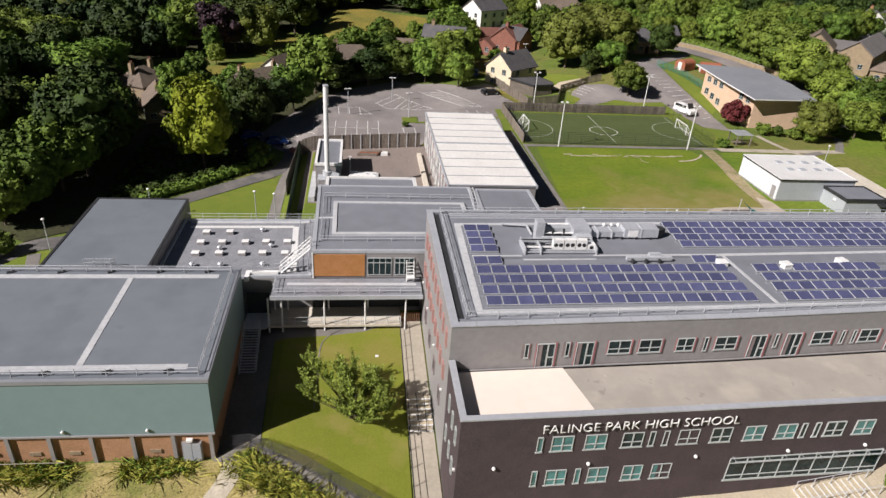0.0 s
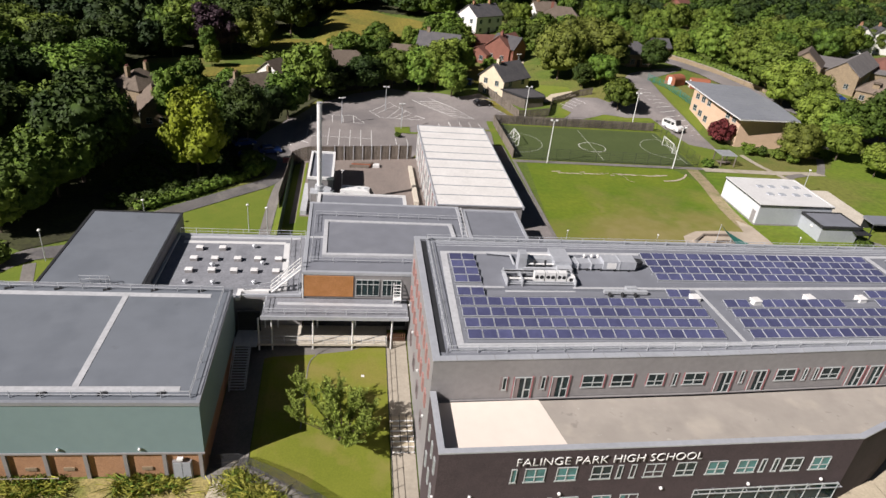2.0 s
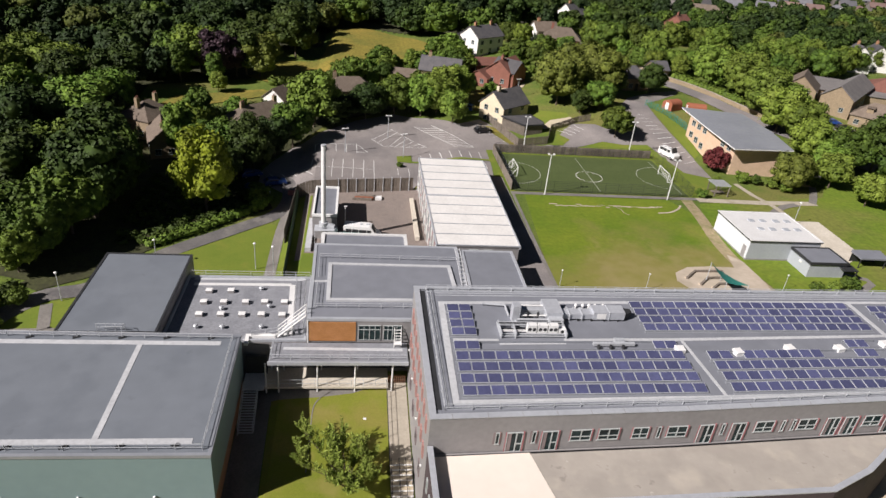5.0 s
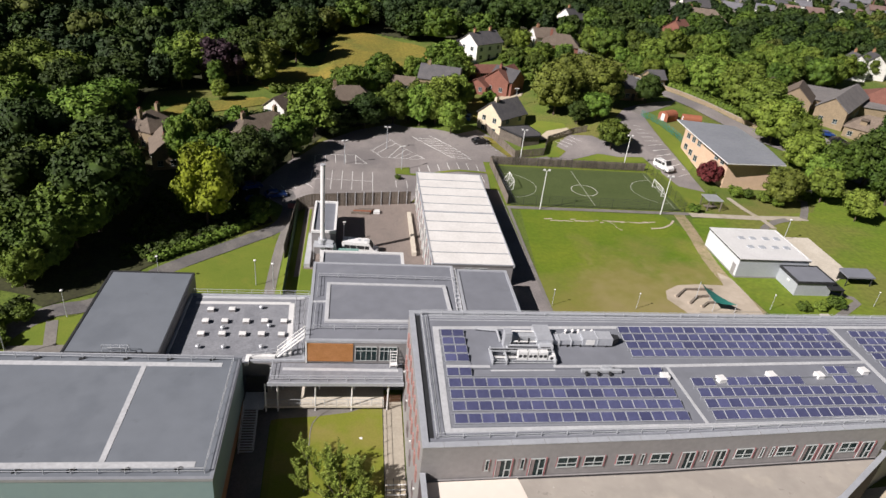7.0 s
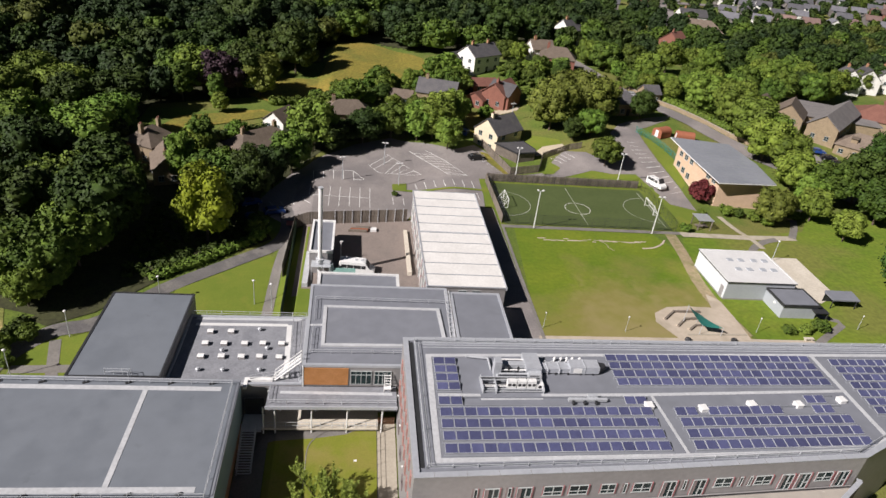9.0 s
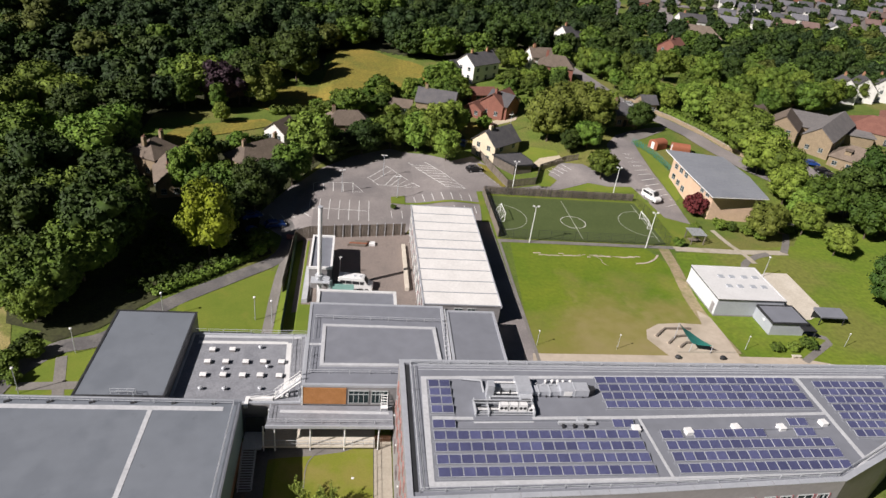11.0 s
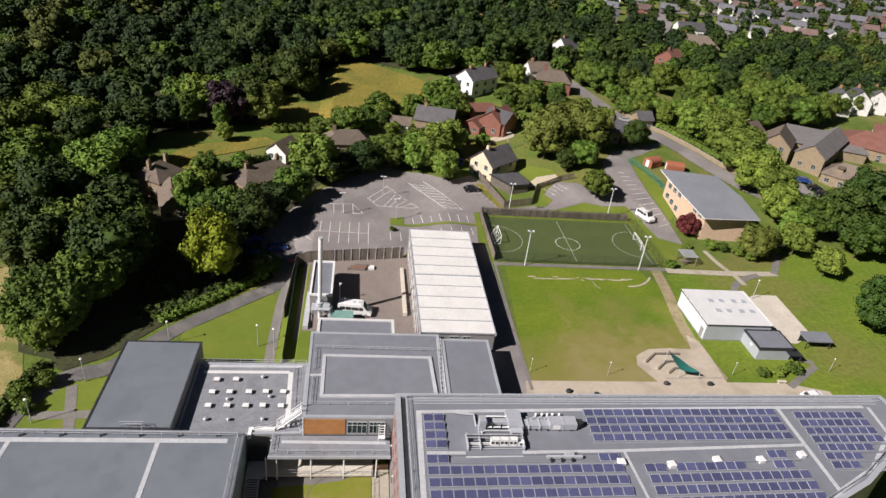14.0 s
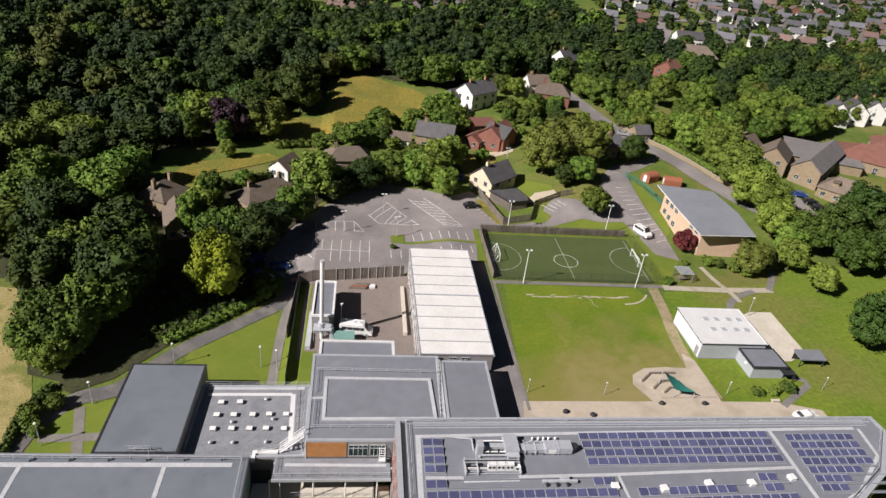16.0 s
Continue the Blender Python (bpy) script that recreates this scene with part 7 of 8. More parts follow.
house("white_house", "white rendered house with a slate roof", 40.5, 219, 13, 8, 5.6, 40, "render", "slate", 3.0, chimneys=2, windows=3)
house("white_wing", "low white wing of the house", 33.5, 219.5, 7, 6, 3.8, 40, "render", "slate", 2.0, chimneys=0)
house("brick_bungalow", "red brick house with a grey tiled roof", 68, 219.5, 12, 8, 4.2, -15, "redbrick", "stoneslate", 3.0, hip=True, chimneys=1)
house("rendered_house", "pale house with a grey roof behind the garden", 64.5, 231, 8, 7, 4.6, 10, "render", "stoneslate", 2.6, chimneys=1)
house("stone_house", "dark roofed house among trees", 23.0, 181.5, 11, 8, 4.0, -15, "sandstone", "slate", 3.0, chimneys=1)
house("lodge", "small stone lodge with a hipped slate roof", 75.2, 172.6, 7.4, 7.2, 3.5, 10, "sandstone", "slate", 2.4, hip=True, chimneys=1)
house("lodge", "small grey roofed gate house beside the road", 88.5, 186, 5, 5, 3.0, 10, "sandstone", "slate", 2.0, chimneys=0, floors=1)
house("stone_cottage", "old stone cottage with stone slate roof", -44.8, 141.0, 8.5, 8, 4.4, 62, "sandstone", "stoneslate", 2.8, hip=True, chimneys=2)
house("stone_barn", "long low stone building with a stone slate roof", -39.5, 131.6, 10, 5.5, 3.4, 107, "sandstone", "stoneslate", 2.4, chimneys=1)
house("stone_cottage", "long stone cottage with a hipped stone slate roof", -22.0, 144.6, 14.5, 7.4, 3.9, 45, "sandstone", "stoneslate", 2.8, hip=True, chimneys=2, windows=4)
house("stone_cottage", "small white walled cottage with stone slates", -19.2, 163.2, 7, 6, 2.8, 63, "render", "stoneslate", 2.4, chimneys=0)
house("stone_cottage", "stone cottage with a hipped roof among trees", -2.4, 166.8, 12, 7.5, 3.2, 8, "sandstone", "stoneslate", 2.6, hip=True, chimneys=1)
house("outbuilding", "small pale outbuilding in a garden", 12.5, 184, 7, 5, 2.4, -10, "render", "stoneslate", 1.6, chimneys=0, floors=1)

# the stone school across the road
house("stone_school", "long gabled buff stone school with grey slate roof", 138, 167.5, 28, 8, 4.4, 43, "sandstone", "greyroof", 3.0, chimneys=0, windows=7)
house("stone_school_range", "low hipped buff stone range with dormers", 137, 150.5, 14, 9, 3.1, -46, "sandstone", "stoneslate", 3.0, hip=True, chimneys=0, windows=4, dormer=True)
house("stone_school_wing", "gabled buff stone wing of the school", 123.5, 168, 11, 8.5, 4.8, 52, "sandstone", "stoneslate", 3.5, chimneys=0, windows=3)
house("stone_school_wing", "gabled buff stone wing of the school", 117.5, 175, 11, 8.5, 4.0, 40, "sandstone", "stoneslate", 3.2, chimneys=1, windows=3)
flat = thing("school_hall", (147, 178, 4), "low flat roofed school hall", "building")
part("wall", prism(bmesh.new(), [(133, 173), (152, 165.5), (159, 182), (141, 190.5)], 2, 8.6), M["sandstone"], flat)
part("roof", prism(bmesh.new(), [(132.5, 172.7), (152.3, 165), (159.6, 182.2), (140.8, 191.1)], 8.6, 8.9), M["greyroof"], flat)
house("tiled_wing", "wide red tiled school wing", 163.5, 174.5, 24, 15, 3.2, -38, "sandstone", "redtile", 3.4, hip=True, chimneys=0, windows=5)
house("tiled_wing", "wide red tiled school wing", 182, 186, 20, 14, 3.2, -38, "sandstone", "redtile", 3.2, hip=True, chimneys=0, windows=5)
for i in range(4):
    house("gabled_house", "white gabled terrace house", 178 + 10 * i, 219 + 3.3 * i, 7.5, 9, 5.2, -108, "render", "slate", 3.8, chimneys=1)
house("brick_flats", "red brown roofed brick house beyond the trees", 158, 300, 20, 12, 5.5, -12, "redbrick", "stoneslate", 4.0, hip=True, chimneys=1, windows=5)
house("white_flats", "white fronted house beyond the trees", 172, 338, 14, 10, 6.0, -5, "render", "slate", 3.0, chimneys=1, windows=4)
house("tiled_house", "house with a dark red gable", 132, 268, 9, 9, 5.0, 40, "redbrick", "redtile", 3.4, chimneys=1)
house("white_villa", "white house half hidden by trees", 86, 268, 9, 9, 6.0, 25, "render", "slate", 3.4, chimneys=1)
house("long_house", "grey roofed house beyond the wood", 40, 322, 16, 9, 5.0, 5, "sandstone", "stoneslate", 3.0, chimneys=1, windows=4)


def low_wall(line, h, w, mat, label):
    """A low wall that follows the ground."""
    t = thing("garden_wall", (*line[0], land(*line[0])), label, "wall", kind="structure")
    for a, b in zip(line, line[1:]):
        part("wall", prism(bmesh.new(), ribbon([a, b], w), lambda x, y: land(x, y) - 0.4, lambda x, y: land(x, y) + h), M[mat], t)
        part("coping", prism(bmesh.new(), ribbon([a, b], w + 0.12), lambda x, y: land(x, y) + h, lambda x, y: land(x, y) + h + 0.1), M["courtpath"], t)


low_wall([(86.6, 197), (89, 187.6), (94.2, 178.4), (97.6, 169), (101.4, 158.6), (107, 149.6), (116, 141.4)], 1.1, 0.35, "sandstone", "low stone wall beside the road")
low_wall([(152, 206), (137, 201), (128, 195)], 1.4, 0.35, "sandstone", "stone boundary wall behind the school")

# ---- the estate far off ----
random.seed(11)
base = []
for wall, roof, lab in (("render", "drabroof", "white walled estate house with a grey roof"), ("redbrick", "brownroof", "red brick estate house with a tiled roof"), ("drabwall", "drabroof", "grey brown estate house with a slate roof"), ("drabwall", "brownroof", "drab estate house with a brown roof")):
    t = house("estate_house", lab, 240, 430 + 16 * len(base), 9.5, 7, 4.4, -20, wall, roof, 2.6, chimneys=0, far=True)
    tagged(t, group="estate houses")
    base.append(t)
SPOTS = []
for row in range(16):
    for col in range(24):
        x = 128 + col * 19 + row * 11 + random.uniform(-3, 3)
        y = 345 + row * 27 + col * 3.5 + random.uniform(-4, 4)
        if y < 345 + max(0, (x - 200)) * 0.1 or abs((x - 165) - (y - 340) * 0.5) < 9 or x > 640 or y > 700 or random.random() < 0.12:
            continue
        SPOTS.append((x, y))
for row in range(5):
    for col in range(14):
        x, y = -92 + col * 15 + random.uniform(-3, 3), 356 + row * 24 + random.uniform(-4, 4)
        if random.random() < 0.85:
            SPOTS.append((x, y))
for x, y in SPOTS:
    west = x < 120
    t = base[random.choice((1, 1, 3, 1) if west else (0, 2, 0, 2, 3, 2, 1, 2))]
    copy_thing(t, pose(x, y, land(x, y), 0, 0, random.choice((-20, 70, -20, -25)) + random.uniform(-6, 6)))
drape("estate_road", ribbon(curve([(150, 330), (172, 372), (196, 420), (228, 480), (262, 560), (330, 700)]), 11), M["asphalt"], 0.5, "grey estate road far off", "road", cell=10.0)
drape("estate_road", ribbon(curve([(196, 420), (300, 440), (420, 480), (560, 560)]), 8), M["asphalt"], 0.5, "grey estate road far off", "road", cell=10.0)


# ---- trees ----
def crown_data(lobes, n, size, rng, core=True):
    """Leaf sprays strewn over the shells of several lobes (centre, radii), with a dark inner mass."""
    V, F, S = [], [], []
    area = np.array([l[1][0] * l[1][2] for l in lobes])
    counts = np.maximum(8, (n * area / area.sum()).astype(int))
    base = 0
    for (c, r), k in zip(lobes, counts):
        c, r = np.array(c, float), np.array(r, float)
        d = rng.normal(size=(k, 3))
        d /= np.linalg.norm(d, axis=1)[:, None]
        d[:, 2] = np.where(d[:, 2] < -0.45, -d[:, 2], d[:, 2])
        bump = 0.13 * np.sin(d[:, 0] * 7 + c[0] * 3) * np.sin(d[:, 1] * 7 + c[1] * 3 + d[:, 2] * 5)
        rad = 1 + bump + rng.normal(scale=0.11, size=k)
        p = c + d * r * rad[:, None]
        up = d + rng.normal(scale=0.36, size=(k, 3)) + np.array((0, 0, 0.25))
        up /= np.linalg.norm(up, axis=1)[:, None]
        side = np.cross(up, rng.normal(size=(k, 3)))
        side /= np.linalg.norm(side, axis=1)[:, None]
        fwd = np.cross(up, side)
        s = (size * rng.uniform(0.55, 1.3, size=k))[:, None]
        q = np.stack([p - fwd * s * 0.75 - up * s * 0.2, p + side * s * 0.5, p + fwd * s * 0.8 - up * s * 0.25, p - side * s * 0.5 + up * s * 0.12], axis=1)
        V.append(q.reshape(-1, 3))
        idx = base + np.arange(k)[:, None] * 4
        F.append(np.concatenate([idx + (0, 1, 2), idx + (0, 2, 3)], axis=0))
        S.append(np.zeros(2 * k, int))
        base += 4 * k
        if core:
            m, w = 5, 7
            ring = []
            for i in range(1, m):
                for j in range(w):
                    a, e = math.pi * i / m, 2 * math.pi * j / w
                    k2 = 0.86
                    ring.append((c[0] + r[0] * k2 * math.sin(a) * math.cos(e), c[1] + r[1] * k2 * math.sin(a) * math.sin(e), c[2] + r[2] * k2 * math.cos(a)))
            V.append(np.array(ring))
            tri = []
            for i in range(m - 2):
                for j in range(w):
                    a, b2 = base + i * w + j, base + i * w + (j + 1) % w
                    tri += [(a, b2, b2 + w), (a, b2 + w, a + w)]
            for j in range(1, w - 1):
                tri.append((base, base + j, base + j + 1))
            F.append(np.array(tri))
            S.append(np.ones(len(tri), int))
            base += len(ring)
    return np.concatenate(V), np.concatenate(F), np.concatenate(S)


def mesh_from(name, V, F, S, mats):
    me = bpy.data.meshes.new(name)
    me.vertices.add(len(V))
    me.vertices.foreach_set("co", V.ravel())
    me.loops.add(3 * len(F))
    me.loops.foreach_set("vertex_index", F.ravel().astype(np.int32))
    me.polygons.add(len(F))
    me.polygons.foreach_set("loop_start", np.arange(0, 3 * len(F), 3, dtype=np.int32))
    me.polygons.foreach_set("loop_total", np.full(len(F), 3, dtype=np.int32))
    for m in mats:
        me.materials.append(m)
    me.polygons.foreach_set("material_index", S.astype(np.int32))
    me.update(calc_edges=True)
    return me


def lobed(rng, h, w, k=11, low=0.1, top=1.0):
    """Lobes of a full crown: a middle mass and bulges round it, larger below."""
    mid, half = (low + 1) / 2 * h, (1 - low) / 2 * h
    lobes = [((0, 0, mid - 0.05 * h), (w * 0.36, w * 0.36, half * 0.82))]
    k = round(k * 1.7)
    for i in range(k):
        z = -0.75 + 1.62 * (i + 0.5) / k + rng.uniform(-0.12, 0.12)
        a = i * 2.4 + rng.uniform(-0.4, 0.4)
        rr = math.sqrt(max(0.04, 1 - (z * 0.98) ** 2)) * w * 0.36 * rng.uniform(0.78, 1.1)
        s = rng.uniform(0.11, 0.2) * w
        lobes.append(((rr * math.cos(a), rr * math.sin(a), mid + z * half * 0.78), (s, s * rng.uniform(0.85, 1.1), s * rng.uniform(0.65, 0.95))))
    return lobes


def trunk_mesh(rng, h, w, low):
    bm = bmesh.new()
    r = 0.022 * h
    tube(bm, (0, 0, -0.6), (0.1, 0.05, h * (low + 0.15)), r, 8, r * 0.7)
    tube(bm, (0.1, 0.05, h * (low + 0.15)), (0, 0.1, h * 0.8), r * 0.7, 6, r * 0.2)
    for i in range(5):
        a = i * 2.4 + rng.uniform(-0.3, 0.3)
        z = h * (low + 0.1 + 0.07 * i)
        tube(bm, (0.1, 0.05, z), (math.cos(a) * w * 0.33, math.sin(a) * w * 0.33, z + h * 0.2), r * 0.45, 5, r * 0.12)
    return bm


TREES = {}


def tree_kind(key, h, w, leaf, n, size, seed, low=0.1, k=11, label="", name="tree", category="tree", group=""):
    rng = np.random.default_rng(seed)
    t = thing(name, (0, 0, 0), label, category, group)
    part("trunk", trunk_mesh(rng, h, w, low), M["bark"], t, local=True)
    c = new("crown", mesh_from("crown", *crown_data(lobed(rng, h, w, k, low), n, size, rng), (LEAF[leaf], LEAF[leaf])))
    c.parent = t
    TREES[key] = [t, False]
    return t


def plant(key, x, y, s=1.0, turn=0.0, sink=0.0, tall=1.0):
    t, used = TREES[key]
    m = pose(x, y, land(x, y) - sink, 0, 0, turn) @ Matrix.Diagonal((s, s, s * tall, 1))
    if used:
        t = copy_thing(t, m)
        t.matrix_basis = m
    else:
        t.matrix_basis = m
        TREES[key][1] = True
    return t


tree_kind("oak", 13, 12, "mid", 3000, 0.5, 1, label="broad mid green broadleaf tree", k=14)
tree_kind("oak2", 14, 13, "dark", 3000, 0.5, 2, label="broad dark green broadleaf tree", k=13)
tree_kind("ash", 12, 11, "light", 3000, 0.48, 3, label="full light green broadleaf tree", k=16)
tree_kind("tall", 17, 9.5, "mid", 3000, 0.48, 4, label="tall narrow mid green tree", k=17)
tree_kind("dark", 12, 11, "dark", 2800, 0.48, 5, label="rounded dark green tree", k=11)
tree_kind("oak3", 12.5, 13, "mid", 3000, 0.48, 16, label="spreading mid green broadleaf tree", k=18)
tree_kind("lime", 12.5, 10.5, "bright", 3800, 0.42, 6, low=0.06, k=17, label="bright yellow green leafed tree beside the wood")
tree_kind("willow", 14, 13, "willow", 4200, 0.42, 7, low=0.05, k=18, label="large olive green tree beside the drive")
tree_kind("copper", 13, 11, "purple", 2800, 0.48, 8, k=12, label="dark purple copper beech in the wood")
tree_kind("maple", 5, 6, "red", 2600, 0.34, 9, low=0.04, k=14, label="low dark red maple in front of the office", name="shrub", category="shrub")
tree_kind("chestnut", 14, 13, "light", 4400, 0.46, 10, low=0.06, k=20, label="large light green chestnut tree along the road")
tree_kind("bush", 3, 4, "mid", 700, 0.36, 12, low=0.0, k=7, label="low rounded green bush", name="bush", category="bush")
tree_kind("bushlight", 2.6, 3.6, "light", 700, 0.34, 13, low=0.0, k=7, label="low light green bush", name="bush", category="bush")
tree_kind("small", 6.5, 7, "mid", 1700, 0.42, 14, low=0.16, k=11, label="small round green tree")


def courtyard_tree():
    """Several thin stems with long upright shoots; narrow leaves along each shoot leave gaps."""
    rng = np.random.default_rng(21)
    x, y = -0.2, 45.2
    t = thing("courtyard_tree", (x, y, land(x, y)), "open wispy light green tree on the courtyard lawn", "tree")
    bm = bmesh.new()
    shoots = []
    stems = [(i * 2.4 + rng.uniform(-0.2, 0.2), (1.0, 2.3, 3.3, 2.9)[i % 4] * rng.uniform(0.85, 1.08), 4.3) for i in range(17)]
    stems += [(math.atan2(b, a), math.hypot(a, b), 4.3) for a, b in ((-4.9, 5.0), (-4.3, 4.4), (-5.1, 0.7), (-4.7, 0.0), (-5.0, 1.5), (-1.9, 4.4), (-0.6, 4.6), (3.0, 1.3), (2.9, -1.9), (-1.8, -2.2), (0.4, -2.8))]
    for a, lean, high in stems:
        q = Vector((lean * 0.4 * math.cos(a), lean * 0.4 * math.sin(a), 1.2))
        e = Vector((lean * math.cos(a), lean * math.sin(a), high - min(lean, 3.4) * 0.4))
        tube(bm, (0.2 * math.cos(a), 0.2 * math.sin(a), -0.3), q, 0.07, 6, 0.05)
        tube(bm, q, e, 0.05, 5, 0.015)
        for j in range(10):
            m0 = q.lerp(e, rng.uniform(0.35, 1.0))
            f = m0 + Vector((rng.normal(scale=0.4) + 0.2 * math.cos(a), rng.normal(scale=0.4) + 0.2 * math.sin(a), rng.uniform(0.6, 1.5)))
            tube(bm, m0, f, 0.016, 4, 0.006)
            shoots.append((m0, f))
    part("trunk", bm, M["bark"], t, local=True)
    V, F = [], []
    for m0, f in shoots:
        way = np.array((f - m0).normalized())
        for j in range(84):
            p = np.array(m0.lerp(f, rng.uniform(0.05, 1.1))) + rng.normal(scale=0.07, size=3)
            out = rng.normal(size=3)
            out -= way * out.dot(way)
            out = out / np.linalg.norm(out) * 0.8 + way * rng.uniform(0.3, 1.1)
            out /= np.linalg.norm(out)
            side = np.cross(out, rng.normal(size=3))
            side /= np.linalg.norm(side)
            s = rng.uniform(0.15, 0.31)
            k = len(V)
            V += [p, p + out * s * 0.5 + side * s * 0.2, p + out * s, p + out * s * 0.5 - side * s * 0.2]
            F += [(k, k + 1, k + 2), (k, k + 2, k + 3)]
    c = new("crown", mesh_from("crown", np.array(V), np.array(F), np.zeros(len(F)), (LEAF["court"],)))
    c.parent = t


courtyard_tree()


def inside(poly, x, y):
    hit = False
    for i in range(len(poly)):
        (x1, y1), (x2, y2) = poly[i - 1], poly[i]
        if (y1 > y) != (y2 > y) and x < (x2 - x1) * (y - y1) / (y2 - y1) + x1:
            hit = not hit
    return hit


def strew(poly, gap, rng, holes=(), near=60):
    """Random places in a polygon, no two nearer than gap."""
    xs, ys = [p[0] for p in poly], [p[1] for p in poly]
    got, cells = [], {}
    for _ in range(int(9 * (max(xs) - min(xs)) * (max(ys) - min(ys)) / gap ** 2)):
        x, y = rng.uniform(min(xs), max(xs)), rng.uniform(min(ys), max(ys))
        if not inside(poly, x, y) or any(inside(h, x, y) for h in holes):
            continue
        i, j = int(x // gap), int(y // gap)
        if all((x - a) ** 2 + (y - b) ** 2 > gap ** 2 for u in (-1, 0, 1) for v in (-1, 0, 1) for a, b in cells.get((i + u, j + v), ())):
            cells.setdefault((i, j), []).append((x, y))
            got.append((x, y))
    return got


HAY = [(-25, 196), (-24, 177), (-12, 180), (2, 186), (18, 200), (36, 206), (33, 226), (17, 236), (3, 243), (-9, 240), (-10, 222), (-26, 212)]
GARDEN = [(-50, 154), (-38, 154), (-10, 158), (-14, 177), (-38, 178), (-50, 170)]
rng = np.random.default_rng(7)
W1 = [(-51, 84), (-47, 83), (-42, 89), (-39, 98), (-39, 112), (-41, 122), (-55, 124), (-54, 150), (-52, 172), (-40, 180), (-30, 182), (-31, 198), (-27, 205), (-16, 207), (-14, 216), (-12, 244), (2, 252), (20, 238), (34, 234), (52, 240), (72, 252), (64, 300), (30, 318), (-150, 318), (-160, 125), (-62, 112)]
REST = []
for x, y in strew(W1, 9.4, rng, (GARDEN,)):
    k = rng.choice(("oak", "oak2", "oak3", "tall", "dark", "ash"), p=(0.19, 0.19, 0.16, 0.07, 0.31, 0.08))
    if y < 126 and x > -90:
        k = {"tall": "oak", "ash": "dark"}.get(str(k), k)
    s, turn, tall = rng.uniform(0.88, 1.32), rng.uniform(0, 360), rng.uniform(0.78, 1.12)
    if y < 178 and x > -88 or (y < 226 and x > -46):
        plant(str(k), x, y, s, turn, tall=tall)
    else:
        REST.append((x, y, 12.5 * s * tall, 12.0 * s))
for key, x, y, h, w in (("ash", -9.9, 146.8, 13.5, 13), ("oak", -13.8, 136.0, 10.5, 9.5), ("dark", -17.0, 129.4, 9.7, 7.5), ("dark", -5.5, 147.0, 8.0, 9.5), ("oak2", 1.8, 152.4, 8.6, 11), ("oak", 9.0, 157.0, 10.0, 10), ("ash", 15.6, 155.4, 10.5, 9),
                        ("ash", 19.4, 155, 10, 8.5), ("ash", 22.6, 148.2, 8.4, 8), ("ash", 22, 162, 10.5, 9), ("ash", 26.2, 166, 9.5, 8), ("oak", 16, 163, 9.5, 8.5), ("oak2", -20, 121.4, 12, 9.5), ("oak", -24, 122.6, 11, 9), ("tall", -34.8, 126.4, 13.2, 6.5), ("tall", -33.8, 139.2, 12, 6), ("dark", -28, 117, 10, 9),
                        ("oak", -29.5, 124, 10, 9), ("dark", -22, 129, 6, 7), ("dark", -4, 154.5, 5.5, 6.5), ("dark", 4.5, 158, 7, 8), ("oak2", 13, 159.6, 8, 8)):
    size = {"ash": (12, 11), "oak": (13, 12), "dark": (12, 11), "oak2": (14, 13), "tall": (17, 9.5)}[key]
    plant(key, x, y, w / size[1], (x * 31 + y * 7) % 360, tall=h / size[0] * size[1] / w)
W3 = [(66, 246), (84, 222), (97, 206), (103, 212), (118, 200), (150, 205), (188, 232), (240, 250), (300, 285), (300, 330), (240, 330), (185, 312), (180, 330), (130, 345), (64, 345)]
gaps = [[(146, 286), (172, 286), (176, 305), (150, 310)], [(124, 258), (140, 258), (140, 276), (124, 276)], [(160, 325), (186, 325), (186, 346), (160, 346)], [(170, 208), (222, 222), (220, 238), (168, 228)]]
for x, y in strew(W3, 9.2, rng, gaps):
    k = rng.choice(("oak", "oak2", "oak3", "ash", "chestnut"), p=(0.3, 0.15, 0.25, 0.2, 0.1))
    s, turn = rng.uniform(0.6, 0.95), rng.uniform(0, 360)
    if y < 232:
        plant(str(k), x, y, s, turn)
    else:
        REST.append((x, y, 13 * s, 12 * s))


HOMES = [[(33, 178), (48, 178), (48, 192), (34, 200)], [(28, 211), (50, 213), (50, 228), (30, 226)], [(60, 212), (76, 212), (74, 236), (60, 236)], [(15, 174), (31, 174), (31, 189), (15, 189)], [(34, 192), (43, 192), (43, 202), (34, 202)], [(70, 167), (81, 167), (81, 179), (70, 179)], [(110, 167), (126, 167), (126, 182), (110, 182)]]
W4 = [(94, 194), (94, 187), (102, 174), (112, 182), (140, 193), (168, 202), (166, 212), (140, 206), (110, 198)]
W5 = [(54, 190), (62, 178), (70, 178), (78, 180), (77, 196), (66, 206), (58, 206)]
W7 = [(47, 190), (56, 183), (60, 200), (60, 212), (51, 214), (49, 206)]
W8 = [(27, 190), (33, 187), (34, 196), (37, 203), (34, 209), (27, 204)]
W9 = [(84, 200), (92, 186), (98, 192), (96, 210), (86, 222)]
W6 = [(4, 178), (14, 180), (30, 190), (33, 205), (26, 210), (8, 196), (-14, 183), (-13, 179)]
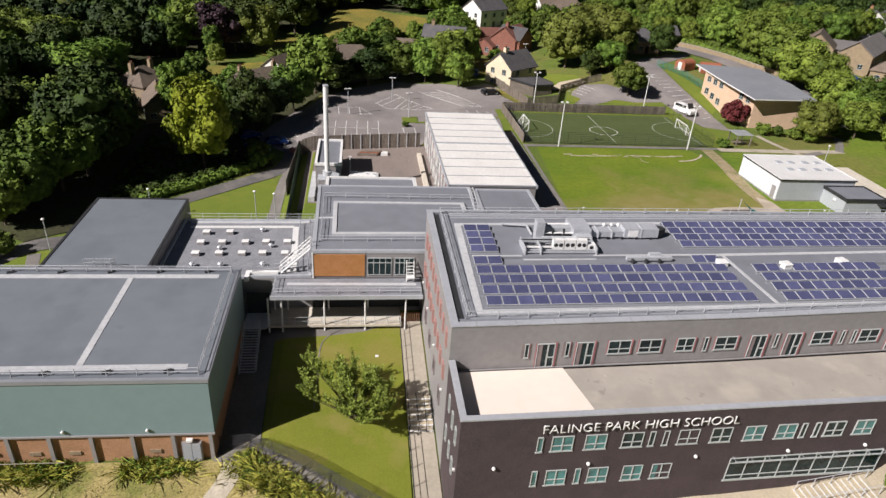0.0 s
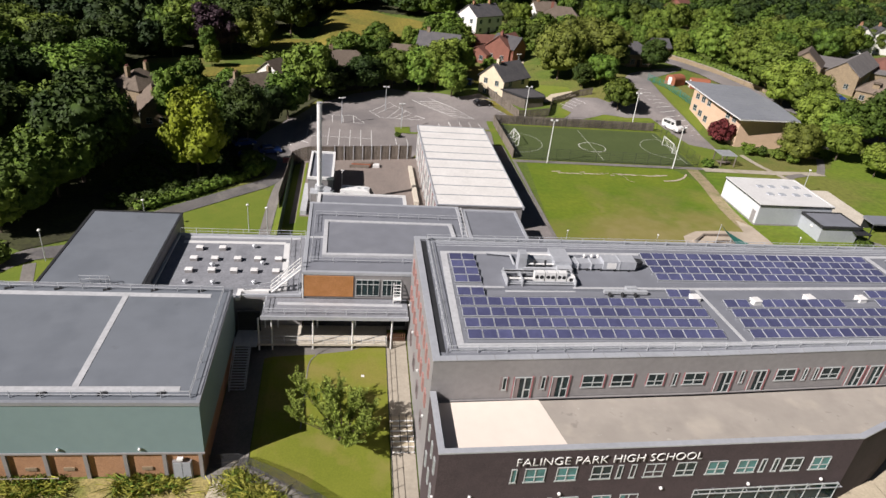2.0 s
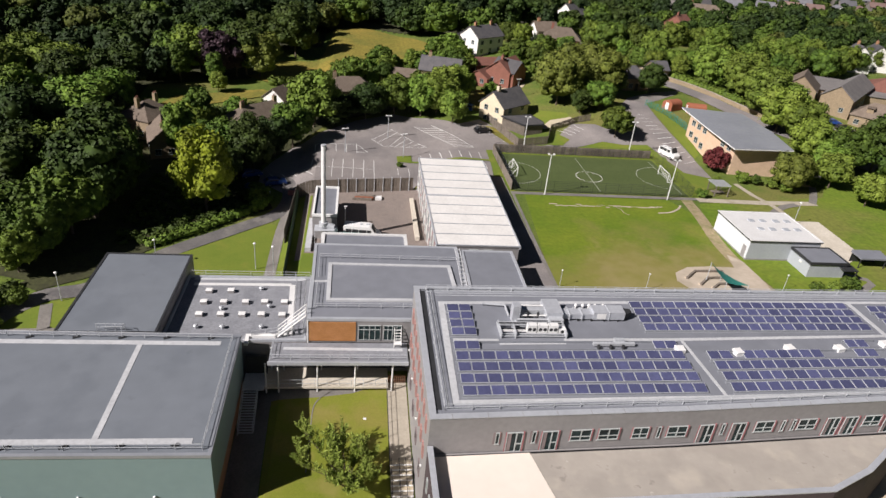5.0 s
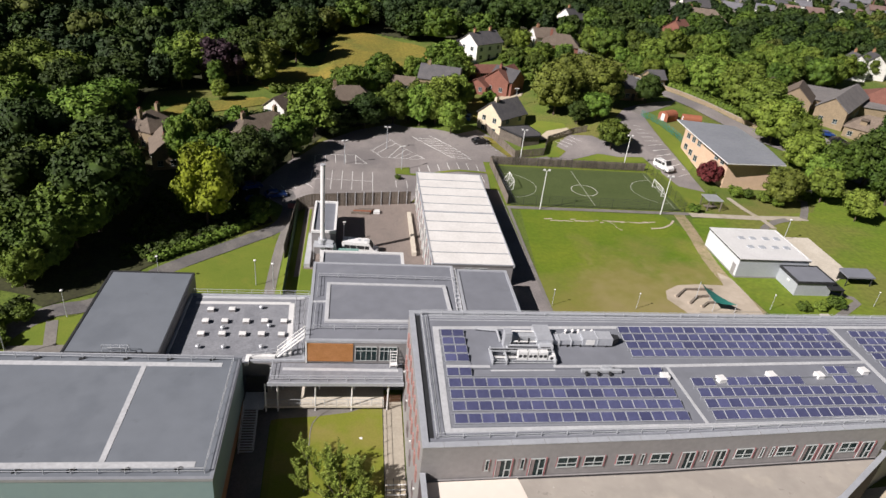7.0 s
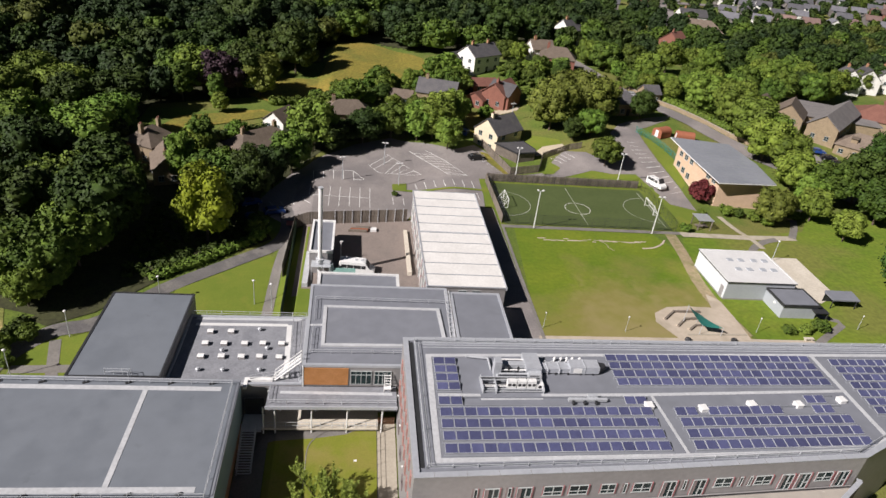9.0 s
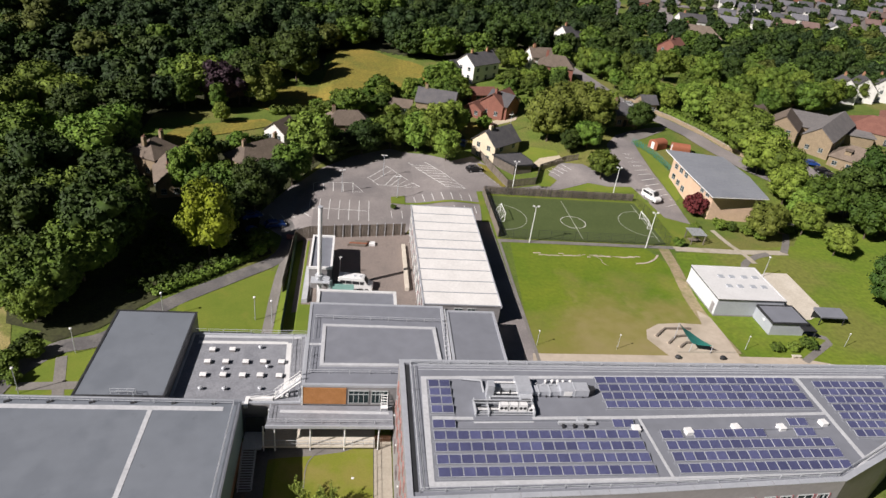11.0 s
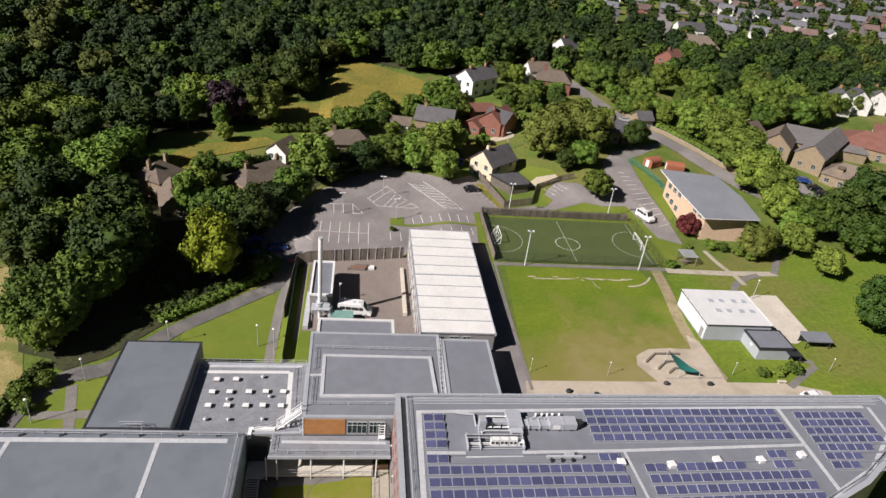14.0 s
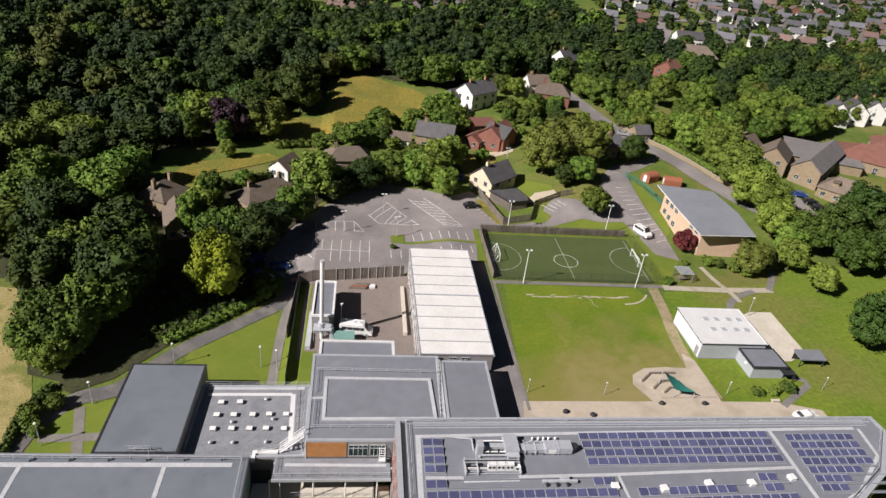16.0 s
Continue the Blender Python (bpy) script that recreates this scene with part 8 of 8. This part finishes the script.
for poly, gap, kinds, lo, hi in ((W4, 7.5, ("oak", "oak3", "ash", "chestnut"), 0.55, 0.9), (W5, 6.0, ("oak", "ash", "oak3", "dark"), 0.35, 0.6), (W6, 4.2, ("bush", "bush", "bushlight", "small"), 0.8, 1.3), (W7, 4.6, ("bush", "bushlight", "bush", "small"), 0.6, 1.15), (W8, 5.0, ("bush", "bushlight", "bush"), 0.6, 1.1), (W9, 6.0, ("bush", "oak3", "oak"), 0.45, 0.6)):
    for x, y in strew(poly, gap, rng, HOMES):
        plant(str(rng.choice(kinds)), x, y, rng.uniform(lo, hi), rng.uniform(0, 360))


def joined_wood(name, places, per, size, k, label, seed):
    """Crowns past counting, in one mesh, with leaf tones that differ from tree to tree."""
    rng = np.random.default_rng(seed)
    V, F, S, base = [], [], [], 0
    for x, y, h, w in places:
        z = land(x, y)
        lobes = [((c[0] + x, c[1] + y, c[2] + z), r) for c, r in lobed(rng, h, w, k, 0.05)]
        v, f, s = crown_data(lobes, per, size, rng)
        V.append(v)
        F.append(f + base)
        S.append(np.full(len(s), rng.choice(4, p=(0.52, 0.16, 0.28, 0.04))))
        base += len(v)
    ob = new(name, mesh_from(name, np.concatenate(V), np.concatenate(F), np.concatenate(S), (LEAF["far"], LEAF["mid"], LEAF["dark"], LEAF["farolive"])))
    return tagged(ob, label, "woodland", kind="stuff")


joined_wood("wood_canopy", REST, 1400, 0.75, 13, "dense mid green woodland canopy", 61)
for key, x, y, s in (("lime", -25.6, 104.6, 0.95), ("dark", -25, 113.5, 0.8), ("small", -34.5, 139, 1.3), ("tall", -35.5, 143, 0.55), ("small", -28.5, 153.5, 0.8),
                     ("willow", 51, 159.5, 1.02), ("willow", 57, 164, 1.05), ("willow", 63.5, 163, 0.92), ("dark", 55, 152, 0.5), ("oak3", 60, 153, 0.6), ("oak2", 66.5, 162.5, 0.55), ("oak2", 67, 169, 0.6), ("oak2", 78.4, 166.4, 0.58),
                     ("small", 59.8, 138.6, 1.12), ("maple", 78.6, 125.4, 1.0), ("willow", 89.6, 115.6, 0.62), ("willow", 94.5, 118.5, 0.45),
                     ("chestnut", 101, 177, 0.92), ("chestnut", 107, 171, 0.95), ("chestnut", 104.5, 164, 0.95), ("chestnut", 108.5, 160, 0.85), ("chestnut", 104.5, 154, 0.95), ("chestnut", 107.5, 150, 0.82), ("chestnut", 104, 145, 0.85), ("chestnut", 107, 140, 0.78), ("chestnut", 105.5, 133, 0.76), ("ash", 105, 125, 0.7), ("ash", 101, 117.5, 0.7),
                     ("oak", 110.5, 126.5, 0.85), ("ash", 103, 108.5, 0.62), ("oak2", 119, 128, 0.95), ("oak2", 131, 137, 0.95), ("oak", 117, 117.5, 0.9), ("oak2", 126, 116, 0.95), ("oak2", 134, 126, 1.0), ("oak", 144, 134, 1.0), ("oak2", 138, 116, 1.0), ("oak", 148, 122, 1.0), ("oak2", 101, 89, 0.85), ("oak", 107, 84, 0.9),
                     ("ash", 86.5, 196, 0.6), ("oak", 92, 196, 0.6), ("small", 81.5, 170, 0.9), ("copper", -38, 182.5, 1.05), ("copper", -33.5, 185, 0.95), ("willow", -27.5, 186, 0.95), ("tall", -38, 178, 0.55), ("ash", -36, 171.5, 0.45), ("tall", -47, 178, 0.7),
                     ("oak", 56, 226, 0.6), ("oak3", 52, 231, 0.6), ("oak", 48, 199, 0.4), ("small", 50, 205, 1.0), ("ash", 16, 197, 0.5), ("oak", 28, 188, 0.55), ("oak3", 30, 200, 0.5), ("small", 8, 190, 0.9), ("small", 32, 193, 0.9), ("small", 54, 196, 1.0), ("small", 57, 204, 1.0),
                     
                     ("oak3", 188, 222, 0.7), ("oak", 178, 216, 0.6), ("oak2", 197, 226, 0.7), ("oak3", 168, 214, 0.6), ("oak", 160, 212, 0.6), ("ash", 206, 232, 0.7), ("oak2", 150, 203, 0.5),
                     ("oak", -50, 86, 0.74), ("oak", -47, 83.5, 0.6), ("oak3", -46.5, 88, 0.8), ("oak", -44, 95, 0.9), ("oak", -45, 103, 0.97), ("oak3", -44, 114, 0.95), ("oak2", -41.5, 107, 0.85), ("oak", -53, 112, 1.0), ("dark", -50, 132, 0.6), ("dark", -53, 140, 0.75)):
    plant(key, x, y, s, (x * 37 + y * 11) % 360, tall=1.3 if key == "lime" else 1.0)
for key, x, y, s in (("bush", 68, 109.8, 0.6), ("bush", 84, 118, 0.7), ("bushlight", 87, 116.5, 0.9), ("bush", 81.5, 118.8, 0.8), ("bush", 89, 114.5, 0.8), ("bushlight", 76, 118.5, 0.5), ("bush", 97, 118, 0.9), ("bushlight", 73, 75.5, 0.6), ("bush", 76, 76.2, 0.7), ("bush", 69.8, 75.2, 0.55),
                     ("bush", -17.5, 108.6, 1.2), ("bushlight", -17, 106, 0.9), ("bush", -44, 76, 0.8), ("bush", -46.5, 73.5, 0.9), ("bush", -45, 71, 0.7), ("bush", 8.9, 124.2, 0.35), ("bushlight", 45.5, 196.5, 0.9), ("bush", 47.5, 211, 1.2), ("bush", 52, 213, 1.1), ("bushlight", 56, 216, 1.1), ("bushlight", 28, 214, 1.2), ("bush", 31, 210, 1.2),
                     ("bush", 24, 205, 1.3), ("bush", 17, 203, 1.2), ("bush", 10, 199, 1.2), ("bush", 3, 192, 1.3), ("bush", -6, 189, 1.2), ("bush", 66, 212, 1.2), ("bush", 20, 190, 1.4), ("bushlight", 50, 206, 1.4), ("bush", 55, 210, 1.6), ("bush", 60, 206, 1.5), ("bushlight", 47, 188, 1.1), ("bush", 36, 172, 1.2), ("bushlight", 30, 174, 1.3), ("bush", 33, 206, 1.4), ("bushlight", 25, 197, 1.3)):
    plant(key, x, y, s, (x * 53 + y * 17) % 360)


def hedge(name, pts, w, h, leaf, label, seed, size=0.3, per=55):
    """A row of clipped leaf masses."""
    rng = np.random.default_rng(seed)
    lobes = []
    for a, b in zip(pts, pts[1:]):
        a, b = Vector(a), Vector(b)
        k = max(1, round((b - a).length / (w * 0.7)))
        for i in range(k):
            p = a.lerp(b, (i + 0.5) / k)
            s = rng.uniform(0.85, 1.15)
            lobes.append(((p.x, p.y, land(p.x, p.y) + h * 0.45), (w * 0.6 * s, w * 0.6 * s, h * 0.58 * s)))
    ob = new(name, mesh_from(name, *crown_data(lobes, per * len(lobes), size, rng), (LEAF[leaf], LEAF[leaf])))
    return tagged(ob, label, "hedge")


hedge("hedge", [(-32, 91.5), (-25.5, 97.5), (-18.5, 104.5), (-15.5, 110)], 2.2, 1.4, "light", "rough green hedge along the curving path", 32, 0.26, 90)
hedge("hedge", [(-37, 150), (-28, 155), (-22, 158.5)], 2.4, 3.0, "dark", "tall dark garden hedge", 33, 0.4)
hedge("hedge", [(-47.5, 66), (-48, 74), (-46, 80)], 1.6, 1.2, "dark", "low dark hedge beside the path", 34)
hedge("hedge", [(64, 300), (79, 252), (92, 212)], 4, 3.5, "mid", "rough hedge beside the road", 36, 0.6, 40)
hedge("hedge", [(91, 190), (96.6, 179.5), (99.8, 170.5), (103, 161)], 2.6, 2.4, "mid", "dense green hedge along the road wall", 45, 0.4, 60)
hedge("hedge", [(-24, 180), (-8, 184), (4, 190), (20, 202)], 3, 2.2, "mid", "rough hedge across the meadow", 37, 0.5, 40)


def tufts(name, spots, count, spread, h, mats, label, category, seed, wide=0.05):
    """Upright blades in clumps, green and dry mixed."""
    rng = np.random.default_rng(seed)
    spots = np.array(spots)
    c = spots[rng.integers(len(spots), size=count)] + rng.normal(scale=spread, size=(count, 2))
    z = np.array([land(a, b) for a, b in c])
    k = h * rng.uniform(0.35, 1.2, size=count)
    a = rng.uniform(0, 2 * math.pi, size=count)
    d = np.stack([np.cos(a), np.sin(a)], axis=1) * (wide * rng.uniform(0.6, 1.6, size=count))[:, None]
    lean = rng.normal(scale=1.1, size=(count, 2)) * k[:, None]
    V = np.stack([np.column_stack([c - d, z]), np.column_stack([c + d, z]), np.column_stack([c + lean + d * 0.4, z + k]), np.column_stack([c + lean * 1.5, z + k * 1.15])], axis=1).reshape(-1, 3)
    idx = np.arange(count)[:, None] * 4
    F = np.concatenate([idx + (0, 1, 2), idx + (0, 2, 3)], axis=1).reshape(-1, 3)
    S = np.repeat(rng.integers(len(mats), size=count), 2)
    ob = new(name, mesh_from(name, V, F, S, [LEAF[m] for m in mats]))
    return tagged(ob, label, category, kind="stuff")


def weeds(name, line, count, spread, h, leaf, label, seed):
    """Low uneven clumps of small leaves along a line."""
    rng = np.random.default_rng(seed)
    lobes = []
    for i in range(count):
        x, y = np.array(line[int(rng.integers(len(line)))]) + rng.normal(scale=spread, size=2)
        r, t = rng.uniform(0.14, 0.42), h * rng.uniform(0.3, 1.15)
        lobes.append(((x, y, land(x, y) + t * 0.4), (r, r, t * 0.6)))
    ob = new(name, mesh_from(name, *crown_data(lobes, 60 * count, 0.085, rng, False), (LEAF[leaf],)))
    return tagged(ob, label, "weeds", kind="stuff")


line = [(-62 + 0.5 * i, 41.35 + 0.3 * math.sin(i * 0.9)) for i in range(96)]
line = [p for i, p in enumerate(line) if math.sin(i * 0.37) + math.sin(i * 0.13 + 1) > -0.9]
weeds("weeds", line, 420, 0.55, 0.55, "weed", "yellow green weeds along the brick wall", 38)
weeds("weeds", line, 120, 0.4, 0.7, "light", "green weeds along the brick wall", 43)
tufts("tall_grass", line, 6000, 0.5, 0.5, ("weed", "weed", "light"), "tall yellow green grass along the brick wall", "grass", 45, 0.03)
line = [(-10.2 + 0.3 * i, 40.9 - 0.21 * i + 0.3 * math.sin(i)) for i in range(42)]
weeds("weeds", line, 220, 0.75, 0.6, "weed", "yellow green weeds beside the mesh fence", 39)
weeds("weeds", line, 70, 0.6, 0.65, "light", "green weeds beside the mesh fence", 44)
tufts("tall_grass", line, 3500, 0.7, 0.5, ("weed", "weed", "light"), "tall yellow green grass beside the mesh fence", "grass", 46, 0.03)
rng = np.random.default_rng(40)
tufts("dry_grass", [(a, b) for a, b in zip(rng.uniform(-62, -3, 1100), rng.uniform(29, 40.6, 1100)) if abs(a + 12.6) > 1.9], 14000, 0.3, 0.13, ("straw", "straw", "weed"), "dry straw coloured grass tufts", "grass", 42, 0.05)
shrub = plant("bushlight", 42.0, 31.6, 0.55, 40, sink=-1.4)
shrub = plant("bush", 43.6, 31.0, 0.5, 140, sink=-1.45)


def undergrowth(name, poly, gap, h, size, leaf, label, seed):
    """Loose low growth as one mass of leaf sprays."""
    rng = np.random.default_rng(seed)
    lobes = [((x, y, land(x, y) + h * 0.3), (gap * 0.6, gap * 0.6, h * rng.uniform(0.5, 1.0))) for x, y in strew(poly, gap, rng)]
    ob = new(name, mesh_from(name, *crown_data(lobes, 40 * len(lobes), size, rng), (LEAF[leaf], LEAF[leaf])))
    return tagged(ob, label, "undergrowth", kind="stuff")


undergrowth("undergrowth", [(-36, 92), (-31, 93), (-25, 99), (-18, 107), (-18, 112), (-30, 118), (-38, 118), (-38, 100)], 1.8, 0.9, 0.4, "dark", "dark undergrowth below the wood", 41)


def far_wood(name, poly, gap, seed, label, wide, per=260, size=1.5, k=6, hole=()):
    rng = np.random.default_rng(seed)
    places = [(x, y, wide * rng.uniform(0.85, 1.2), wide * rng.uniform(0.85, 1.15)) for x, y in strew(poly, gap, rng, hole)]
    return joined_wood(name, places, per, size, k, label, seed)


far_wood("far_wood", [(-420, 130), (-158, 120), (-150, 320), (-100, 320), (-100, 345), (-130, 420), (-500, 420)], 9.5, 51, "distant dark green woodland", 12)
far_wood("far_wood", [(-100, 318), (40, 318), (64, 345), (132, 346), (122, 400), (136, 470), (90, 480), (60, 350), (-20, 340), (-90, 346)], 8.5, 52, "distant green woodland", 11, hole=[[(28, 312), (54, 312), (54, 332), (28, 332)]])
far_wood("far_trees", [(240, 330), (300, 286), (420, 330), (700, 520), (760, 700), (500, 760), (300, 700), (160, 500), (150, 370)], 11.5, 53, "trees scattered among the estate houses", 7, per=150)
far_wood("far_trees", [(-92, 350), (110, 350), (110, 480), (-92, 480)], 12, 54, "trees scattered among the estate houses", 8, per=160)
far_wood("far_wood", [(-200, 480), (150, 490), (320, 740), (900, 820), (900, 1100), (-300, 1000)], 16, 55, "distant green woodland", 20, per=120, size=3.2)
far_wood("far_wood", [(304, 130), (150, 140), (152, 116), (300, 60)], 9, 56, "green trees at the edge of the grounds", 12, per=500, size=1.0)
